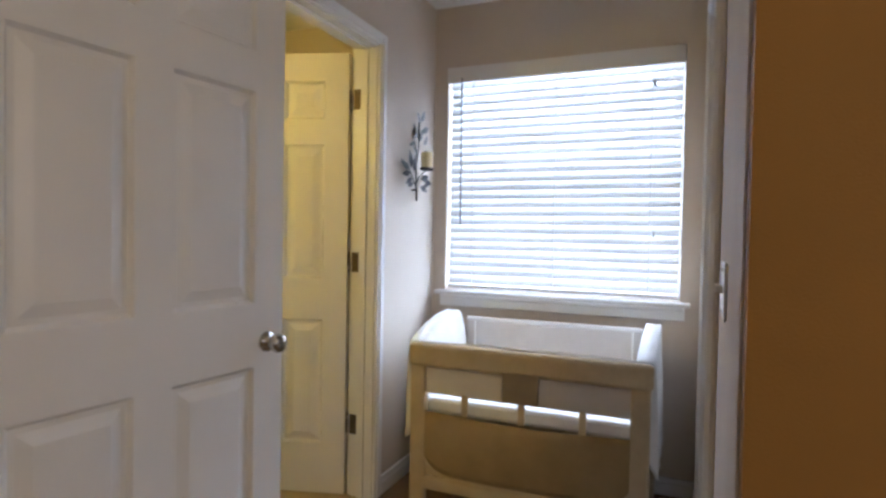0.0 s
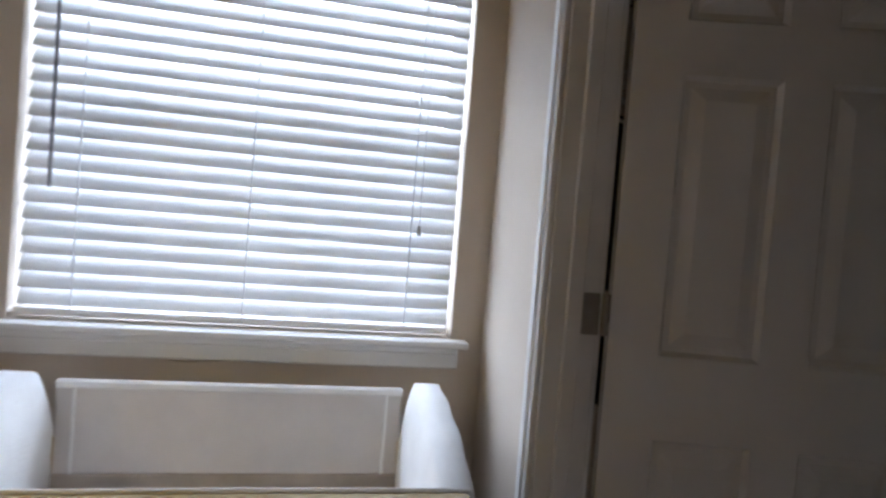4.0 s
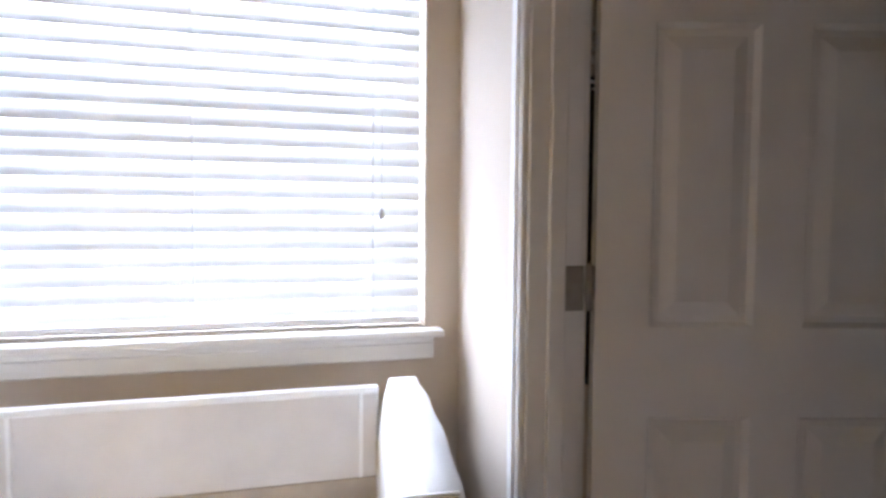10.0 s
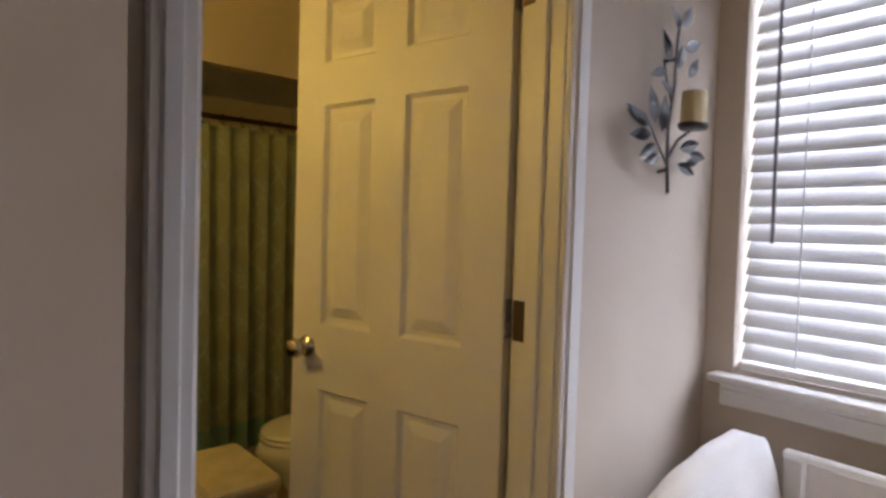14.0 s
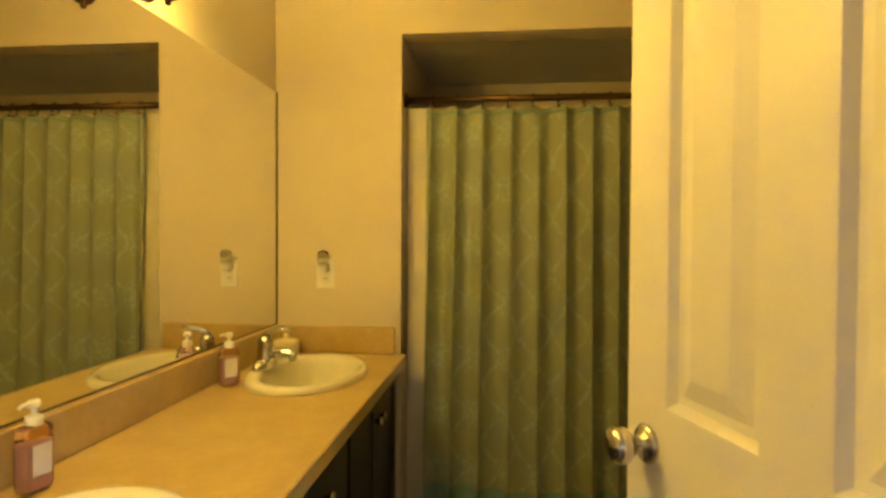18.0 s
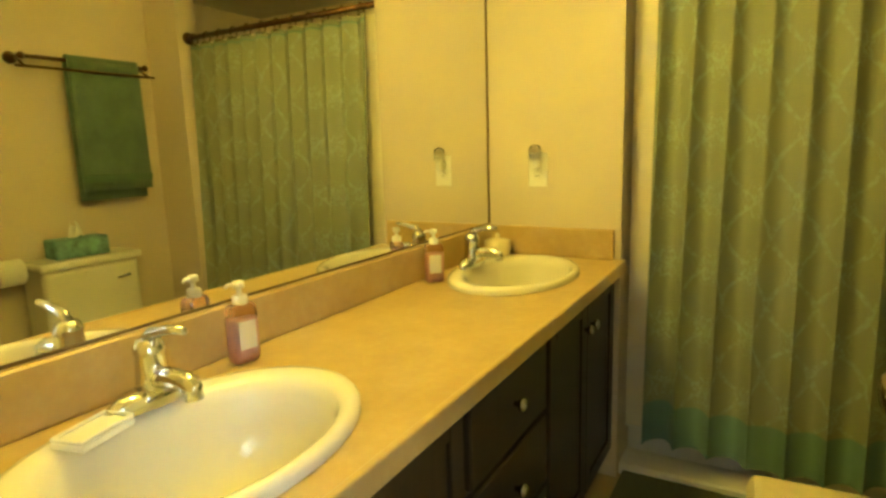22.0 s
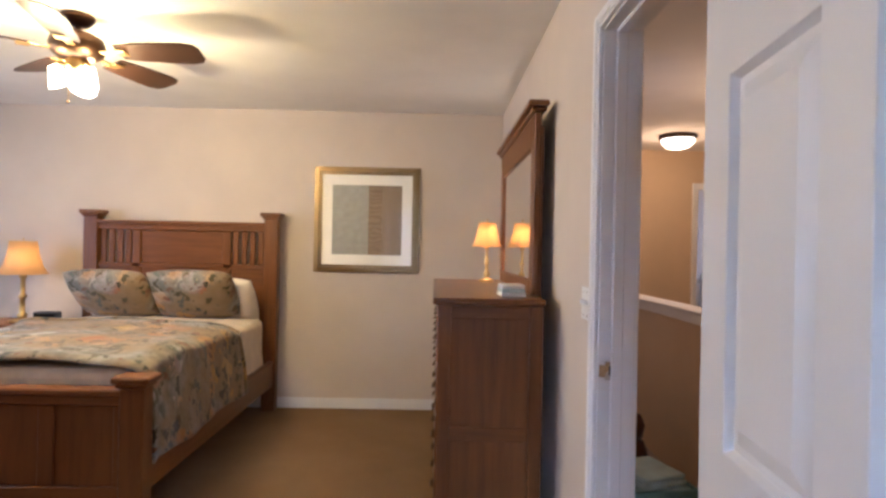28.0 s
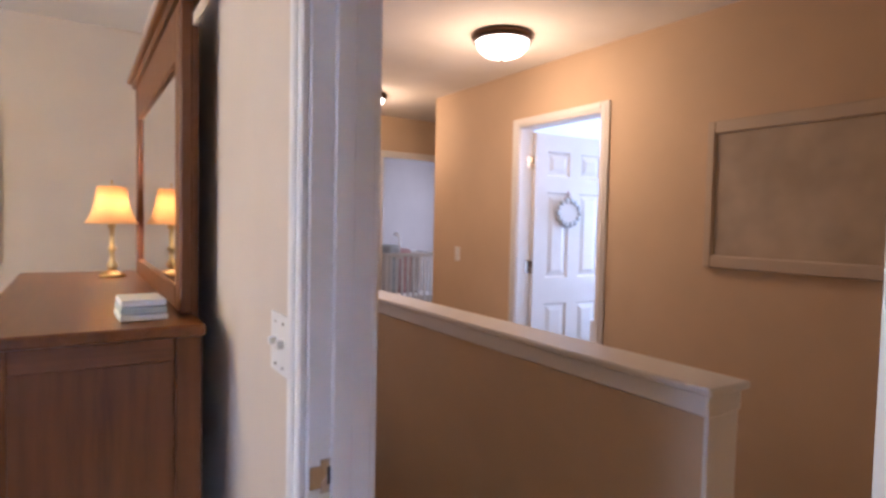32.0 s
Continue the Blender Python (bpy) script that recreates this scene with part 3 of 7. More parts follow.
# ---- doors ----
def door_leaf(name, w, label, m, knob_z=0.90, hinge_side=1, h=2.025, t=0.035, wreath=False):
    """A six-panel door; its hinge edge at the origin, the leaf along +x, faces at y=0 (front) and y=-t."""
    thing = empty(name, m, label, "door", kind="structure")
    st, mu = 0.108, 0.095
    rows = [(0.235, 0.815), (0.995, 1.615), (1.725, 1.905)]
    pw = (w - 2 * st - mu) / 2
    cols = [(st, st + pw), (st + pw + mu, w - st)]
    fr = [(0, -t, 0.01, st, 0, h), (w - st, -t, 0.01, w, 0, h), (st + pw, -t, 0.01, st + pw + mu, 0, h)]
    zs = [0.01] + [z for r in rows for z in r] + [h]
    for a, b in cols:
        for i in range(0, len(zs), 2):
            fr.append((a, -t, zs[i], b, 0, zs[i + 1]))
    part("leaf", boxes(*fr), DOOR, thing)
    for a, b in cols:
        for c, d in rows:
            bm = bmesh.new()
            for y, s in ((-0.009, 1), (-t + 0.009, -1)):
                rings = []
                for inset, dy in ((0.0, 0.0088), (0.003, 0.0088), (0.013, -0.004), (0.026, -0.004), (0.056, 0.0072)):
                    yy = y + s * dy
                    rings.append([bm.verts.new((x, yy, z)) for x, z in ((a + inset, c + inset), (b - inset, c + inset), (b - inset, d - inset), (a + inset, d - inset))])
                for r0, r1 in zip(rings, rings[1:]):
                    for i in range(4):
                        bm.faces.new((r0[i], r0[(i + 1) % 4], r1[(i + 1) % 4], r1[i]))
                bm.faces.new(rings[-1])
            part("panel", bm, DOOR, thing)
    prof = [(0.0, 0.0), (0.031, 0.0), (0.031, 0.004), (0.026, 0.009), (0.013, 0.012), (0.012, 0.026), (0.020, 0.030), (0.027, 0.038), (0.029, 0.048), (0.026, 0.058), (0.017, 0.064), (0.0, 0.066)]
    for y, rx in ((0.0, -90), (-t, 90)):
        part("knob", lathe(prof, 20, pose(w - 0.062, y, knob_z, rx)), NICKEL, thing, "satin nickel knob", smooth=True)
    part("latch", boxes((w - 0.001, -t + 0.006, knob_z - 0.028, w + 0.0015, -0.006, knob_z + 0.028), (w, -t + 0.012, knob_z - 0.008, w + 0.009, -0.012, knob_z + 0.008), bevel=0.0008), NICKEL, thing, "satin nickel latch")
    yh = 0.0 if hinge_side > 0 else -t
    for z in (0.335, 1.078, 1.815):
        hinge = part("hinge", tube([(-0.004, yh + 0.005 * hinge_side, z - 0.047), (-0.004, yh + 0.005 * hinge_side, z + 0.047)], 0.0065, 10), NICKEL, thing, "satin nickel hinge")
        part("hinge_leaf", boxes((-0.0035, -t + 0.004, z - 0.045, -0.001, -0.002, z + 0.045), bevel=0.0006), NICKEL, hinge)
    return thing


SATIN = metal("brushed_hinge_steel", (0.38, 0.35, 0.31), 0.62)
HINGE = metal("dull_bronze_hinge", (0.13, 0.10, 0.07), 0.55)
FRAMES = {ob.name: ob for ob in scene.collection.objects if ob.name.startswith("door_frame")}
for z in (0.335, 1.078, 1.815):
    part("hinge_plate", boxes((-0.117, BATH[1] - 0.003, z - 0.045, -0.066, BATH[1], z + 0.045), bevel=0.001), HINGE, FRAMES["door_frame_1"], "dull bronze hinge plate")
    part("hinge_plate", boxes((R + 0.054, CLOS[1] - 0.003, z - 0.046, R + T + 0.004, CLOS[1], z + 0.046), bevel=0.0014), SATIN, FRAMES["door_frame_3"], "satin nickel hinge plate")
    part("hinge_plate", boxes((HX - T - 0.003, -5.35, z - 0.045, HX - 0.07, -5.347, z + 0.045), bevel=0.001), NICKEL, FRAMES["door_frame_4"], "satin nickel hinge plate")
    knuckle = part("hinge_knuckle", tube([(R + T + 0.013, CLOS[1] - 0.010, z - 0.046), (R + T + 0.013, CLOS[1] - 0.010, z + 0.046)], 0.0075, 12), SATIN, FRAMES["door_frame_3"], "satin nickel hinge knuckle", smooth=True)
    part("pin", lathe([(0.0, 0.007), (0.004, 0.006), (0.005, 0.0), (0.0, 0.0)], 10, pose(R + T + 0.013, CLOS[1] - 0.010, z + 0.046)), SATIN, knuckle)
# the bathroom door stands open into the bathroom, its front to the south
door_leaf("door_1", 0.695, "white six-panel bathroom door standing open", pose(-0.134, -0.660, 0, 0, 0, 196.6), 0.93, hinge_side=-1)
# the bedroom door stands folded back against the wall between the two doorways
door_leaf("door_2", 0.857, "white six-panel bedroom door folded back along the wall", pose(0.052, -2.318, 0, 0, 0, 83.7) @ Matrix.Diagonal((1, -1, 1, 1)), 0.88, -1)
# the closet door stands open into the closet
door_leaf("door_3", 0.752, "white six-panel closet door standing open", pose(R + T + 0.027, -0.516, 0, 0, 0, -14.0) @ Matrix.Diagonal((1, -1, 1, 1)), 0.925, hinge_side=-1)
door_leaf("door_4", 0.725, "white six-panel spare room door with a round hanging", pose(HX - T, -5.315, 0, 0, 0, 176) @ Matrix.Diagonal((1, -1, 1, 1)), 0.93, hinge_side=-1)


# ---- alcove window with its blind ----
def blind(name, label, x0, x1, z0, z1, m, pitch, tilt, strings, wand=None, slat_w=0.050):
    """Slatted blind in its own frame: x across, y towards the room negative."""
    thing = empty(name, m, label, "blind")
    part("headrail", boxes((x0, -0.035, z1 - 0.045, x1, 0.030, z1), bevel=0.004), TRIM, thing)
    part("valance", boxes((x0 - 0.008, -0.052, z1 - 0.080, x1 + 0.008, -0.038, z1 + 0.004), bevel=0.004), TRIM, thing)
    n = 7
    prof = []
    for k in range(n):
        u = k / (n - 1) - 0.5
        prof.append((u * slat_w, 0.0035 * (1 - 4 * u * u)))
    ca, sa = math.cos(tilt), math.sin(tilt)
    prof = [(y * ca - z * sa, y * sa + z * ca) for y, z in prof]
    th = 0.0026
    verts, faces = [], []
    for x in (x0 + 0.004, x1 - 0.004):
        verts += [(x, y, z) for y, z in prof] + [(x, y, z - th) for y, z in prof]
    q = 2 * n
    for k in range(n - 1):
        faces += [(k, k + 1, q + k + 1, q + k), (n + k, q + n + k, q + n + k + 1, n + k + 1)]
    faces += [(0, q, q + n, n), (n - 1, 2 * n - 1, q + 2 * n - 1, q + n - 1)]
    faces += [tuple(list(range(n)) + list(range(2 * n - 1, n - 1, -1))), tuple([q + k for k in range(n - 1, -1, -1)] + [q + k for k in range(n, 2 * n)])]
    slat_mesh = mesh_of("slat", verts, faces)
    z, i = z1 - 0.085, 0
    rng = random.Random(5)
    while z > z0 + 0.045:
        link("slat", slat_mesh, SLAT, thing, pose(0, rng.uniform(-0.0008, 0.0008), z, rng.uniform(-0.5, 0.5), rng.uniform(-0.04, 0.04), 0))
        z -= pitch
    part("bottom_rail", boxes((x0 + 0.004, -0.026, z0 + 0.006, x1 - 0.004, 0.026, z0 + 0.026), bevel=0.004), TRIM, thing)
    for x in strings:
        for y in (-0.027, 0.027):
            part("ladder_string", tube([(x, y, z0 + 0.02), (x, y, z1 - 0.04)], 0.0022, 5), STRING, thing)
    if wand:
        part("wand", tube([(wand[0], -0.060, z1 - 0.06), (wand[0] + 0.004, -0.058, wand[1])], 0.0045, 8), paint("grey_wand", (0.20, 0.20, 0.21), 0.3), thing, "clear grey tilt wand")
        for zc, xx in ((1.93, 1.135), (1.215, 1.145)):
            part("cord_tassel", lathe([(0.0, 0.03), (0.004, 0.028), (0.008, 0.0), (0.0, 0.0)], 10, pose(xx, -0.05, zc)), paint("tassel_plastic", (0.42, 0.41, 0.40), 0.4), thing, "small grey cord tassel")
            part("lift_cord", tube([(xx, -0.05, zc + 0.028), (xx, -0.048, z1 - 0.06)], 0.0012, 5), STRING, thing)
    return thing


def window_unit(name, x0, x1, z0, z1, m, label, depth=0.10):
    thing = empty(name, m, label, "window", kind="structure")
    f = 0.045
    zc = (z0 + z1) / 2
    part("window_frame", boxes((x0, depth, z0, x0 + f, depth + 0.05, z1), (x1 - f, depth, z0, x1, depth + 0.05, z1), (x0 + f, depth, z0, x1 - f, depth + 0.05, z0 + f),
                               (x0 + f, depth, z1 - f, x1 - f, depth + 0.05, z1), (x0 + f, depth + 0.004, zc - 0.02, x1 - f, depth + 0.046, zc + 0.02), bevel=0.003), TRIM, thing)
    for a, b in ((z0 + f, zc - 0.02), (zc + 0.02, z1 - f)):
        p = part("pane", boxes((x0 + f - 0.004, depth + 0.022, a - 0.004, x1 - f + 0.004, depth + 0.026, b + 0.004)), OUT_GLASS, thing)
        p.visible_shadow = False
    return thing


window_unit("window_1", WIN[0], WIN[1], WIN[2], WIN[3], pose(0, 0, 0), "white framed double-pane window of the alcove")
blind("window_blind", "white slatted blind, half tilted, in the alcove window", WIN[0] + 0.006, WIN[1] - 0.006, WIN[2] + 0.004, WIN[3] - 0.002, pose(0, 0.040, 0), 0.0455,
      radians(61), (0.225, 0.665, 1.125), (0.165, 1.265), slat_w=0.053)
sill = empty("window_sill_1", pose(0, 0, 0), "white painted sill board and apron under the alcove window", "window sill", kind="structure")
part("sill_board", boxes((WIN[0] - 0.045, -0.055, 0.893, WIN[1] + 0.045, 0.10, 0.914), bevel=0.006, seg=2), TRIM, sill)
part("apron", boxes((WIN[0] - 0.022, -0.022, 0.828, WIN[1] + 0.022, 0.0, 0.893), (WIN[0] - 0.018, -0.030, 0.872, WIN[1] + 0.018, 0.0, 0.893), bevel=0.004), TRIM, sill)
window_unit("window_2", CWIN[0], CWIN[1], CWIN[2], CWIN[3], pose(CX, 0, 0, 0, 0, -90) @ Matrix.Diagonal((-1, 1, 1, 1)), "white framed window of the closet")
blind("window_blind_closet", "white slatted blind nearly closed in the closet window", CWIN[0] + 0.006, CWIN[1] - 0.006, CWIN[2] + 0.004, CWIN[3] - 0.002,
      pose(CX + 0.035, 0, 0, 0, 0, -90) @ Matrix.Diagonal((-1, 1, 1, 1)), 0.0455, radians(54), (-1.35, -0.67))
# never in view; added as the opening for the bedroom fill light
window_unit("window_3", BWIN[0], BWIN[1], BWIN[2], BWIN[3], pose(5.1, 0, 0, 0, 0, -90) @ Matrix.Diagonal((-1, 1, 1, 1)), "white framed bedroom window, added out of view to brighten the room")
sill2 = empty("window_sill_2", pose(0, 0, 0), "white painted sill under the closet window", "window sill", kind="structure")
part("sill_board", boxes((CX - 0.05, CWIN[0] - 0.04, CWIN[2] - 0.02, CX + 0.10, CWIN[1] + 0.04, CWIN[2]), bevel=0.005), TRIM, sill2)
part("apron", boxes((CX - 0.02, CWIN[0] - 0.02, CWIN[2] - 0.085, CX, CWIN[1] + 0.02, CWIN[2] - 0.02), bevel=0.004), TRIM, sill2)


def switch_plate(name, label, m, toggles=2, outlet=False):
    thing = empty(name, m, label, "outlet" if outlet else "light switch")
    w = 0.035 + 0.023 * (toggles - 1)
    part("plate", boxes((-w, -0.006, -0.058, w, 0, 0.058), bevel=0.0035, seg=2), PLATE, thing)
    for i in range(toggles):
        x = (i - (toggles - 1) / 2) * 0.046
        if outlet:
            for z in (-0.021, 0.021):
                o = part("socket", lathe([(0.0, 0.0085), (0.014, 0.0085), (0.016, 0.006)], 16, pose(x, 0, z, 90)), PLATE, thing)
                part("slot", boxes((x - 0.006, -0.0092, z - 0.004, x - 0.004, -0.008, z + 0.005), (x + 0.004, -0.0092, z - 0.004, x + 0.006, -0.008, z + 0.005)), BLACK_IRON, o)
        else:
            part("toggle", boxes((x - 0.005, -0.020, -0.004, x + 0.005, -0.005, 0.012), bevel=0.002), PLATE, thing)
        for z in (-0.042, 0.042) if not outlet else (0.0,):
            part("screw", lathe([(0.0, 0.0075), (0.003, 0.0072), (0.0035, 0.006)], 8, pose(x, 0, z, 90)), NICKEL, thing)
    return thing


switch_plate("light_switch", "white double light switch on the wall beside the closet door", pose(R, -1.612, 1.105, 0, 0, -90), 2)
switch_plate("light_switch", "white light switch on the wall beside the hall doorway", pose(0, -3.30, 1.14, 0, 0, 90), 2)
night = switch_plate("wall_outlet", "white outlet with a small plug-in night light", pose(BX, -1.741, 1.107, 0, 0, 90), 1, True)
nl = empty("night_light", pose(BX + 0.008, -1.741, 1.137, 0, 0, 90), "small clear plug-in night light in the outlet", "night light")
part("base", boxes((-0.016, -0.030, -0.022, 0.016, 0.0, 0.010), bevel=0.004), PLATE, nl)
part("shade", lathe([(0.020, 0.0), (0.022, 0.02), (0.018, 0.045), (0.0, 0.052)], 16, pose(0, -0.026, 0.008)), glass("clear_plastic", (0.9, 0.9, 0.88), 0.15), nl, "clear plastic shade", smooth=True)

# ---- alcove: bassinet and wall sconce ----
def bassinet():
    """A cloth-sided bedside crib: beige frame and front, white quilted ends, mesh sides."""
    thing = empty("bassinet", pose(0.690, -0.385, 0), "beige fabric bedside bassinet with white quilted ends under the window", "bassinet")
    w, d = 0.458, 0.255
    # legs and rails
    for sx in (-1, 1):
        for sy in (-1, 1):
            part("leg", merge(boxes((sx * w - 0.036, sy * d - 0.02, 0.03, sx * w + 0.036, sy * d + 0.02, 0.66), bevel=0.010, seg=2),
                              tube([(sx * w, sy * d, 0.035), (sx * w, sy * (d + 0.05), 0.018)], 0.018, 10)), LINEN, thing, "beige fabric covered leg")
    part("front_rail", boxes((-w - 0.045, -d - 0.028, 0.640, w + 0.045, -d + 0.028, 0.742), bevel=0.020, seg=3), LINEN, thing, "padded beige top rail", smooth=False)
    part("front_tab", boxes((-0.075, -d - 0.034, 0.535, 0.075, -d - 0.024, 0.660), bevel=0.004), cloth("taupe_tab", (0.30, 0.24, 0.17)), thing, "taupe cloth tab")
    part("front_piping", tube([(-w - 0.04, -d + 0.004, 0.744), (0, -d + 0.004, 0.746), (w + 0.04, -d + 0.004, 0.744)], 0.005, 6), WHITE_CLOTH, thing)
    net = cloth("grey_white_mesh_cloth", (0.62, 0.58, 0.55), 0.06, 700, 0.4)
    part("rear_band", boxes((-w + 0.03, d - 0.016, 0.50, w - 0.03, d - 0.006, 0.565), bevel=0.003), cloth("taupe_band", (0.40, 0.34, 0.28)), thing, "taupe band along the mattress")
    part("rear_panel", boxes((-w + 0.03, d - 0.008, 0.40, w - 0.03, d + 0.008, 0.792), bevel=0.007, seg=2), net, thing, "pale mesh rear side")
    part("front_panel", boxes((-w + 0.03, -d - 0.006, 0.525, w - 0.03, -d + 0.006, 0.650), bevel=0.003), net, thing, "pale mesh front strip")
    for x in (-w + 0.075, w - 0.075):
        part("seam", boxes((x - 0.005, d - 0.0125, 0.51, x + 0.005, d - 0.007, 0.785), bevel=0.002), WHITE_CLOTH, thing, "white seam tape on the mesh")
    part("seam", boxes((-w + 0.03, d - 0.0125, 0.776, w - 0.03, d + 0.012, 0.796), bevel=0.004), WHITE_CLOTH, thing, "white tape along the mesh top")
    for x in (-0.245, 0.0, 0.245):
        part("strap", boxes((x - 0.014, -d - 0.007, 0.44, x + 0.014, -d + 0.002, 0.535), bevel=0.002), LINEN, thing, "beige strap")
    part("mattress", boxes((-w + 0.03, -d + 0.012, 0.435, w - 0.03, d - 0.015, 0.505), bevel=0.018, seg=2), WHITE_CLOTH, thing, "white mattress")
    brown = cloth("tan_storage_cloth", (0.33, 0.24, 0.12), 0.12, 300, 0.5)

    def pocket(u, v):
        x = (u - 0.5) * 2 * (w - 0.025)
        z0 = 0.172 + 0.085 * abs(2 * u - 1) ** 9
        return (x, -d - 0.014 - 0.018 * math.sin(math.pi * v) * math.sin(math.pi * u), z0 + v * (0.450 - z0) - 0.015 * v * math.sin(math.pi * u))

    part("frame_panel", boxes((-w + 0.02, -d - 0.004, 0.170, w - 0.02, -d + 0.004, 0.300), bevel=0.002), LINEN, thing)
    part("skirt_piping", tube([pocket(i / 40, 0.0) for i in range(41)], 0.005, 6), LINEN, thing, "pale piping along the rounded skirt edge")
    part("storage_front", merge_mesh(grid_surface(pocket, 44, 8), 0.012), brown, thing, "tan cloth front skirt")
    part("lower_rail", boxes((-w, -d - 0.016, 0.105, w, -d + 0.016, 0.165), bevel=0.012, seg=2), LINEN, thing)
    part("lower_rail", boxes((-w, d - 0.014, 0.105, w, d + 0.014, 0.165), bevel=0.012, seg=2), LINEN, thing)
    part("side_rail", boxes((-w - 0.016, -d, 0.105, -w + 0.016, d, 0.165), bevel=0.010), LINEN, thing)
    part("side_rail", boxes((w - 0.016, -d, 0.105, w + 0.016, d, 0.165), bevel=0.010), LINEN, thing)
    # quilted ends: rise from the front rail to a rounded rear top
    for sx in (-1, 1):
        out = []
        for i in range(25):
            u = i / 24
            y = -d + 2 * d * u
            top = 0.735 + 0.100 * math.sin(min(1, u * 1.22) * math.pi / 2) ** 0.72 if u < 0.82 else 0.835 - 0.10 * ((u - 0.82) / 0.18) ** 2.2
            out.append((y, top))
        bm = bmesh.new()
        rings = []
        nz = 10
        for y, top in out:
            ring = []
            z0 = 0.45
            for k in range(nz + 1):
                z = z0 + (top - z0) * k / nz
                puff = 0.024 * (0.95 + 0.05 * math.sin(k * 2.2) * math.sin(y * 34)) * (1 - (k / nz) ** 6)
                ring.append((sx * (w - 0.012) - sx * puff, y, z))
            for k in range(nz, -1, -1):
                z = z0 + (top - z0) * k / nz
                drape = 0.048 + 0.018 * (1 - k / nz) + 0.002 * math.sin(y * 45)
                ring.append((sx * (w + drape), y, z - (0.14 if k < 3 else 0.0)))
            rings.append([bm.verts.new(p) for p in ring])
        for a, b in zip(rings, rings[1:]):
            n = len(a)
            for k in range(n):
                bm.faces.new((a[k], a[(k + 1) % n], b[(k + 1) % n], b[k]))
        bm.faces.new(rings[0])
        bm.faces.new(rings[-1])
        part("end_cover", bm, WHITE_CLOTH, thing, "white quilted end cover", smooth=True)
    return thing


def merge_mesh(me, thick):
    """A sheet given thickness, as a bmesh."""
    bm = bmesh.new()
    bm.from_mesh(me)
    bmesh.ops.solidify(bm, geom=list(bm.faces), thickness=thick)
    return bm


bassinet()


def leaf_mesh():
    verts, faces = [], []
    n = 6
    for i in range(n + 1):
        u = i / n
        h = 0.5 * math.sin(math.pi * u ** 0.8) * 0.42
        for s, t in ((-h, 0.012), (0, 0.0), (h, 0.012)):
            verts.append((u, s, t + 0.04 * math.sin(math.pi * u)))
    for i in range(n):
        for k in range(2):
            a = i * 3 + k
            faces.append((a, a + 1, a + 4, a + 3))
    bm = bmesh.new()
    for v in verts:
        bm.verts.new(v)
    bm.verts.ensure_lookup_table()
    for f in faces:
        bm.faces.new([bm.verts[i] for i in f])
    bmesh.ops.solidify(bm, geom=list(bm.faces), thickness=0.02)
    me = bpy.data.meshes.new("leaf")
    bm.to_mesh(me)
    bm.free()
    me.materials.append(LEAF)
    return me


LEAF = metal("aged_pewter_leaf", (0.16, 0.16, 0.16), 0.45)


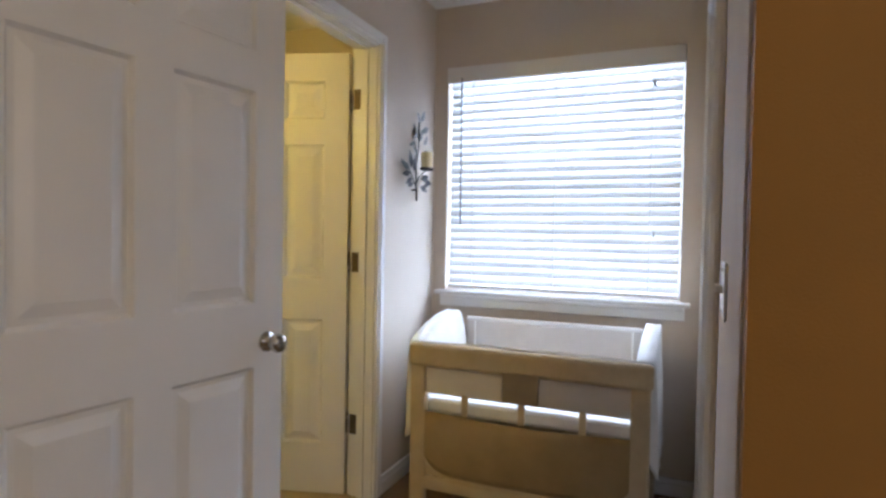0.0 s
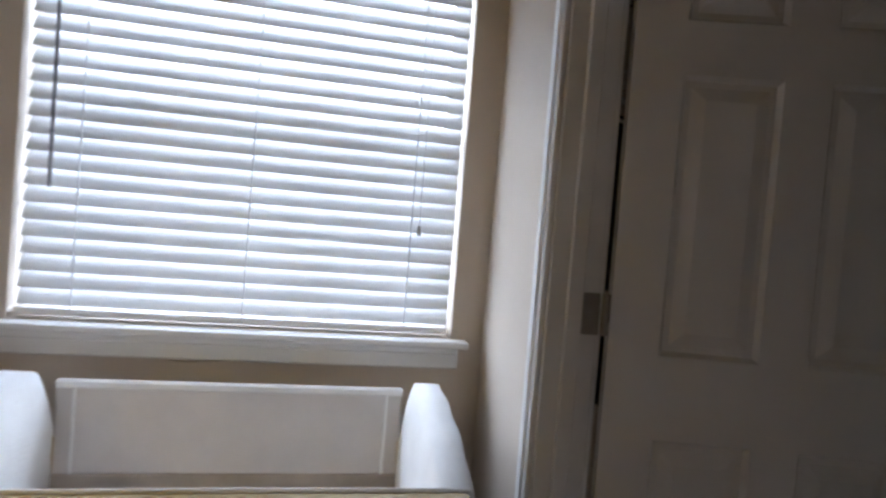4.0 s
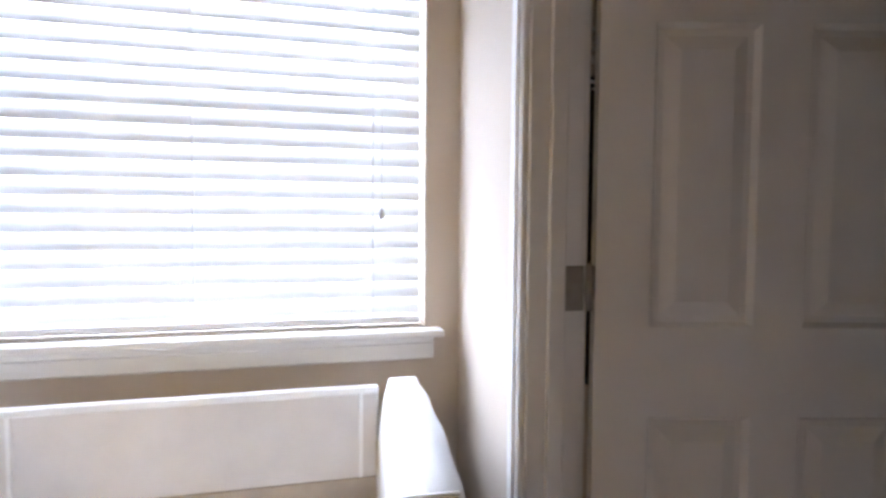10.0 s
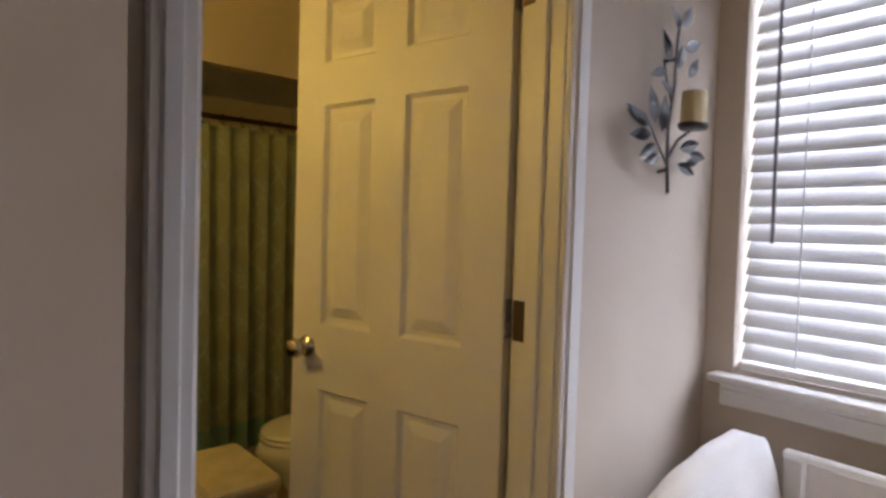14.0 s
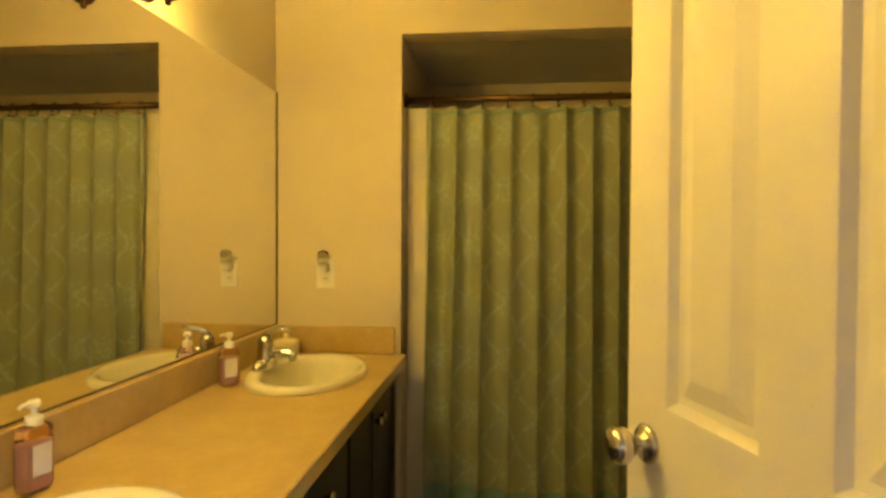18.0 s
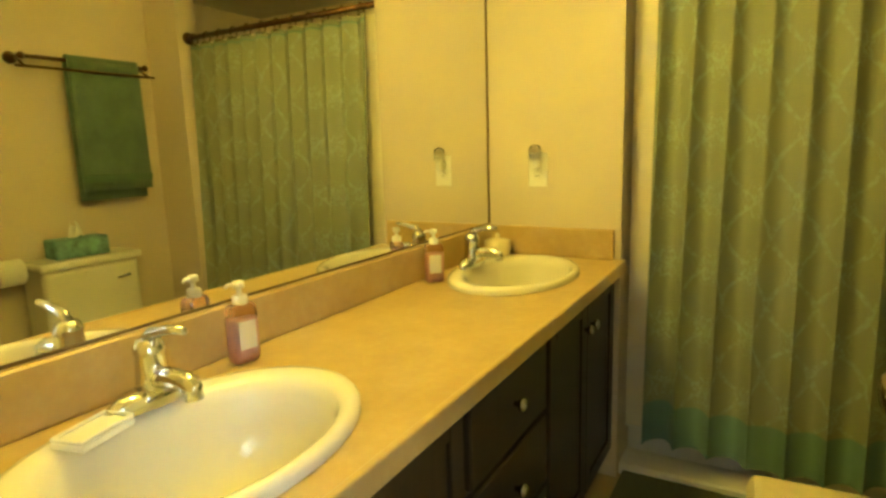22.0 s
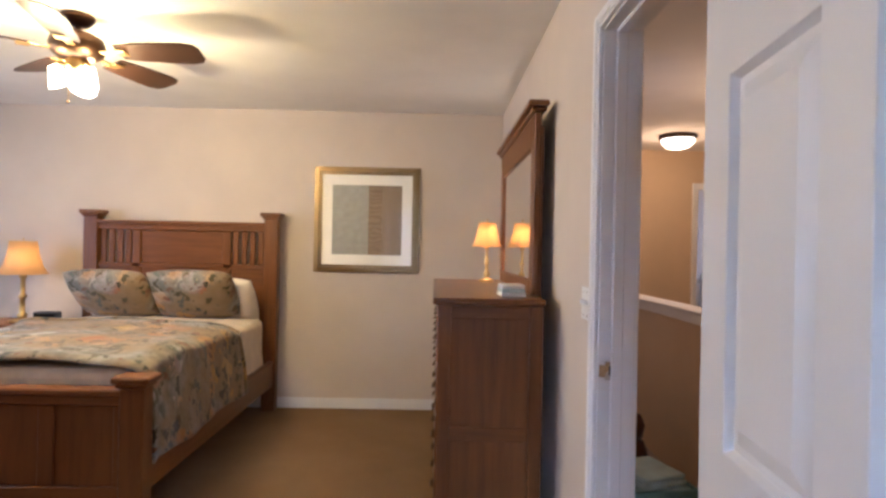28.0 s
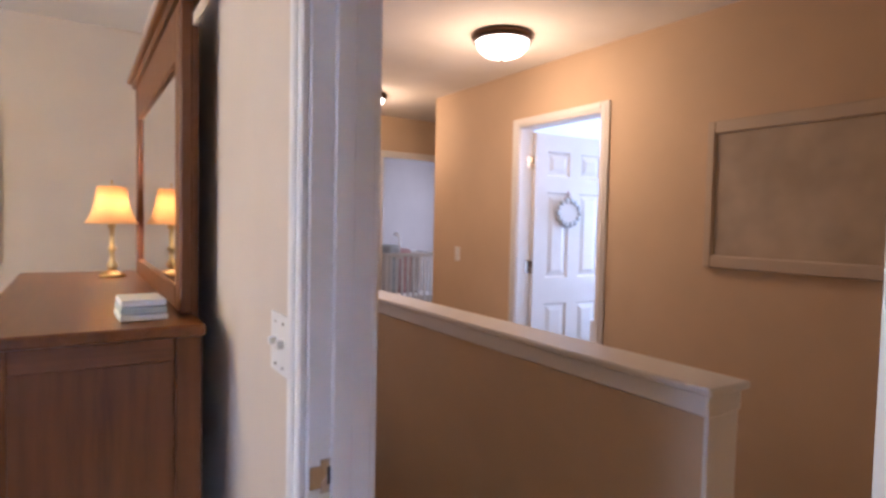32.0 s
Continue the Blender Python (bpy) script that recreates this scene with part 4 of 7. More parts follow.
def sconce():
    """Metal branch on the wall; local x along the wall to the north, z up, y out of the wall negative."""
    thing = empty("wall_sconce", pose(0.002, -0.283, 1.38, 0, 0, 90) @ Matrix.Diagonal((1.32, 1, 1.04, 1)), "dark metal leafy branch sconce with a cream pillar candle", "wall sconce")
    y = -0.030
    part("stem", tube([(0, y, 0), (-0.006, y, 0.07), (-0.008, y, 0.15), (0.004, y - 0.004, 0.25), (0.012, y, 0.34), (0.020, y, 0.40)], 0.0042, 8, 0.6), BLACK_IRON, thing)
    part("stem", tube([(-0.004, y, 0.06), (-0.04, y - 0.004, 0.10), (-0.075, y - 0.006, 0.145)], 0.0032, 6, 0.7), BLACK_IRON, thing)
    part("stem", tube([(0.0, y, 0.21), (-0.02, y, 0.26), (-0.030, y, 0.30)], 0.0030, 6, 0.7), BLACK_IRON, thing)
    part("stem", tube([(-0.006, y, 0.08), (0.015, y - 0.01, 0.125), (0.036, y - 0.03, 0.150)], 0.0034, 6, 0.8), BLACK_IRON, thing)
    part("wall_bracket", tube([(0.0, -0.002, 0.05), (-0.004, y, 0.055)], 0.004, 6), BLACK_IRON, thing)
    part("wall_bracket", tube([(0.008, -0.002, 0.31), (0.008, y, 0.31)], 0.004, 6), BLACK_IRON, thing)
    me = leaf_mesh()
    for x, z, ang, s in ((0.020, 0.385, 62, 0.055), (0.010, 0.375, 118, 0.045), (0.026, 0.335, 28, 0.058), (-0.018, 0.295, 112, 0.060), (0.004, 0.285, 70, 0.055),
                         (0.046, 0.275, 58, 0.052), (-0.030, 0.275, 205, 0.045), (0.046, 0.240, 8, 0.042), (-0.060, 0.150, 102, 0.068), (-0.036, 0.135, 86, 0.070),
                         (-0.075, 0.145, 165, 0.060), (-0.070, 0.125, 190, 0.055), (-0.055, 0.105, 215, 0.050), (-0.040, 0.080, 200, 0.045), (0.026, 0.105, 18, 0.062),
                         (0.062, 0.098, -4, 0.050), (0.020, 0.070, -18, 0.055), (0.050, 0.075, 12, 0.042), (-0.005, 0.225, 150, 0.038), (-0.100, 0.150, 150, 0.045)):
        link("leaf", me, LEAF, thing, Matrix.Translation((x, y - 0.006, z)) @ Euler((radians(90), 0, 0)).to_matrix().to_4x4() @ Matrix.Rotation(radians(ang), 4, "Z") @ Matrix.Scale(s * 1.22, 4))
    part("candle_cup", lathe([(0.0, 0.0), (0.030, 0.0), (0.033, 0.006), (0.033, 0.012), (0.0, 0.010)], 18, pose(0.036, y - 0.032, 0.150)), BLACK_IRON, thing, smooth=True)
    can = empty("candle", pose(0.033, -0.230, 1.541), "cream pillar candle on the sconce's cup", "candle")
    can.matrix_basis = pose(0.002, -0.283, 1.38, 0, 0, 90) @ pose(0.0475, y - 0.032, 0.1675)
    part("wax", lathe([(0.0, 0.0), (0.029, 0.0), (0.030, 0.004), (0.030, 0.072), (0.028, 0.078), (0.022, 0.074), (0.0, 0.070)], 22), paint("cream_wax", (0.72, 0.62, 0.36), 0.45, 0.06, 40, 0.1), can, smooth=True)
    part("wick", tube([(0, 0, 0.070), (0.001, 0, 0.082)], 0.0012, 5), BLACK_IRON, can)


sconce()

# ---- bathroom ----
CT = 0.804         # counter height
CY = -1.440        # counter front
VX0, VX1 = BX + 0.002, -T - 0.002


def vanity():
    """Dark cabinet units under one long counter."""
    def unit(x0, x1, kind):
        th = empty("vanity_cabinet", pose(0, 0, 0), "espresso wood vanity unit with " + ("two drawers" if kind == "d" else "two doors"), "cabinet", "vanity cabinet units")
        part("body", boxes((x0, BS + 0.01, 0.09, x1, CY - 0.045, 0.60), (x0, CY - 0.066, 0.60, x1, CY - 0.045, CT - 0.037), (x0, BS + 0.01, 0.60, x0 + 0.016, CY - 0.066, CT - 0.037), (x1 - 0.016, BS + 0.01, 0.60, x1, CY - 0.066, CT - 0.037), (x0 + 0.005, BS + 0.01, 0, x1 - 0.005, CY - 0.10, 0.09)), ESPRESSO, th)
        f = CY - 0.045

        def front(nm, a, b, c, d, knob):
            p = part(nm, merge(boxes((a, f, c, b, f + 0.012, d)), boxes((a, f, c, a + 0.05, f + 0.020, d), (b - 0.05, f, c, b, f + 0.020, d), (a + 0.05, f, c, b - 0.05, f + 0.020, c + 0.05),
                                (a + 0.05, f, d - 0.05, b - 0.05, f + 0.020, d), bevel=0.003)), ESPRESSO, th)
            part("knob", lathe([(0.0, 0.028), (0.012, 0.026), (0.016, 0.020), (0.013, 0.014), (0.006, 0.010), (0.006, 0.0)], 14, pose(knob[0], f + 0.020, knob[1], -90)), CHROME, p, "round chrome knob", smooth=True)
        if kind == "d":
            for c, d in ((0.560, 0.752), (0.370, 0.548), (0.12, 0.358)):
                p = part("drawer", merge(boxes((x0 + 0.012, f, c, x1 - 0.012, f + 0.020, d), bevel=0.004)), ESPRESSO, th)
                part("knob", lathe([(0.0, 0.028), (0.012, 0.026), (0.016, 0.020), (0.013, 0.014), (0.006, 0.010), (0.006, 0.0)], 14, pose((x0 + x1) / 2, f + 0.020, (c + d) / 2, -90)), CHROME, p, "round chrome knob", smooth=True)
        else:
            xm = (x0 + x1) / 2
            front("cabinet_door", x0 + 0.012, xm - 0.002, 0.12, 0.752, (xm - 0.03, 0.665))
            front("cabinet_door", xm + 0.002, x1 - 0.012, 0.12, 0.752, (xm + 0.03, 0.665))
    unit(VX0, -1.302, "c")
    unit(-1.300, -0.873, "d")
    unit(-0.871, VX1, "c")
    ct = empty("countertop", pose(0, 0, 0), "tan stone-pattern laminate countertop with backsplash", "countertop")
    # plate with two oval holes
    def sheet():
        bm = bmesh.new()
        holes = [(-1.620, -1.685), (-0.485, -1.672)]
        a, b = 0.230, 0.160
        n = 32
        xs = [VX0, -1.05, VX1]
        for (hx, hy), x0, x1 in zip(holes, xs, xs[1:]):
            corner = [(x1, CY), (x1, BS), (x0, BS), (x0, CY)]
            inner = [(hx + a * math.cos(math.tau * i / n), hy + b * math.sin(math.tau * i / n)) for i in range(n)]

            def edge(i):
                t = math.tau * i / n
                dx, dy = math.cos(t), math.sin(t)
                k = min((x1 - hx) / dx if dx > 1e-6 else 9, (x0 - hx) / dx if dx < -1e-6 else 9, (CY - hy) / dy if dy > 1e-6 else 9, (BS - hy) / dy if dy < -1e-6 else 9)
                return (hx + dx * k, hy + dy * k)
            outer = [edge(i) for i in range(n)]
            for z, rev in ((CT, False), (CT - 0.036, True)):
                vi = [bm.verts.new((*p, z)) for p in inner]
                vo = [bm.verts.new((*p, z)) for p in outer]
                for i in range(n):
                    j = (i + 1) % n
                    bm.faces.new((vi[i], vo[i], vo[j], vi[j]))
                    p, q = outer[i], outer[j]
                    if abs(p[0] - q[0]) > 1e-4 and abs(p[1] - q[1]) > 1e-4:
                        c = min(corner, key=lambda c: (c[0] - p[0]) ** 2 + (c[1] - p[1]) ** 2 + (c[0] - q[0]) ** 2 + (c[1] - q[1]) ** 2)
                        bm.faces.new((vo[i], bm.verts.new((*c, z)), vo[j]))
        bmesh.ops.remove_doubles(bm, verts=list(bm.verts), dist=0.0004)
        return bm
    part("top", sheet(), COUNTER, ct)
    part("front_edge", boxes((VX0, CY - 0.002, CT - 0.040, VX1, CY + 0.012, CT + 0.0015), bevel=0.004, seg=2), COUNTER, ct)
    part("backsplash", boxes((VX0, BS + 0.001, CT, VX1, BS + 0.020, CT + 0.103), bevel=0.004), COUNTER, ct)
    part("side_splash", boxes((BX + 0.001, BS + 0.020, CT, BX + 0.020, CY - 0.03, CT + 0.103), bevel=0.004), COUNTER, ct)


vanity()


def washbasin(x, y, tap=0.0):
    th = empty("washbasin", pose(x, y, CT), "cream-white oval ceramic drop-in washbasin in the tan counter", "washbasin", "washbasins")
    bm = bmesh.new()
    n = 40
    rings = []
    for s, z, off in ((1.00, 0.001, 0), (1.00, 0.012, 0), (0.975, 0.019, 0), (0.92, 0.021, 0), (0.84, 0.018, 0.006), (0.795, 0.010, 0.010), (0.77, -0.008, 0.012), (0.73, -0.055, 0.014), (0.66, -0.105, 0.016), (0.50, -0.138, 0.018), (0.28, -0.148, 0.020), (0.10, -0.151, 0.020)):
        rings.append([bm.verts.new((0.262 * s * math.cos(a), off * 1.4 + 0.186 * s * math.sin(a), z)) for a in (math.tau * i / n for i in range(n))])
    for a, b in zip(rings, rings[1:]):
        for i in range(n):
            bm.faces.new((a[i], a[(i + 1) % n], b[(i + 1) % n], b[i]))
    bm.faces.new(rings[-1])
    part("bowl", bm, BISCUIT, th, smooth=True)
    part("drain", lathe([(0.0, 0.004), (0.016, 0.004), (0.022, 0.001), (0.022, -0.002)], 18, pose(0, 0.028, -0.149)), CHROME, th, "chrome drain", smooth=True)
    part("overflow", lathe([(0.0, 0.002), (0.008, 0.002), (0.009, 0.0)], 12, pose(0, 0.160, -0.045, 68)), BLACK_IRON, th, "dark overflow hole")
    f = empty("faucet", pose(x - 0.01 - tap, y - 0.150, CT + 0.019), "chrome single-lever faucet behind the washbasin", "faucet", "faucets")
    bm = bmesh.new()
    ring = []
    for z, k in ((0.0, 1.0), (0.012, 1.0), (0.026, 0.82)):
        ring.append([bm.verts.new((0.078 * k * math.cos(a) * (1.0 if z < 0.02 else 0.9), 0.027 * k * math.sin(a), z)) for a in (math.tau * i / 24 for i in range(24))])
    for a, b in zip(ring, ring[1:]):
        for i in range(24):
            bm.faces.new((a[i], a[(i + 1) % 24], b[(i + 1) % 24], b[i]))
    bm.faces.new(ring[-1])
    part("base", bm, CHROME, f, smooth=True)
    part("body", lathe([(0.026, 0.020), (0.024, 0.05), (0.022, 0.075), (0.024, 0.085), (0.018, 0.100), (0.0, 0.104)], 18), CHROME, f, smooth=True)
    part("spout", tube([(0, 0.004, 0.036), (0, 0.040, 0.047), (0, 0.078, 0.046), (0, 0.094, 0.038), (0, 0.096, 0.022)], 0.0165, 12, 0.85), CHROME, f, smooth=True)
    part("lever", tube([(0, -0.006, 0.095), (0, 0.012, 0.112), (0, 0.055, 0.122), (0, 0.088, 0.124)], 0.011, 10, 0.55), CHROME, f, smooth=True)
    return th


washbasin(-1.620, -1.685)
washbasin(-0.485, -1.672, 0.028)


def soap_bottle(name, x, y, col, rz, s=1.0, label="pink hand soap pump bottle with a white label"):
    th = empty(name, pose(x, y, CT + 0.001, 0, 0, rz), label, "soap bottle")
    part("bottle", boxes((-0.029 * s, -0.018 * s, 0, 0.029 * s, 0.018 * s, 0.118 * s), bevel=0.012, seg=3), glass("soap_" + name, col, 0.08), th)
    part("soap", boxes((-0.026 * s, -0.015 * s, 0.003, 0.026 * s, 0.015 * s, 0.092 * s), bevel=0.010, seg=2), paint("pink_soap_" + name, (0.70, 0.50, 0.49), 0.3), th, "pink liquid soap")
    part("label", boxes((-0.018 * s, 0.0182 * s, 0.030 * s, 0.018 * s, 0.0192 * s, 0.085 * s)), paint("white_label", (0.75, 0.72, 0.70), 0.6), th, "white paper label")
    part("collar", lathe([(0.014, 0.116 * s), (0.014, 0.132 * s), (0.010, 0.134 * s), (0.005, 0.136 * s), (0.005, 0.150 * s)], 14), PLATE, th, smooth=True)
    part("pump", merge(lathe([(0.0, 0.162 * s), (0.010, 0.160 * s), (0.011, 0.148 * s), (0.0, 0.147 * s)], 14), tube([(0, 0, 0.155 * s), (0.022, 0, 0.156 * s), (0.027, 0, 0.151 * s)], 0.0036, 8)), PLATE, th, "white pump head", smooth=True)


soap_bottle("soap_bottle", -0.738, -1.868, (0.95, 0.70, 0.72), -10, 0.98)
soap_bottle("soap_bottle_slim", -1.450, -1.868, (0.95, 0.70, 0.72), -48, 0.98, "slim pink soap pump bottle beside the far basin")
jar = empty("soap_jar", pose(-1.900, -1.868, CT + 0.001), "cream ceramic jar with a knobbed lid", "jar")
part("body", lathe([(0.0, 0.0), (0.044, 0.0), (0.048, 0.01), (0.048, 0.045), (0.046, 0.05), (0.0, 0.05)], 24), paint("cream_ceramic", (0.70, 0.62, 0.45), 0.2), jar, smooth=True)
part("lid", lathe([(0.049, 0.050), (0.046, 0.058), (0.02, 0.064), (0.008, 0.066), (0.011, 0.078), (0.0, 0.084)], 24), paint("cream_ceramic_lid", (0.70, 0.62, 0.45), 0.2), jar, smooth=True)
dish = empty("soap_dish", pose(-0.415, -1.795, CT + 0.021, 0, 0, 14), "white rectangular soap dish behind the basin", "soap dish")
part("tray", boxes((-0.044, -0.027, -0.003, 0.044, 0.027, 0.008), (-0.044, -0.027, 0.008, 0.044, -0.022, 0.014), (-0.044, 0.022, 0.008, 0.044, 0.027, 0.014), (-0.044, -0.022, 0.008, -0.039, 0.022, 0.014), (0.039, -0.022, 0.008, 0.044, 0.022, 0.014), bevel=0.002), CERAMIC, dish)

mir = empty("bathroom_mirror", pose(0, 0, 0), "large frameless plate mirror above the counter", "mirror")
part("glass", boxes((BX + 0.0125, BS + 0.0005, CT + 0.108, VX1 - 0.004, BS + 0.006, 1.800), bevel=0.001), MIRROR, mir)
part("edge_strip", boxes((BX + 0.0005, BS + 0.0005, CT + 0.106, BX + 0.012, BS + 0.008, 1.800)), paint("brown_caulk", (0.16, 0.10, 0.05), 0.6), mir, "brown strip along the mirror edge")
part("bottom_channel", boxes((BX + 0.006, BS + 0.0005, CT + 0.1045, VX1 - 0.004, BS + 0.008, CT + 0.1095)), paint("dark_channel", (0.14, 0.095, 0.05), 0.7), mir, "thin dark channel")

# vanity light over the mirror
vl = empty("vanity_light", pose(-0.87, BS, 1.815), "bronze vanity light with three glowing glass shades above the mirror", "wall lamp")
part("backplate", boxes((-0.30, 0.0, 0.0, 0.30, 0.022, 0.10), bevel=0.008, seg=2), BRONZE, vl)
BULB_GLASS = glowing("lit_frosted_shade", BULB, 68.0)
for x in (-0.21, 0.0, 0.21):
    a = part("arm", tube([(x, 0.02, 0.05), (x, 0.07, 0.045), (x, 0.10, 0.015), (x, 0.11, -0.005)], 0.009, 8), BRONZE, vl)
    part("socket", lathe([(0.0, 0.0), (0.027, 0.0), (0.028, -0.012), (0.018, -0.028), (0.007, -0.034), (0.006, -0.042), (0.0, -0.044)], 16, pose(x, 0.11, 0.0)), BRONZE, a, "bronze cup with a finial", smooth=True)
    part("shade", lathe([(0.026, -0.01), (0.040, 0.01), (0.052, 0.05), (0.058, 0.075), (0.054, 0.075), (0.036, 0.01), (0.022, -0.008)], 20, pose(x, 0.11, 0.0)), BULB_GLASS, a, "glowing frosted glass shade", smooth=True)


def shower():
    rod = empty("curtain_rod", pose(0, 0, 0), "bronze shower curtain rod across the tub recess", "curtain rod")
    X = BX - 0.060
    part("rod", tube([(X, -1.449, 1.775), (X, -0.8, 1.775), (X, -0.251, 1.775)], 0.0125, 12), BRONZE, rod, smooth=True)
    for y, s in ((-1.449, 1), (-0.251, -1)):
        part("flange", lathe([(0.0, 0.0), (0.03, 0.0), (0.026, 0.012), (0.0, 0.014)], 18, pose(X, y, 1.775, -90 * s)), BRONZE, rod, smooth=True)
    cur = empty("shower_curtain", pose(0, 0, 0), "sage green patterned shower curtain, drawn closed, with a darker hem", "shower curtain")
    y0, y1, z0, z1 = -1.368, -0.277, 0.150, 1.748
    folds = 11

    def fn(u, v):
        k = 0.55 + 0.45 * math.sin(math.pi * min(1.0, 1.15 * (1 - v)) * 0.5)
        ph = math.tau * folds * (u + 0.016 * math.sin(7 * u + 1.3) * (1 - 0.6 * v))
        deep = 0.75 + 0.25 * math.sin(11 * u + 0.7)
        wave = 0.030 * deep * math.sin(ph) + 0.006 * math.sin(0.5 * ph + 2.0) * (1 - v) + 0.003 * math.sin(2 * ph + 3 * v)
        dip = 0.014 * (0.5 - 0.5 * math.cos(ph)) * max(0.0, (v - 0.95) / 0.05)
        foot = 0.012 * math.sin(9 * u + 1.0) * (1 - v) ** 3
        return (X + 0.002 + k * wave + 0.045 * (1 - v), y0 + (y1 - y0) * u + 0.012 * math.cos(ph) * k, z0 + (z1 - z0) * v - dip + foot)
    me = grid_surface(fn, 260, 40)
    link("cloth", me, DAMASK, cur)
    part("top_hem", tube([fn(i / 80, 0.985) for i in range(81)], 0.004, 6), DAMASK, cur)
    lin = empty("shower_liner", pose(0, 0, 0), "cream vinyl shower liner behind the curtain", "shower liner")
    link("sheet", grid_surface(lambda u, v: (X - 0.034 + 0.006 * math.sin(math.tau * 11 * u) * min(1.0, 6 * u), -1.440 + 1.165 * u, 0.165 + 1.585 * v), 120, 6), translucent("cream_vinyl", (0.80, 0.74, 0.62), 0.15), lin)
    part("hem", tube([(X - 0.034 + 0.006 * math.sin(math.tau * 11 * u) * min(1.0, 6 * u), -1.440 + 1.165 * u, 0.168) for u in (i / 60 for i in range(61))], 0.004, 6), WHITE_CLOTH, lin, "white magnetic hem")
    for i in range(12):
        y = y0 + 0.03 + (y1 - y0 - 0.05) * i / 11
        part("ring", tube([(X + 0.020 * math.cos(a) , y, 1.766 + 0.026 * math.sin(a)) for a in (math.tau * k / 12 for k in range(13))], 0.003, 6), BRONZE, rod)
        part("hook_ball", lathe([(0, -0.007), (0.007, 0), (0, 0.007)], 10, pose(X + 0.022, y, 1.738)), BRONZE, cur, "dark bronze hook", smooth=True)
    tub = empty("bathtub", pose(0, 0, 0), "white bathtub behind the shower curtain", "bathtub")
    part("apron", boxes((BX - 0.20, -1.446, 0.003, BX - 0.155, -0.005, 0.40), bevel=0.012, seg=2), CERAMIC, tub)
    part("rim", boxes((BX - 0.795, -1.446, 0.36, BX - 0.70, -0.005, 0.40), (BX - 0.70, -1.446, 0.36, BX - 0.20, -1.40, 0.40), (BX - 0.70, -0.10, 0.36, BX - 0.20, -0.005, 0.40), bevel=0.01), CERAMIC, tub)
    part("basin", boxes((BX - 0.70, -1.40, 0.05, BX - 0.20, -0.10, 0.08), (BX - 0.72, -1.42, 0.05, BX - 0.70, -0.08, 0.36), (BX - 0.70, -1.42, 0.05, BX - 0.2, -1.40, 0.36), (BX - 0.70, -0.10, 0.05, BX - 0.2, -0.08, 0.36)), CERAMIC, tub)


shower()
slab("trim_tub", [(BX - 0.152, -1.446, 0.003, BX - 0.02, -0.254, 0.05)], TRIM, "pale threshold strip along the tub", "trim", 0.006)


def toilet():
    cx = -1.455
    th = empty("toilet", pose(cx, 0, 0.003), "white two-piece toilet with a closed lid", "toilet")
    part("tank", boxes((-0.215, -0.205, 0.385, 0.215, -0.015, 0.722), bevel=0.025, seg=3), CERAMIC, th)
    part("tank_lid", boxes((-0.228, -0.218, 0.722, 0.228, -0.008, 0.758), bevel=0.012, seg=2), CERAMIC, th)
    part("flush_lever", tube([(-0.15, -0.208, 0.65), (-0.15, -0.225, 0.65), (-0.09, -0.228, 0.645)], 0.006, 8), CHROME, th, "chrome flush lever")

    def oval(z, a, b, cy):
        return [(a * math.cos(t), cy + b * math.sin(t) * (1.0 if math.sin(t) < 0 else 0.85), z) for t in (math.tau * i / 28 for i in range(28))]

    def loft(rs):
        bm = bmesh.new()
        vs = [[bm.verts.new(p) for p in r] for r in rs]
        for a, b in zip(vs, vs[1:]):
            for i in range(28):
                bm.faces.new((a[i], a[(i + 1) % 28], b[(i + 1) % 28], b[i]))
        bm.faces.new(vs[0])
        bm.faces.new(vs[-1])
        return bm
    part("bowl", loft([oval(0.0, 0.11, 0.20, -0.36), oval(0.04, 0.105, 0.21, -0.36), oval(0.16, 0.10, 0.20, -0.37), oval(0.26, 0.14, 0.24, -0.40), oval(0.34, 0.178, 0.275, -0.43), oval(0.385, 0.185, 0.262, -0.42)]), CERAMIC, th, smooth=True)
    part("seat", loft([oval(0.388, 0.188, 0.265, -0.42), oval(0.405, 0.190, 0.267, -0.42)]), CERAMIC, th, smooth=True)
    part("seat_lid", loft([oval(0.408, 0.186, 0.262, -0.42), oval(0.424, 0.186, 0.262, -0.42), oval(0.431, 0.165, 0.240, -0.42)]), CERAMIC, th, smooth=True)
    tis = empty("tissue_box", pose(cx + 0.01, -0.11, 0.762, 0, 0, 4), "teal patterned tissue box on the toilet tank", "tissue box")
    part("box", boxes((-0.115, -0.055, 0, 0.115, 0.055, 0.085), bevel=0.006), paint("teal_box", (0.16, 0.32, 0.34), 0.6, 0.5, 40, 0.1, scale=30), tis)
    part("tissue", merge_mesh(grid_surface(lambda u, v: ((u - 0.5) * 0.07 * (1 - 0.6 * v), 0.02 * math.sin(u * 9) * v, 0.082 + 0.065 * v + 0.012 * math.sin(u * 7)), 10, 6), 0.001), WHITE_CLOTH, tis, "white tissue")
    pr = empty("paper_roll_holder", pose(-1.17, -0.002, 0.73), "chrome toilet paper holder with a white roll", "paper holder")
    part("roll", lathe([(0.02, -0.05), (0.055, -0.05), (0.056, -0.048), (0.056, 0.048), (0.055, 0.05), (0.02, 0.05), (0.02, -0.05)], 22, pose(0, -0.075, 0, 0, 90)), WHITE_CLOTH, pr, "white paper roll", smooth=False)
    part("bracket", merge(boxes((-0.075, -0.085, -0.012, -0.060, 0, 0.012), (0.060, -0.085, -0.012, 0.075, 0, 0.012), bevel=0.003), tube([(-0.07, -0.075, 0), (0.07, -0.075, 0)], 0.008, 10)), CHROME, pr)


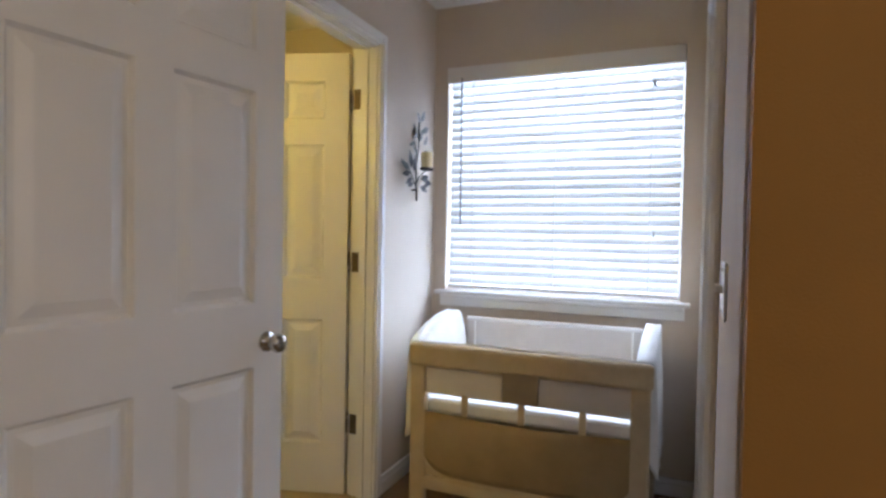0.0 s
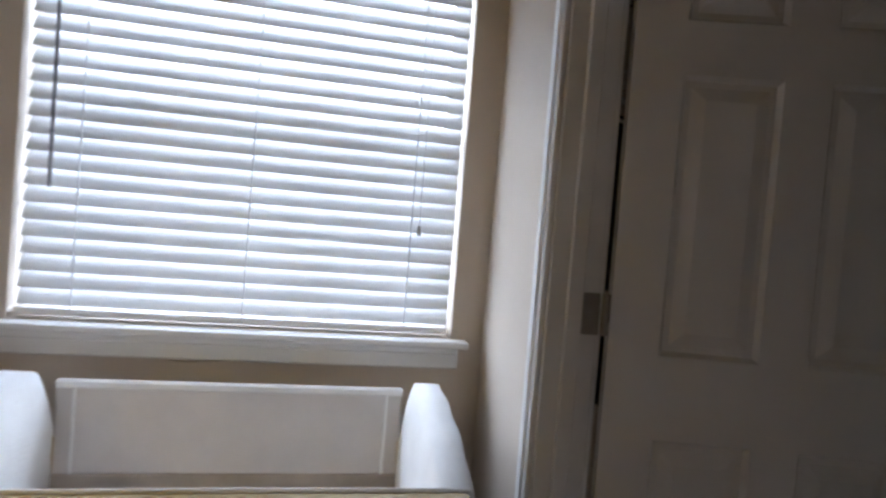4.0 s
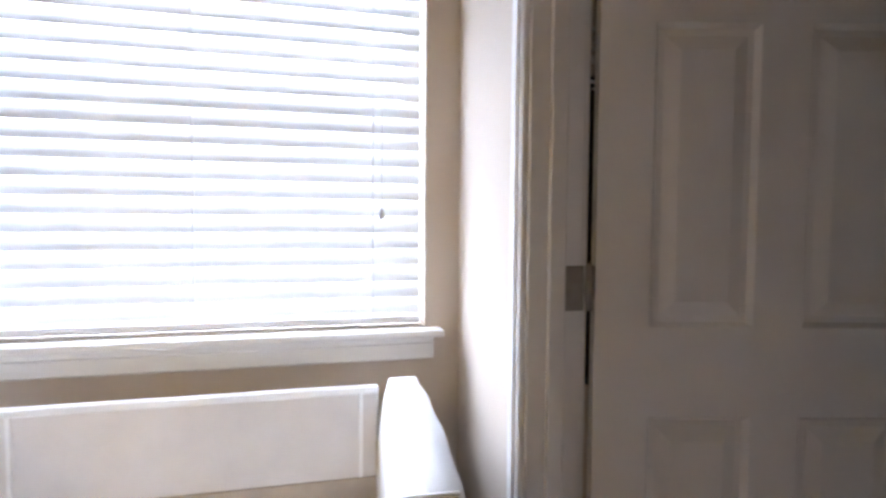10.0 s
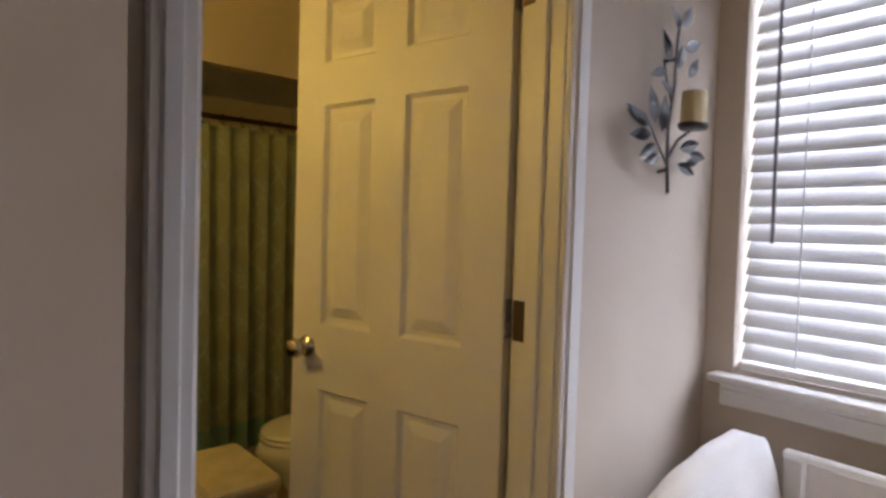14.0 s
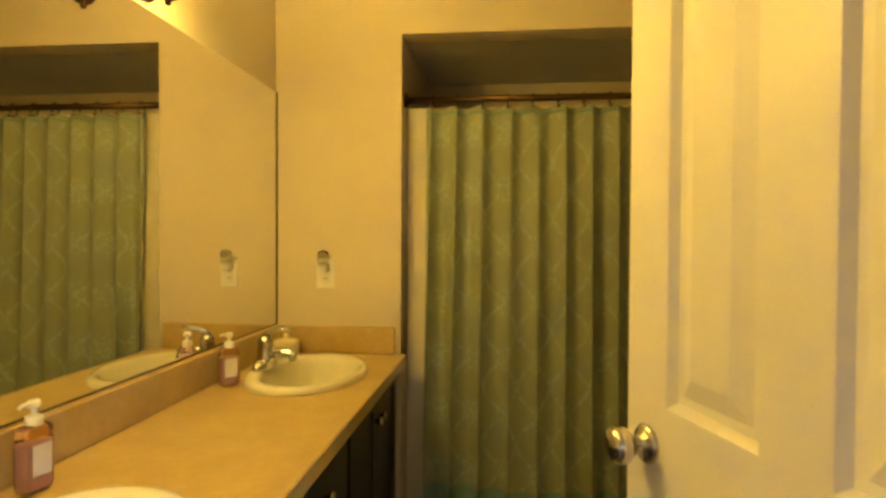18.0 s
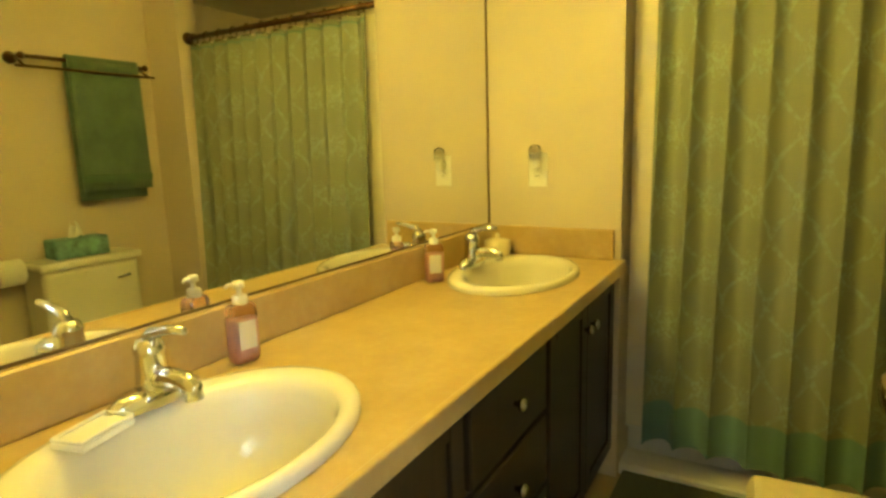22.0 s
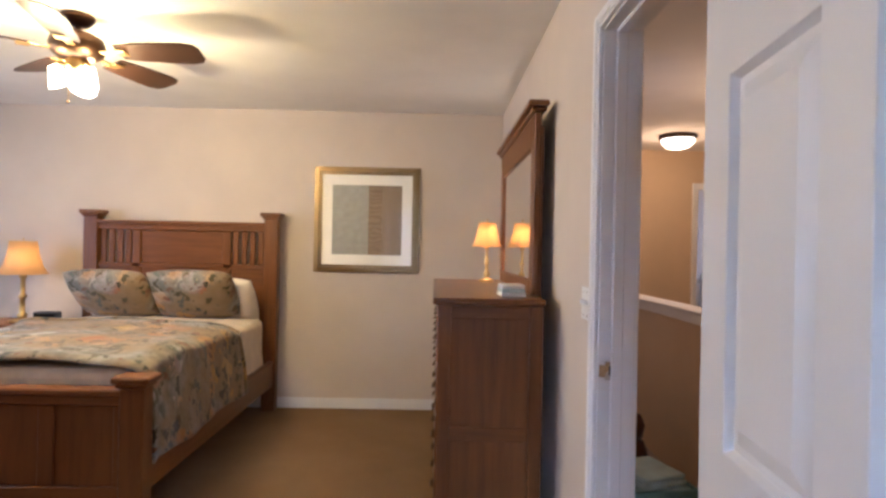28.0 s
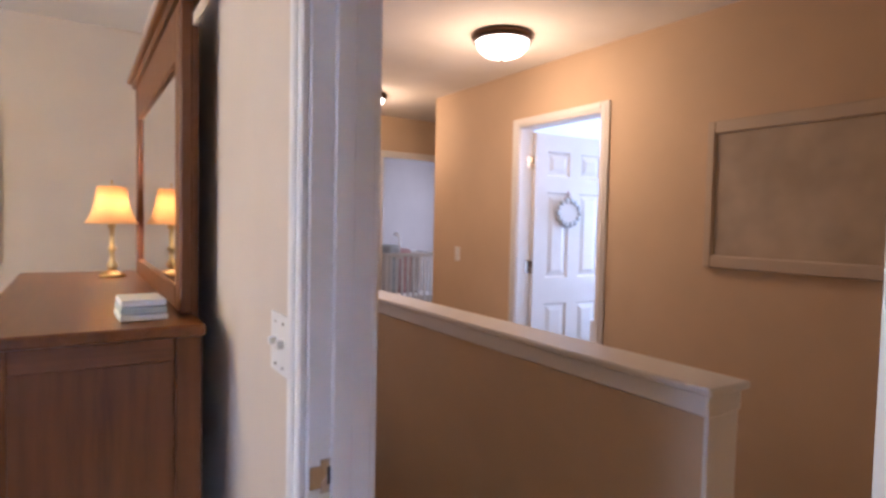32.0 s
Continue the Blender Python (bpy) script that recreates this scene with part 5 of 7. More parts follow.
toilet()
tb = empty("towel_bar", pose(0, 0, 0), "bronze double towel bar over the toilet", "towel bar")
part("bar", tube([(-1.90, -0.085, 1.63), (-1.325, -0.085, 1.63)], 0.009, 10), BRONZE, tb)
part("bar", tube([(-1.92, -0.115, 1.585), (-1.30, -0.115, 1.585)], 0.006, 10), BRONZE, tb)
for x in (-1.89, -1.335):
    part("post", merge(lathe([(0.0, 0.0), (0.028, 0.0), (0.024, 0.014), (0.010, 0.02), (0.010, 0.09), (0.016, 0.095), (0.0, 0.105)], 18, pose(x, 0, 1.63, 90)), tube([(x, -0.05, 1.625), (x, -0.115, 1.585)], 0.006, 8)), BRONZE, tb, smooth=True)
tw = empty("towel", pose(0, 0, 0), "sage green bath towel folded over the bar", "towel")
TOWEL = cloth("sage_terry", (0.12, 0.185, 0.15), 0.2, 240, 1.0)
part("front_fall", merge_mesh(grid_surface(lambda u, v: (-1.845 + 0.33 * u, -0.102 - 0.012 * math.sin(6 * u + 1) * (1 - v) - 0.006, 1.045 + 0.59 * v), 14, 16), 0.014), TOWEL, tw)
part("rear_fall", merge_mesh(grid_surface(lambda u, v: (-1.845 + 0.33 * u, -0.066 + 0.006 * math.sin(5 * u), 1.00 + 0.635 * v), 10, 10), 0.012), TOWEL, tw)
part("fold", tube([(-1.845, -0.086, 1.637), (-1.515, -0.086, 1.637)], 0.019, 10), TOWEL, tw)
part("band", boxes((-1.847, -0.124, 1.085, -1.513, -0.103, 1.120), bevel=0.003), cloth("sage_band", (0.11, 0.19, 0.14)), tw)

RUG = carpet_material("sage_rug", (0.13, 0.15, 0.09), (0.20, 0.21, 0.12))
rug = empty("bath_rug", pose(-1.68, -1.20, 0.004), "sage green shaggy bath rug on the floor", "rug")
part("tufted_top", merge_mesh(grid_surface(lambda u, v: ((u - 0.5) * 0.70, (v - 0.5) * 0.46, 0.022 + 0.004 * math.sin(60 * u) * math.sin(50 * v)), 40, 28), 0.016), RUG, rug)
st = empty("step_stool", pose(-1.30, -0.885, 0.004, 0, 0, 3), "white padded step stool beside the toilet", "stool")
part("box", boxes((-0.19, -0.12, 0.0, 0.19, 0.12, 0.33), bevel=0.012, seg=2), paint("white_stool_paint", (0.68, 0.62, 0.52), 0.5), st)
part("cushion", boxes((-0.205, -0.135, 0.33, 0.205, 0.135, 0.40), bevel=0.03, seg=3), cloth("cream_pad", (0.66, 0.58, 0.44)), st, "cream padded top")

# ---- bedroom ----
def bed():
    x0, x1 = 1.80, 3.34           # outer faces of the posts
    yh, yf = YB + 0.05, -3.82     # headboard back, footboard front
    th = empty("bed", pose(0, 0, 0), "red-brown mission style wooden bed with slatted headboard", "bed")

    def post(x, y, h):
        p = part("post", boxes((x - 0.055, y - 0.045, 0.0, x + 0.055, y + 0.045, h - 0.05), bevel=0.006), OAK, th)
        part("cap", boxes((x - 0.068, y - 0.058, h - 0.05, x + 0.068, y + 0.058, h - 0.030), (x - 0.082, y - 0.070, h - 0.030, x + 0.082, y + 0.070, h), bevel=0.007), OAK_X, p)
    xa, xb = x0 + 0.055, x1 - 0.055
    y = yh + 0.045
    for x in (xa, xb):
        post(x, y, 1.585)
    a, b = xa + 0.055, xb - 0.055
    part("top_rail", boxes((a, y - 0.03, 1.43, b, y + 0.03, 1.475), (a - 0.01, y - 0.042, 1.475, b + 0.01, y + 0.042, 1.505), bevel=0.006), OAK_X, th)
    for z0, z1 in ((1.13, 1.17), (0.62, 0.70)):
        part("rail", boxes((a, y - 0.024, z0, b, y + 0.024, z1), bevel=0.005), OAK_X, th)
    m1, m2 = a + 0.30, b - 0.30
    for x in (m1, m2):
        part("stile", boxes((x - 0.035, y - 0.024, 0.70, x + 0.035, y + 0.024, 1.43), bevel=0.005), OAK, th)
    part("center_panel", boxes((m1 + 0.035, y - 0.010, 1.17, m2 - 0.035, y + 0.010, 1.43), bevel=0.003), OAK_X, th)
    for c, d in ((a, m1 - 0.035), (m1 + 0.035, m2 - 0.035), (m2 + 0.035, b)):
        part("lower_panel", boxes((c, y - 0.010, 0.70, d, y + 0.010, 1.13), bevel=0.003), OAK_X, th)
    for c, d in ((a, m1 - 0.035), (m2 + 0.035, b)):
        for i in range(4):
            x = c + (d - c) * (i + 0.5) / 4
            part("slat", boxes((x - 0.022, y - 0.012, 1.17, x + 0.022, y + 0.012, 1.43), bevel=0.003), OAK, th)
    y = yf - 0.045
    for x in (xa, xb):
        post(x, y, 0.735)
    part("foot_rail", boxes((a, y - 0.03, 0.60, b, y + 0.03, 0.645), (a - 0.01, y - 0.045, 0.645, b + 0.01, y + 0.045, 0.675), bevel=0.006), OAK_X, th)
    part("foot_rail", boxes((a, y - 0.024, 0.12, b, y + 0.024, 0.24), bevel=0.005), OAK_X, th)
    n = 4
    for i in range(n + 1):
        x = a + (b - a) * i / n
        part("stile", boxes((max(a, x - 0.035), y - 0.022, 0.24, min(b, x + 0.035), y + 0.022, 0.60), bevel=0.004), OAK, th)
    for i in range(n):
        c, d = a + (b - a) * i / n, a + (b - a) * (i + 1) / n
        part("foot_panel", boxes((c + 0.03, y - 0.010, 0.24, d - 0.03, y + 0.010, 0.60), bevel=0.003), OAK, th)
    for x in (xa - 0.02, xb + 0.02):
        part("side_rail", boxes((x - 0.018, yh + 0.09, 0.20, x + 0.018, yf - 0.09, 0.40), (x - 0.024, yh + 0.09, 0.375, x + 0.024, yf - 0.09, 0.40), bevel=0.005), OAK_Y, th)
    mx0, mx1, my0, my1 = x0 + 0.09, x1 - 0.09, yh + 0.11, yf - 0.11
    mt = empty("mattress", pose(0, 0, 0), "cream covered mattress on its box spring", "mattress")
    part("box_spring", boxes((mx0, my0, 0.25, mx1, my1, 0.44), bevel=0.03, seg=2), cloth("cream_ticking", (0.62, 0.52, 0.36)), mt)
    part("body", boxes((mx0 - 0.005, my0, 0.44, mx1 + 0.005, my1, 0.745), bevel=0.05, seg=3), cloth("cream_sheet", (0.66, 0.57, 0.42)), mt)
    # blanket under the comforter, showing beside the pillows
    bl = empty("blanket", pose(0, 0, 0), "cream blanket hanging over the mattress side", "blanket")

    def drape(xl, xr, ya, yb, zt, drop, wave, seed, flare=0.03):
        w = xr - xl
        total = w + 2 * drop

        def fn(u, v):
            s = u * total
            yy = ya + (yb - ya) * v
            wob = noise.noise(Vector((s * 2.2, yy * 2.2, seed))) * wave
            r = 0.05
            if s < drop:
                x, z = xl - 0.012 - 0.02 * noise.noise(Vector((yy * 5, s * 3, seed + 3))) - flare * (1 - s / drop), zt - r * 0.6 - (drop - s)
            elif s > drop + w:
                x, z = xr + 0.012 + 0.02 * noise.noise(Vector((yy * 5, s * 3, seed + 5))) + flare * (s - drop - w) / drop, zt - r * 0.6 - (s - drop - w)
            else:
                q = min(s - drop, drop + w - s)
                fall = max(0.0, 1 - q / 0.13)
                x, z = xl + (s - drop), zt + 0.018 * math.sin(math.pi * (s - drop) / w) - r * 0.6 * fall ** 2
            tuck = 0.025 * max(0.0, (v - 0.95) / 0.05) ** 2
            return (x, yy + 0.02 * noise.noise(Vector((s * 3, v * 3, seed + 9))), z + wob - tuck)
        return merge_mesh(grid_surface(fn, 90, 60), 0.012), fn
    part("cloth", drape(mx0, mx1, my0 + 0.10, my1 - 0.55, 0.757, 0.36, 0.010, 1.0)[0], cloth("cream_blanket", (0.66, 0.55, 0.38), 0.12, 300, 0.5), bl, smooth=True)
    cf = empty("comforter", pose(0, 0, 0), "floral comforter in ochre, grey and rust over the bed", "comforter")
    cover, edge = drape(mx0 - 0.035, mx1 + 0.035, my0 + 0.74, my1 + 0.006, 0.792, 0.43, 0.030, 2.0, 0.05)
    part("cloth", cover, FLORAL, cf, smooth=True)
    part("rolled_edge", tube([edge(i / 60, 0.0) for i in range(61)], 0.017, 8), FLORAL, cf, smooth=True)

    def pillow(nm, x, y, z, rx, rz, w, h, t, mat, label):
        def fn(u, v):
            a, b_ = 2 * u - 1, 2 * v - 1
            k = (1 - abs(a) ** 3.2) * (1 - abs(b_) ** 3.2)
            pinch = 1 - 0.06 * (abs(a) * abs(b_)) ** 2
            return (a * w / 2 * pinch, b_ * h / 2 * pinch, t / 2 * max(0, k) ** 0.55 + 0.006 * noise.noise(Vector((a * 3, b_ * 3, x))))
        top = grid_surface(fn, 24, 18)
        bm = bmesh.new()
        bm.from_mesh(top)
        nv = len(bm.verts)
        low = bmesh.ops.duplicate(bm, geom=list(bm.verts) + list(bm.faces))
        for g in low["geom"]:
            if isinstance(g, bmesh.types.BMVert):
                g.co.z = -g.co.z
        bmesh.ops.remove_doubles(bm, verts=list(bm.verts), dist=0.002)
        p = empty(nm, pose(x, y, z, rx, 0, rz), label, "pillow", "bed pillows")
        part("cushion", bm, mat, p, smooth=True)
    xm = (mx0 + mx1) / 2
    white = cloth("white_pillow_cotton", (0.74, 0.70, 0.62), 0.08, 300, 0.4)
    pillow("pillow", mx0 + 0.34, my0 + 0.15, 0.895, 52, 2, 0.66, 0.44, 0.17, white, "white pillow leaning on the headboard")
    pillow("pillow", mx1 - 0.34, my0 + 0.15, 0.895, 52, -2, 0.66, 0.44, 0.17, white, "white pillow leaning on the headboard")
    pillow("pillow", mx0 + 0.42, my0 + 0.31, 0.95, 50, 3, 0.62, 0.46, 0.18, FLORAL, "floral shammed pillow matching the comforter")
    pillow("pillow", mx1 - 0.36, my0 + 0.33, 0.95, 46, -3, 0.62, 0.46, 0.18, FLORAL, "floral shammed pillow matching the comforter")


bed()


def table_lamp(name, x, y, z, h, r, label, watts, shade_c=(1.0, 0.62, 0.22), strength=3.0):
    th = empty(name, pose(x, y, z), label, "table lamp", "bedroom table lamps")
    part("base", lathe([(0.0, 0.0), (r * 0.52, 0.0), (r * 0.52, 0.010), (r * 0.34, 0.022), (r * 0.16, 0.03), (0.0, 0.03)], 20), BRASS, th, smooth=True)
    s = h * 0.62
    part("stem", lathe([(r * 0.16, 0.03), (r * 0.24, 0.05), (r * 0.12, 0.07), (r * 0.10, s * 0.45), (r * 0.20, s * 0.5), (r * 0.10, s * 0.55), (r * 0.10, s * 0.85), (r * 0.18, s * 0.9), (r * 0.07, s)], 16), BRASS, th, "turned brass stem", smooth=True)
    m = translucent("lamp_shade_" + name, (0.80, 0.55, 0.25), 0.5)
    b = [(r * 1.06, h * 0.59), (r * 0.95, h * 0.615), (r * 0.78, h * 0.70), (r * 0.64, h * 0.83), (r * 0.55, h), (r * 0.54, h), (r * 0.62, h * 0.83), (r * 0.76, h * 0.70), (r * 0.935, h * 0.615), (r * 1.05, h * 0.59)]
    part("shade", lathe(b, 28), m, th, "cream bell shade lit from inside", smooth=True)
    part("bulb", lathe([(0.0, h * 0.66), (r * 0.16, h * 0.68), (r * 0.24, h * 0.75), (r * 0.2, h * 0.82), (0.0, h * 0.86)], 14), glowing("lit_bulb_" + name, (1.0, 0.80, 0.45), 12.0), th, smooth=True)
    part("finial", lathe([(0.0, h + 0.030), (0.006, h + 0.022), (0.003, h + 0.014), (0.004, h - 0.01)], 10), BRASS, th, smooth=True)
    lamp("POINT", name + "_light", pose(x, y, z + h * 0.80), watts, WARM, 0.035)


def nightstand():
    th = empty("nightstand", pose(3.74, YB + 0.26, 0), "red-brown wooden nightstand beside the bed", "nightstand")
    w, d, h = 0.27, 0.21, 0.70
    part("top", boxes((-w - 0.02, -d - 0.015, h - 0.03, w + 0.02, d + 0.02, h), bevel=0.006), CHERRY_X, th)
    part("body", boxes((-w, -d, 0.10, w, d - 0.01, h - 0.03)), CHERRY, th)
    for sx in (-1, 1):
        for sy in (-1, 1):
            part("leg", boxes((sx * w - 0.022, sy * d - 0.022, 0, sx * w + 0.022, sy * d + 0.022, h - 0.03), bevel=0.004), CHERRY, th)
    for z in (0.14, 0.33, 0.52):
        dr = part("drawer", boxes((-w + 0.03, d - 0.01, z, w - 0.03, d + 0.012, z + 0.14), bevel=0.005), CHERRY_X, th)
        part("knob", lathe([(0.0, 0.026), (0.013, 0.023), (0.015, 0.016), (0.006, 0.008), (0.006, 0.0)], 12, pose(0, d + 0.012, z + 0.07, -90)), BRONZE, dr, smooth=True)


nightstand()
table_lamp("table_lamp", 3.72, YB + 0.26, 0.701, 0.62, 0.165, "brass table lamp with a lit cream shade on the nightstand", 15)
ck = empty("alarm_clock", pose(3.50, YB + 0.30, 0.701, 0, 0, 8), "black alarm clock on the nightstand", "clock")
part("case", boxes((-0.085, -0.045, 0, 0.085, 0.045, 0.085), bevel=0.012, seg=2), paint("black_plastic", (0.02, 0.02, 0.025), 0.35), ck)
part("face", boxes((-0.07, 0.0445, 0.02, 0.07, 0.0462, 0.07)), paint("dark_display", (0.01, 0.012, 0.015), 0.1), ck)


def dresser():
    y0, y1, d, h = -5.36, -3.745, 0.455, 1.115
    th = empty("dresser", pose(0, 0, 0), "tall red-brown wooden dresser with dark pulls against the wall", "dresser")
    x0 = 0.066
    part("top", boxes((x0 - 0.005, y0 - 0.02, h - 0.030, x0 + d + 0.022, y1 + 0.022, h), bevel=0.007, seg=2), CHERRY_Y, th)
    part("body", boxes((x0 + 0.004, y0 + 0.012, 0.11, x0 + d - 0.012, y1 - 0.012, h - 0.03)), CHERRY, th)
    for x in (x0 + 0.03, x0 + d - 0.03):
        for y in (y0 + 0.03, y1 - 0.03):
            part("leg", boxes((x - 0.030, y - 0.030, 0, x + 0.030, y + 0.030, h - 0.03), bevel=0.004), CHERRY, th)
    for y in (y0 + 0.012, y1 - 0.012):
        s = 1 if y > -4.5 else -1
        for z0, z1 in ((h - 0.09, h - 0.03), (0.50, 0.56), (0.13, 0.20), (0.055, 0.085)):
            part("side_rail", boxes((x0 + 0.06, min(y, y + s * 0.009), z0, x0 + d - 0.06, max(y, y + s * 0.009), z1), bevel=0.003), CHERRY_X, th)
        for i in range(6):
            x = x0 + 0.09 + i * 0.066
            part("side_block", boxes((x, min(y, y + s * 0.007), 0.085, x + 0.028, max(y, y + s * 0.007), 0.13)), CHERRY, th)
    f = x0 + d - 0.012
    rows = [(0.15, 0.36), (0.375, 0.585), (0.60, 0.81), (0.825, 1.03)]
    n = 3
    for i in range(n):
        a = y0 + 0.06 + (y1 - y0 - 0.12) * i / n
        b = y0 + 0.06 + (y1 - y0 - 0.12) * (i + 1) / n
        for z0, z1 in rows:
            dr = part("drawer", boxes((f, a + 0.008, z0, f + 0.016, b - 0.008, z1), bevel=0.005), CHERRY_Y, th)
            for k in (0.25, 0.75):
                y = a + (b - a) * k
                zc = (z0 + z1) / 2
                part("pull", merge(boxes((f + 0.016, y - 0.022, zc - 0.018, f + 0.020, y + 0.022, zc + 0.018), bevel=0.001), tube([(f + 0.019, y - 0.02, zc), (f + 0.029, y - 0.018, zc - 0.014), (f + 0.029, y + 0.018, zc - 0.014), (f + 0.019, y + 0.02, zc)], 0.004, 8)), BRONZE, dr, "dark bronze bail pull")
    mi = empty("dresser_mirror", pose(0, 0, 0), "wide wood-framed dresser mirror with a cornice", "mirror")
    a, b, z0, z1 = -5.22, -3.90, h + 0.001, 1.955
    xx = 0.064
    part("frame", boxes((xx, a, z0, xx + 0.032, a + 0.09, z1), (xx, b - 0.09, z0, xx + 0.032, b, z1), (xx, a + 0.09, z0, xx + 0.032, b - 0.09, z0 + 0.07), (xx, a + 0.09, z1 - 0.15, xx + 0.032, b - 0.09, z1), bevel=0.005), CHERRY, mi)
    part("cornice", boxes((xx - 0.02, a - 0.02, z1, xx + 0.048, b + 0.02, z1 + 0.022), (xx - 0.03, a - 0.035, z1 + 0.022, xx + 0.065, b + 0.035, z1 + 0.050), bevel=0.007), CHERRY_Y, mi)
    part("glass", boxes((xx + 0.010, a + 0.085, z0 + 0.065, xx + 0.020, b - 0.085, z1 - 0.145)), MIRROR, mi)
    for yy in (b - 0.10, a + 0.05):
        part("brace", boxes((0.040, yy, 0.55, xx - 0.001, yy + 0.05, z1 - 0.05), bevel=0.003), CHERRY, mi)
    table_lamp("table_lamp_small", 0.200, -5.06, h + 0.001, 0.385, 0.100, "small brass lamp with a lit amber bell shade on the dresser", 5.5)
    bx = empty("book_stack", pose(0.190, -3.90, h + 0.001, 0, 0, 2), "small stack of white books on the dresser", "books")
    for i, (ww, dd) in enumerate(((0.060, 0.075), (0.058, 0.072), (0.056, 0.072))):
        part("book", boxes((-ww / 1.1, -dd, 0.018 * i, ww / 1.1, dd, 0.018 * i + 0.016), bevel=0.002), paint("book_cover_%s" % "abc"[i], ((0.70, 0.72, 0.70), (0.45, 0.55, 0.55), (0.74, 0.74, 0.72))[i], 0.5), bx)


dresser()


def picture(name, label, m, w, h, fw, frame_mat, art, mat_w=0.07):
    th = empty(name, m, label, "picture")
    for k, (o, t) in enumerate(((0.0, 0.022), (fw * 0.35, 0.034), (fw * 0.75, 0.024))):
        e = fw * 0.36 if k < 2 else fw * 0.25
        part("frame", boxes((-w / 2 + o, -t, -h / 2 + o, -w / 2 + o + e, -0.002, h / 2 - o), (w / 2 - o - e, -t, -h / 2 + o, w / 2 - o, -0.002, h / 2 - o),
                            (-w / 2 + o + e, -t, -h / 2 + o, w / 2 - o - e, -0.002, -h / 2 + o + e), (-w / 2 + o + e, -t, h / 2 - o - e, w / 2 - o - e, -0.002, h / 2 - o), bevel=0.003), frame_mat if k != 1 else frame_mat, th)
    a, b = w / 2 - fw, h / 2 - fw
    part("mat_board", boxes((-a, -0.010, -b, a, -0.004, b)), paint("white_mat_" + name, (0.74, 0.72, 0.68), 0.8), th, "white mat")
    for nm, x0, x1, mt in art:
        part(nm, boxes((-a + mat_w + x0 * 2 * (a - mat_w), -0.0125, -b + mat_w, -a + mat_w + x1 * 2 * (a - mat_w), -0.0105, b - mat_w)), mt, th)
    part("glazing", boxes((-a, -0.0165, -b, a, -0.0155, b)), glass("picture_glass_" + name), th).visible_shadow = False
    return th


def scroll_art():
    m, t, b = nodes_of("brown_scroll_print")
    w = t.nodes.new("ShaderNodeTexWave")
    w.wave_type = "RINGS"
    w.inputs["Scale"].default_value, w.inputs["Distortion"].default_value, w.inputs["Detail"].default_value = 9.0, 9.0, 4.0
    w.inputs["Detail Scale"].default_value = 1.3
    t.links.new(t.nodes.new("ShaderNodeTexCoord").outputs["Object"], w.inputs["Vector"])
    t.links.new(ramp(t, w.outputs["Fac"], [(0.30, (0.165, 0.12, 0.08)), (0.70, (0.215, 0.16, 0.11))]), b.inputs["Base Color"])
    b.inputs["Roughness"].default_value = 0.8
    return m


GILT = metal("pale_gilt", (0.30, 0.22, 0.11), 0.32)
picture("picture", "framed abstract print in grey and brown with a gilt frame", pose(1.105, YB, 1.550, 0, 0, 180), 0.865, 0.865, 0.062, GILT,
        [("print_brown", 0.52, 1.0, scroll_art()), ("print_grey", 0.0, 0.52, paint("grey_print", (0.29, 0.29, 0.27), 0.8, 0.14, 60, 0.1, scale=25))], 0.085)


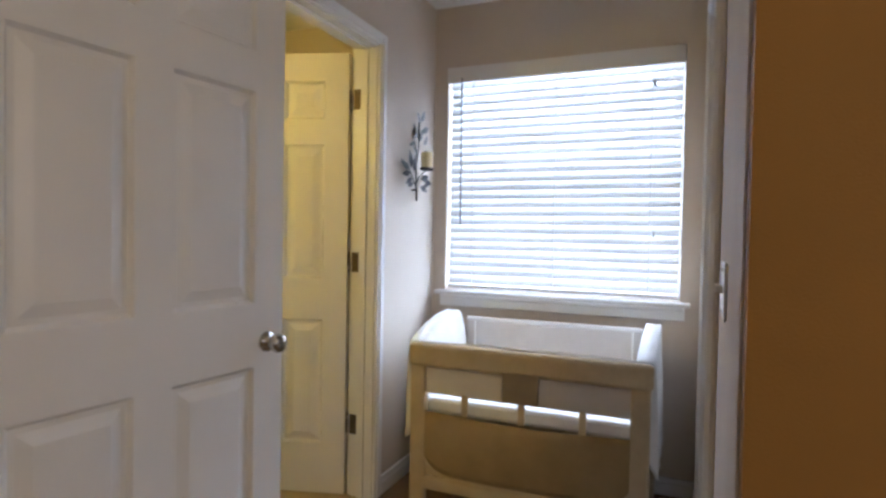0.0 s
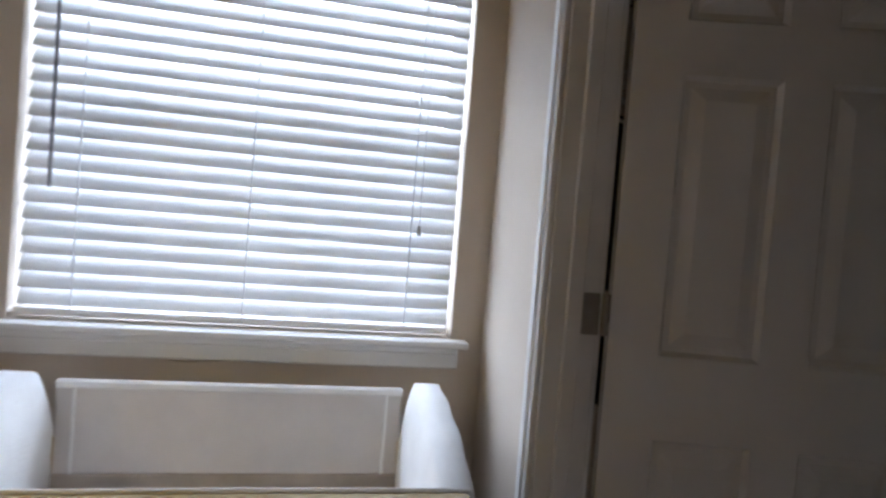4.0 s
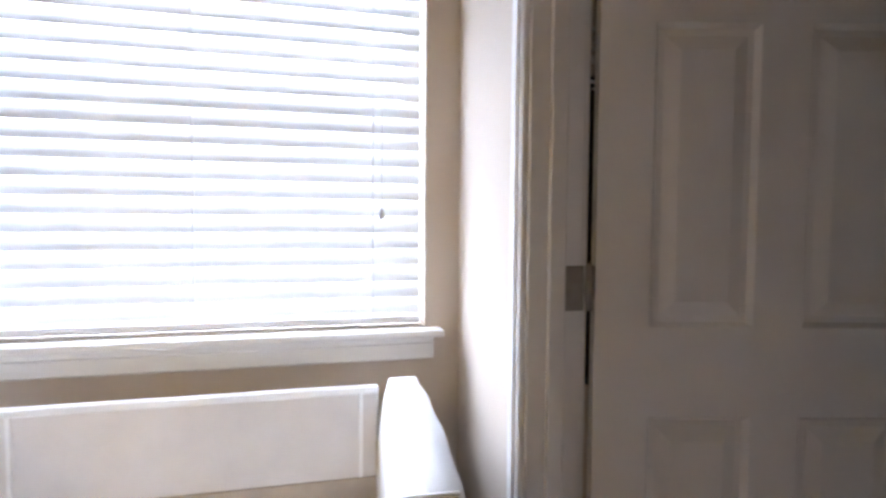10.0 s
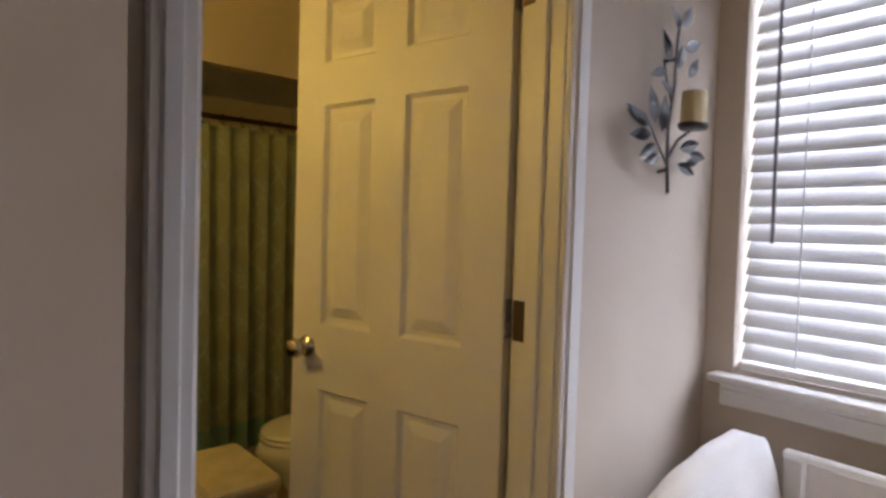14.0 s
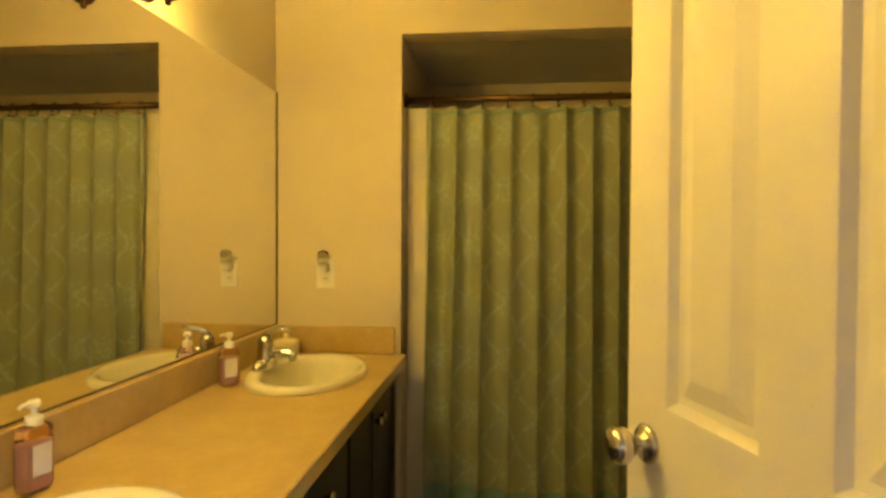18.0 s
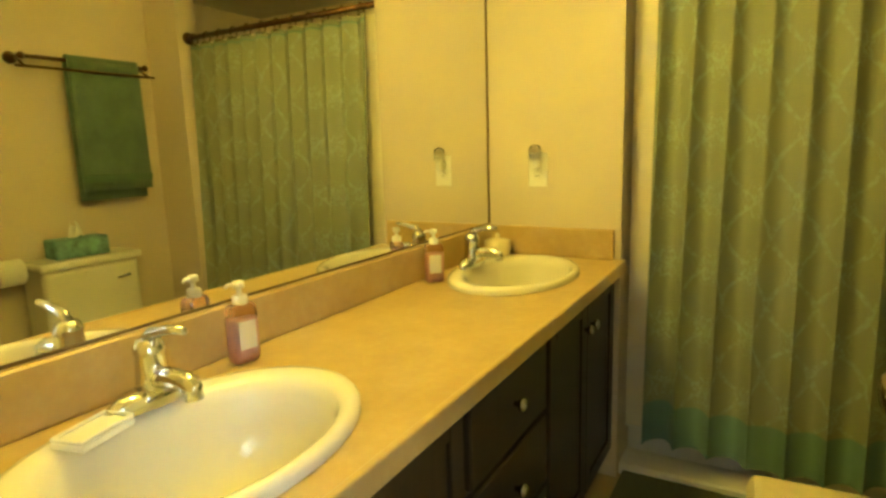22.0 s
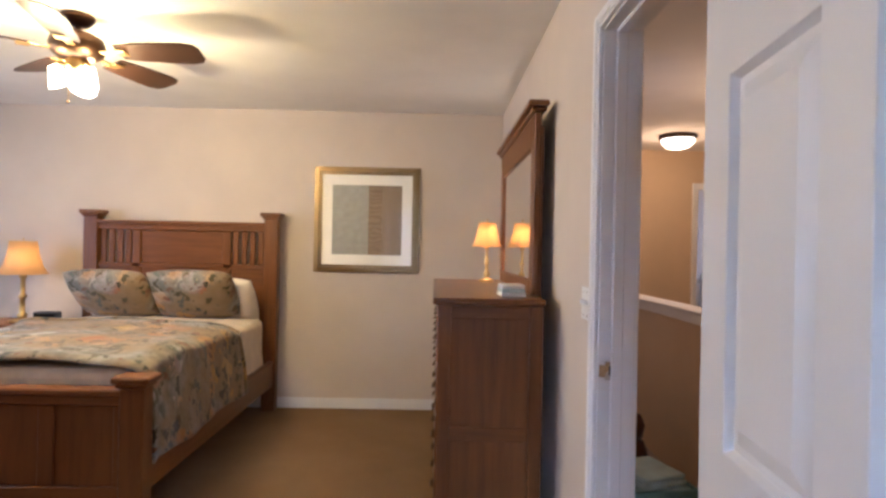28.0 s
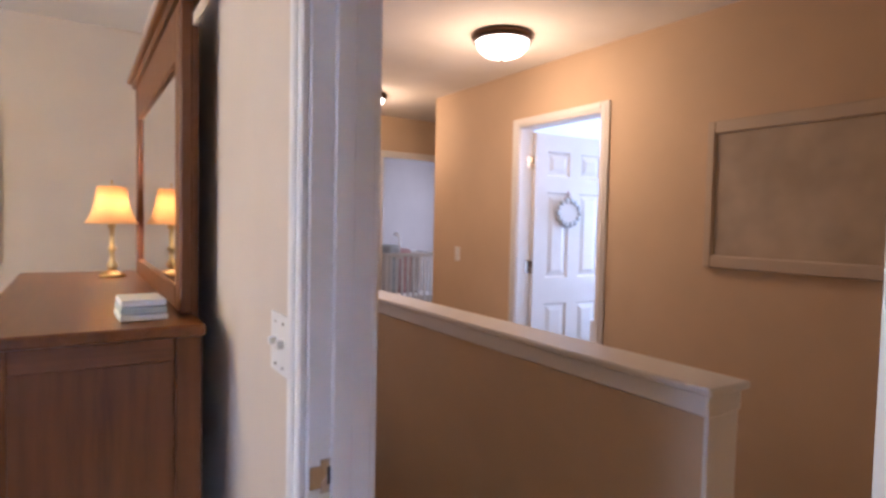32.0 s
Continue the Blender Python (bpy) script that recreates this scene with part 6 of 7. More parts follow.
def ceiling_fan():
    th = empty("ceiling_fan", pose(2.33, -4.16, H), "dark bronze ceiling fan with five wooden blades and lit glass shades", "ceiling fan")
    part("canopy", lathe([(0.0, 0.0), (0.075, 0.0), (0.075, -0.02), (0.05, -0.05), (0.016, -0.055)], 24), BRONZE, th, smooth=True)
    part("downrod", tube([(0, 0, -0.04), (0, 0, -0.09)], 0.014, 10), BRONZE, th)
    part("motor", lathe([(0.016, -0.075), (0.07, -0.085), (0.115, -0.11), (0.125, -0.15), (0.115, -0.19), (0.08, -0.215), (0.05, -0.22), (0.0, -0.22)], 28), BRONZE, th, smooth=True)
    part("light_hub", lathe([(0.05, -0.22), (0.055, -0.245), (0.045, -0.275), (0.02, -0.29), (0.0, -0.29)], 20), BRASS, th, smooth=True)
    blade_mat = wood("dark_blade_wood", (0.018, 0.009, 0.006), (0.045, 0.021, 0.012), 0.35, 5, "x")
    for i in range(5):
        a = 36 + 72 * i
        m = pose(0, 0, -0.175, 0, 0, a)
        bm = bmesh.new()
        out = [(0.20, 0.060), (0.30, 0.074), (0.45, 0.084), (0.54, 0.088), (0.595, 0.074), (0.615, 0.042)]
        pts = [(x, y) for x, y in out] + [(x, -y) for x, y in reversed(out)]
        lo = [bm.verts.new((x, y, -0.003 - y * 0.24)) for x, y in pts]
        hi = [bm.verts.new((x, y, 0.004 - y * 0.24)) for x, y in pts]
        bm.faces.new(lo)
        bm.faces.new(hi)
        for k in range(len(pts)):
            j = (k + 1) % len(pts)
            bm.faces.new((lo[k], lo[j], hi[j], hi[k]))
        bl = part("blade", bm, blade_mat, th, m=m)
        part("blade_iron", merge(boxes((0.09, -0.018, -0.008, 0.20, 0.018, 0.0), (0.19, -0.042, -0.010, 0.25, 0.042, -0.003), bevel=0.004)), BRASS, bl)
    shade = glowing("lit_fan_glass", (1.0, 0.80, 0.48), 9.0)
    for i in range(3):
        a = radians(35 + 120 * i)
        dx, dy = math.cos(a), math.sin(a)
        arm = part("lamp_arm", tube([(dx * 0.03, dy * 0.03, -0.255), (dx * 0.08, dy * 0.08, -0.25), (dx * 0.10, dy * 0.10, -0.27)], 0.009, 8), BRASS, th)
        part("glass_shade", lathe([(0.022, 0.0), (0.030, -0.02), (0.050, -0.06), (0.062, -0.09), (0.058, -0.09), (0.044, -0.055), (0.02, -0.005)], 18, Matrix.Translation((dx * 0.10, dy * 0.10, -0.268)) @ Matrix.Rotation(radians(28), 4, Vector((-dy, dx, 0))) @ Matrix.Scale(-1, 4, Vector((1, 0, 0)))), shade, arm, "glowing frosted glass shade", smooth=True)
        lamp("POINT", "fan_bulb", pose(2.33 + dx * 0.215, -4.16 + dy * 0.215, H - 0.385), 16, (1.0, 0.67, 0.24), 0.05)
    part("pull_chain", tube([(0.02, 0.03, -0.29), (0.022, 0.03, -0.42)], 0.0015, 5), BRASS, th)
    part("pull_knob", lathe([(0, 0.0), (0.007, -0.006), (0.007, -0.018), (0, -0.022)], 10, pose(0.022, 0.03, -0.42)), BRONZE, th, smooth=True)


ceiling_fan()

# ---- hall ----
hw = empty("half_wall", pose(0, 0, 0), "half wall tinted tan for the warm light, with a white wooden cap along the stairs", "half wall", kind="structure")
HWX, HWZ, HWE = -0.93, 1.005, -3.02
part("body", boxes((HWX - 0.115, -7.48, 0, HWX, HWE, HWZ - 0.022)), HALL_WARM_LIT, hw)
part("cap", boxes((HWX - 0.140, -7.48, HWZ - 0.020, HWX + 0.026, HWE + 0.03, HWZ), (HWX - 0.128, -7.48, HWZ - 0.075, HWX + 0.013, HWE + 0.015, HWZ - 0.020), bevel=0.005), TRIM, hw)
part("end_board", boxes((HWX - 0.120, HWE, 0, HWX + 0.005, HWE + 0.012, HWZ - 0.075), bevel=0.002), TRIM, hw, "white end board")

hl = empty("hall_ceiling_light", pose(-1.70, -4.83, H), "flush hall ceiling light with a bronze rim and lit glass bowl", "ceiling light")
part("rim", lathe([(0.0, 0.0), (0.165, 0.0), (0.172, -0.02), (0.160, -0.045), (0.150, -0.045), (0.150, -0.01)], 36), BRONZE, hl, smooth=True)
part("bowl", lathe([(0.150, -0.040), (0.140, -0.075), (0.105, -0.110), (0.05, -0.128), (0.0, -0.132)], 36), glowing("lit_hall_glass", (1.0, 0.76, 0.46), 3.4), hl, "glowing frosted glass bowl", smooth=True)
part("finial", lathe([(0.0, -0.150), (0.008, -0.145), (0.006, -0.134), (0.010, -0.130)], 12), BRONZE, hl, smooth=True)
lamp("POINT", "hall_bulb", pose(-1.70, -4.83, H - 0.42), 8.2, (1.0, 0.55, 0.22), 0.10)
copy_thing(hl, pose(-1.72, -6.68, H))
lamp("POINT", "hall_bulb", pose(-1.72, -6.68, H - 0.24), 6, (1.0, 0.55, 0.22), 0.10)

hm = empty("hall_picture", pose(HX, -3.35, 1.54, 0, 0, 90), "wide canvas picture in a pale frame on the hall wall", "picture")
part("frame", boxes((-0.56, -0.035, -0.35, -0.52, -0.002, 0.35), (0.52, -0.035, -0.35, 0.56, -0.002, 0.35), (-0.52, -0.035, 0.29, 0.52, -0.002, 0.35), (-0.52, -0.035, -0.35, 0.52, -0.002, -0.29), bevel=0.006), paint("pale_tan_frame", (0.55, 0.46, 0.34), 0.4), hm)
part("canvas", boxes((-0.522, -0.018, -0.292, 0.522, -0.004, 0.292)), paint("dull_olive_canvas", (0.50, 0.42, 0.30), 0.25, 0.25, 90, 0.1, scale=3), hm, "dull olive canvas")

wr = empty("door_hanging", pose(-2.690, -5.300 + 0.005, 1.47, 0, 0, 176), "round pale floral door hanging on a ribbon", "door hanging")
pale = paint("pale_blue_petal", (0.50, 0.54, 0.58), 0.7, 0.2, 60, 0.3)
ws = random.Random(3)
part("disc", lathe([(0.0, 0.0), (0.095, 0.0), (0.10, 0.008), (0.092, 0.016), (0.0, 0.016)], 24, pose(0, -0.004, 0, 90)), paint("pale_disc", (0.66, 0.66, 0.66), 0.7), wr)
petal = lathe([(0.0, -0.018), (0.022, -0.01), (0.026, 0.0), (0.02, 0.012), (0.0, 0.018)], 10)
pm = bpy.data.meshes.new("petal")
petal.to_mesh(pm)
petal.free()
pm.materials.append(pale)
for i in range(14):
    a = math.tau * i / 14
    link("flower", pm, pale, wr, pose(0.098 * math.cos(a), -0.012, 0.086 * math.sin(a), 90, ws.uniform(-20, 20), ws.uniform(0, 90)))
part("ribbon", tube([(-0.06, -0.006, 0.06), (0.0, -0.004, 0.155), (0.06, -0.006, 0.06)], 0.004, 6), cloth("pink_ribbon", (0.55, 0.36, 0.34)), wr, "pink ribbon")
wr.matrix_basis = pose(-2.690, -5.284, 1.47, 0, 0, 176)


CRIB_WHITE = paint("white_crib_paint", (0.86, 0.86, 0.86), 0.35, 0.02, 120, 0.05)


def crib():
    th = empty("crib", pose(-3.22, -8.75, 0), "white slatted baby crib in the nursery", "crib")
    w, d = 0.42, 0.36
    for sx in (-1, 1):
        for sy in (-1, 1):
            part("post", boxes((sx * w - 0.025, sy * d - 0.025, 0, sx * w + 0.025, sy * d + 0.025, 1.0), bevel=0.006), CRIB_WHITE, th)
    for sy in (-1, 1):
        for z in (0.30, 0.955):
            part("rail", boxes((-w + 0.025, sy * d - 0.018, z, w - 0.025, sy * d + 0.018, z + 0.045), bevel=0.005), CRIB_WHITE, th)
        for i in range(10):
            x = -w + 0.025 + (2 * w - 0.05) * (i + 0.5) / 10
            part("slat", boxes((x - 0.016, sy * d - 0.009, 0.345, x + 0.016, sy * d + 0.009, 0.955), bevel=0.003), CRIB_WHITE, th)
    for sx in (-1, 1):
        for z in (0.30, 0.955):
            part("rail", boxes((sx * w - 0.018, -d + 0.025, z, sx * w + 0.018, d - 0.025, z + 0.045), bevel=0.005), CRIB_WHITE, th)
        for i in range(6):
            y = -d + 0.025 + (2 * d - 0.05) * (i + 0.5) / 6
            part("slat", boxes((sx * w - 0.009, y - 0.016, 0.345, sx * w + 0.009, y + 0.016, 0.955), bevel=0.003), CRIB_WHITE, th)
    part("mattress", boxes((-w + 0.03, -d + 0.03, 0.36, w - 0.03, d - 0.03, 0.47), bevel=0.02, seg=2), WHITE_CLOTH, th)
    part("bumper", boxes((-w + 0.03, -d + 0.03, 0.48, w - 0.03, -d + 0.06, 0.85), bevel=0.012), cloth("grey_bumper", (0.45, 0.45, 0.47)), th, "pale grey bumper")
    mb = empty("crib_mobile", pose(-2.98, -8.39, 0.98), "white crib mobile arm clamped on the rail", "mobile")
    part("arm", tube([(0, 0, 0), (0, -0.01, 0.14), (0, -0.03, 0.22), (0, -0.09, 0.26), (0, -0.14, 0.24)], 0.012, 8), CRIB_WHITE, mb)
    part("clamp", boxes((-0.03, -0.02, -0.05, 0.03, 0.03, 0.02), bevel=0.006), CRIB_WHITE, mb)
    for i, (x, c) in enumerate(((-3.05, (0.55, 0.60, 0.62)), (-3.22, (0.62, 0.40, 0.40)), (-3.40, (0.66, 0.62, 0.58)))):
        pl = empty("folded_blanket", pose(x, -8.78, 0.47), "soft folded blanket heaped in the crib", "blanket", "blankets in the crib")
        part("fold", boxes((-0.09, -0.12, 0, 0.09, 0.12, 0.62 - 0.05 * i), bevel=0.05, seg=3), cloth("crib_cloth_%s" % "abc"[i], c), pl)


crib()
tb1 = empty("toy_basket", pose(-0.47, -3.96, 0.0, 0, 0, 8), "teal cloth storage cube on the hall floor", "storage basket")
part("body", boxes((-0.15, -0.17, 0, 0.15, 0.17, 0.27), bevel=0.012, seg=2), cloth("teal_cloth", (0.42, 0.62, 0.61)), tb1)
part("rim", boxes((-0.158, -0.178, 0.24, 0.158, -0.165, 0.285), (-0.158, 0.165, 0.24, 0.158, 0.178, 0.285), (-0.158, -0.165, 0.24, -0.145, 0.165, 0.285), (0.145, -0.165, 0.24, 0.158, 0.165, 0.285), bevel=0.004), cloth("dark_teal_cloth", (0.16, 0.32, 0.33)), tb1, "dark teal rim")
tb2 = empty("folded_towel", pose(-0.47, -3.96, 0.272, 0, 0, 20), "pale teal folded cloth on the storage cube", "cloth")
part("fold", boxes((-0.12, -0.13, 0, 0.12, 0.13, 0.03), (-0.115, -0.125, 0.03, 0.115, 0.125, 0.055), bevel=0.012, seg=2), cloth("pale_teal_cloth", (0.45, 0.60, 0.58)), tb2)
tb3 = empty("plush_toy", pose(-0.66, -4.75, 0.0), "small brown plush toy on the hall floor", "toy")
part("body", merge(lathe([(0, 0), (0.09, 0.02), (0.11, 0.10), (0.08, 0.19), (0, 0.22)], 16), lathe([(0, 0.20), (0.07, 0.22), (0.085, 0.29), (0.06, 0.35), (0, 0.37)], 16)), cloth("brown_plush", (0.09, 0.035, 0.02), 0.3, 150, 1.0), tb3, smooth=True)
ps = empty("toy_shelf", pose(-2.92, -4.98, 0.0), "small white shelf stacked with pink soft toys in the spare room", "shelf")
part("body", boxes((-0.12, -0.16, 0, 0.12, 0.16, 0.70), bevel=0.006), TRIM, ps)
for i, (z, c) in enumerate(((0.70, (0.55, 0.26, 0.28)), (0.86, (0.66, 0.55, 0.50)), (1.0, (0.55, 0.24, 0.26)))):
    ty = empty("soft_toy", pose(-2.90 + 0.02 * i, -4.98, z + 0.001), "pink soft toy piled on the small shelf", "toy", "soft toys on the shelf")
    part("body", lathe([(0, 0), (0.07, 0.015), (0.085, 0.07), (0.06, 0.13), (0, 0.145)], 16), cloth("pink_plush_%s" % "abc"[i], c, 0.3, 150, 1.0), ty, smooth=True)
switch_plate("light_switch", "white light switch on the hall wall", pose(HX, -6.10, 1.13, 0, 0, 90), 1)

# ---- closet ----
WIRE = paint("white_wire", (0.72, 0.70, 0.66), 0.4)


def wire_shelf(x0, x1, z, label, depth=0.31):
    th = empty("wire_shelf", pose(0, CN, 0), label, "wire shelf", "closet wire shelves")
    for y, dz in ((-0.02, 0), (-depth * 0.5, 0), (-depth, 0), (-depth, -0.035)):
        part("long_wire", tube([(x0, y, z + dz), (x1, y, z + dz)], 0.0035, 6), WIRE, th)
    part("hang_rod", tube([(x0, -depth + 0.03, z - 0.075), (x1, -depth + 0.03, z - 0.075)], 0.011, 10), WIRE, th)
    n = int((x1 - x0) / 0.030)
    bm = boxes(*[(x0 + i * 0.030 - 0.0015, -depth, z + 0.0035, x0 + i * 0.030 + 0.0015, -0.005, z + 0.0065) for i in range(n)],
               *[(x0 + i * 0.030 - 0.0015, -depth - 0.0035, z - 0.035, x0 + i * 0.030 + 0.0015, -depth - 0.0005, z + 0.005) for i in range(n)])
    tagged(part("wire_grid", bm, WIRE, th), kind="stuff")
    for x in (x0 + 0.06, x1 - 0.06):
        part("bracket", tube([(x, -depth, z - 0.01), (x, -0.012, z - 0.30)], 0.006, 6), WIRE, th)
        part("rod_hook", tube([(x + 0.02, -depth, z - 0.03), (x + 0.02, -depth + 0.005, z - 0.085), (x + 0.02, -depth + 0.03, z - 0.092), (x + 0.02, -depth + 0.05, z - 0.07)], 0.004, 6), WIRE, th)
    return th


def garment(x, y, z, width, length, thick, color, label, sleeves=True, turn=0.0, seed=0, trousers=False, stripe=None, flare=0.03, hang=None):
    """A garment on a hanger, hung from a rod along x; shoulders along y."""
    th = empty("hanging_garment", pose(x, y, z, 0, 0, turn), label, "clothes", "clothes hanging in the closet")
    part("hanger", merge(tube([(0, 0.0, 0.0), (0, 0.012, 0.022), (0, 0.0, 0.036), (0, -0.014, 0.026)], 0.0025, 6), tube([(0, 0, 0.002), (0, 0, -0.045), (0, -width * 0.46, -0.115)], 0.005, 6), tube([(0, 0, -0.045), (0, width * 0.46, -0.115)], 0.005, 6), tube([(0, -width * 0.46, -0.115), (0, width * 0.46, -0.115)], 0.004, 6)), hang or PLATE, th, "plastic hanger")
    rng = random.Random(seed)
    ph, fq = rng.uniform(0, 6), rng.uniform(9, 15)
    nu, nv = 22, 14

    def fn(side):
        def f(u, v):
            a = 2 * u - 1
            if trousers:
                sh, wd = 0.0, width * 0.30 * (1 - 0.1 * v)
                top = -0.112
            else:
                sh = 0.100 * abs(a) ** 1.4
                wd = width * (0.46 + flare * v + (0.05 if sleeves else 0) * math.sin(math.pi * min(1, v * 1.5)))
                top = -0.040 - sh - 0.035 * (abs(a) < 0.16)
            zz = top + (-length - top) * v + 0.012 * math.sin(a * 7 + ph) * v
            t = thick / 2 * (0.45 + 0.55 * (1 - a * a)) + 0.010 * math.sin(fq * a + ph + 2 * v) * (0.3 + v)
            return (side * max(0.004, t) + 0.012 * math.sin(3 * v + ph), a * wd + 0.02 * math.sin(2 * v + ph), zz)
        return f
    bm = bmesh.new()
    for s in (1, -1):
        bm.from_mesh(grid_surface(fn(s), nu, nv))
    edge = {}
    bm.verts.ensure_lookup_table()
    n1 = (nu + 1) * (nv + 1)

    def idx(i, j):
        return j * (nu + 1) + i
    rim = [idx(i, 0) for i in range(nu + 1)] + [idx(nu, j) for j in range(1, nv + 1)] + [idx(i, nv) for i in range(nu - 1, -1, -1)] + [idx(0, j) for j in range(nv - 1, 0, -1)]
    for k in range(len(rim)):
        a, b = rim[k], rim[(k + 1) % len(rim)]
        bm.faces.new((bm.verts[a], bm.verts[b], bm.verts[n1 + b], bm.verts[n1 + a]))
    mat = cloth("garment_cloth_%d" % seed, color, 0.25, 350, 0.5)
    if max(color) < 0.08:
        mat.node_tree.nodes["Principled BSDF"].inputs["Sheen Weight"].default_value = 0.0
        mat.node_tree.nodes["Principled BSDF"].inputs["Specular IOR Level"].default_value = 0.1
    if stripe:
        t = mat.node_tree
        b_ = t.nodes["Principled BSDF"]
        wv = t.nodes.new("ShaderNodeTexWave")
        wv.bands_direction = "Z"
        wv.inputs["Scale"].default_value = stripe[1]
        t.links.new(t.nodes.new("ShaderNodeTexCoord").outputs["Object"], wv.inputs["Vector"])
        t.links.new(mix_color(t, ramp(t, wv.outputs["Fac"], [(0.48, (0, 0, 0)), (0.52, (1, 1, 1))]), color, stripe[0]), b_.inputs["Base Color"])
    part("cloth", bm, mat, th, smooth=True)
    if sleeves:
        for s in (-1, 1):
            part("sleeve", tube([(0, s * width * 0.45, -0.13), (0.015, s * width * 0.50, -0.25), (0.02, s * width * 0.49, -length * 0.62), (0.01, s * width * 0.46, -length * 0.86)], min(0.035, thick * 0.5), 10, 0.7), mat, th, smooth=True)
    return th


HANGER_GREY = paint("grey_blue_hanger", (0.30, 0.35, 0.42), 0.4)
RY = CN - 0.28     # rods along the north wall
wire_shelf(1.60, 3.84, 1.735, "white wire closet shelf with a hanging rod")
wire_shelf(3.74, CX - 0.01, 2.090, "white wire closet shelf higher up by the window")
low = empty("low_rod", pose(0, 0, 0), "white low hanging rod for trousers", "closet rod")
part("rod", tube([(3.90, RY, 0.86), (CX - 0.005, RY, 0.86)], 0.012, 10), WIRE, low)
part("bracket", tube([(3.92, RY, 0.86), (3.92, CN - 0.01, 0.86)], 0.008, 8), WIRE, low)
# colour, length, stripe, shoulder width of each top along the rod
CLOTHES = [((0.10, 0.10, 0.11), 0.80, None, 0.46), ((0.22, 0.025, 0.06), 0.72, None, 0.46), ((0.34, 0.45, 0.40), 0.98, None, 0.46), ((0.26, 0.03, 0.08), 0.70, None, 0.44), ((0.58, 0.34, 0.30), 1.12, None, 0.44),
           ((0.56, 0.54, 0.52), 0.76, None, 0.45), ((0.62, 0.045, 0.05), 0.86, None, 0.47), ((0.64, 0.42, 0.38), 0.84, None, 0.45), ((0.07, 0.26, 0.26), 1.14, None, 0.42), ((0.60, 0.58, 0.54), 0.84, None, 0.44),
           ((0.20, 0.19, 0.19), 0.90, ((0.32, 0.30, 0.28), 9), 0.44), ((0.30, 0.29, 0.27), 0.94, None, 0.43), ((0.03, 0.03, 0.03), 0.98, None, 0.44), ((0.015, 0.015, 0.018), 0.94, ((0.5, 0.48, 0.46), 13), 0.46), ((0.02, 0.02, 0.022), 1.00, None, 0.42),
           ((0.55, 0.46, 0.42), 0.90, None, 0.43), ((0.62, 0.38, 0.34), 0.96, None, 0.44), ((0.64, 0.46, 0.42), 0.90, None, 0.43), ((0.015, 0.015, 0.02), 0.90, ((0.62, 0.52, 0.50), 2.7), 0.47), ((0.02, 0.02, 0.025), 0.86, None, 0.40), ((0.66, 0.54, 0.50), 0.92, None, 0.45)]
cr = random.Random(11)
for i, (c, ln, stp, wd) in enumerate(CLOTHES):
    garment(2.86 + i * 0.049, RY, 1.660, wd + cr.uniform(-0.02, 0.02), ln + cr.uniform(-0.03, 0.03), 0.040, c, "hanging top among the closet clothes, " + ("striped" if stp else "plain"), i % 3 != 1, cr.uniform(-12, 12), i + 1, stripe=stp)
for i in range(14):
    c = ((0.02, 0.02, 0.025), (0.06, 0.02, 0.03), (0.03, 0.035, 0.06), (0.05, 0.045, 0.045))[i % 4]
    garment(1.66 + i * 0.083, RY, 1.660, 0.42, 0.80 + cr.uniform(-0.1, 0.12), 0.060, c, "dark top hanging in the closet row behind the door", False, cr.uniform(-8, 8), 100 + i)
for i, (c, ln) in enumerate((((0.10, 0.045, 0.022), 0.86), ((0.115, 0.053, 0.026), 0.88), ((0.09, 0.042, 0.022), 0.87), ((0.10, 0.05, 0.03), 0.86), ((0.20, 0.17, 0.15), 0.88), ((0.45, 0.45, 0.46), 0.86), ((0.10, 0.11, 0.14), 0.87), ((0.03, 0.045, 0.10), 0.86), ((0.02, 0.03, 0.06), 0.86), ((0.58, 0.58, 0.60), 0.85))):
    garment(3.94 + i * 0.074, RY, 2.015, 0.54, ln, 0.095 if i < 4 else 0.05, c, "brown suede coat on a hanger" if i < 4 else "dress shirt on a hanger beside the coats", True, cr.uniform(-5, 5), 40 + i, hang=BLACK_IRON)
for i in range(12):
    c = ((0.012, 0.012, 0.014), (0.015, 0.015, 0.018), (0.016, 0.018, 0.028), (0.02, 0.02, 0.022), (0.10, 0.22, 0.28))[min(3, i // 2) if i < 11 else 4]
    garment(3.94 + i * 0.066, RY, 0.855, 0.42, 0.70 if i < 11 else 0.40, 0.065, c, "dark trousers folded over a white hanger", False, cr.uniform(-6, 6), 60 + i, trousers=True, hang=HANGER_GREY)
for i in range(8):
    garment(3.14 + i * 0.10, RY + 0.11, 1.10, 0.42, 0.70 + cr.uniform(-0.06, 0.04), 0.085, (0.010, 0.010, 0.012), "long black dress hanging below the tops", False, cr.uniform(-6, 6), 130 + i, trousers=True)
for i, (c, stp, ln) in enumerate((((0.66, 0.68, 0.72), None, 1.26), ((0.06, 0.055, 0.06), None, 0.96), ((0.34, 0.28, 0.10), None, 0.84), ((0.16, 0.15, 0.17), None, 0.90), ((0.20, 0.18, 0.34), ((0.42, 0.42, 0.52), 40), 0.78))):
    garment(2.42 + i * 0.10, (-1.500, -1.480, -1.455, -1.440, -1.383)[i], 1.46, 0.52, ln, 0.05, c, ("white shirt", "dark coat", "yellow shirt", "charcoal jacket", "purple striped shirt")[i] + " on a black hanger along the closet's side wall", False, cr.uniform(-3, 3), 80 + i, stripe=stp, flare=0.13, hang=BLACK_IRON)
r2 = empty("closet_rod", pose(0, 0, 0), "white hanging rod on the closet's south wall", "closet rod")
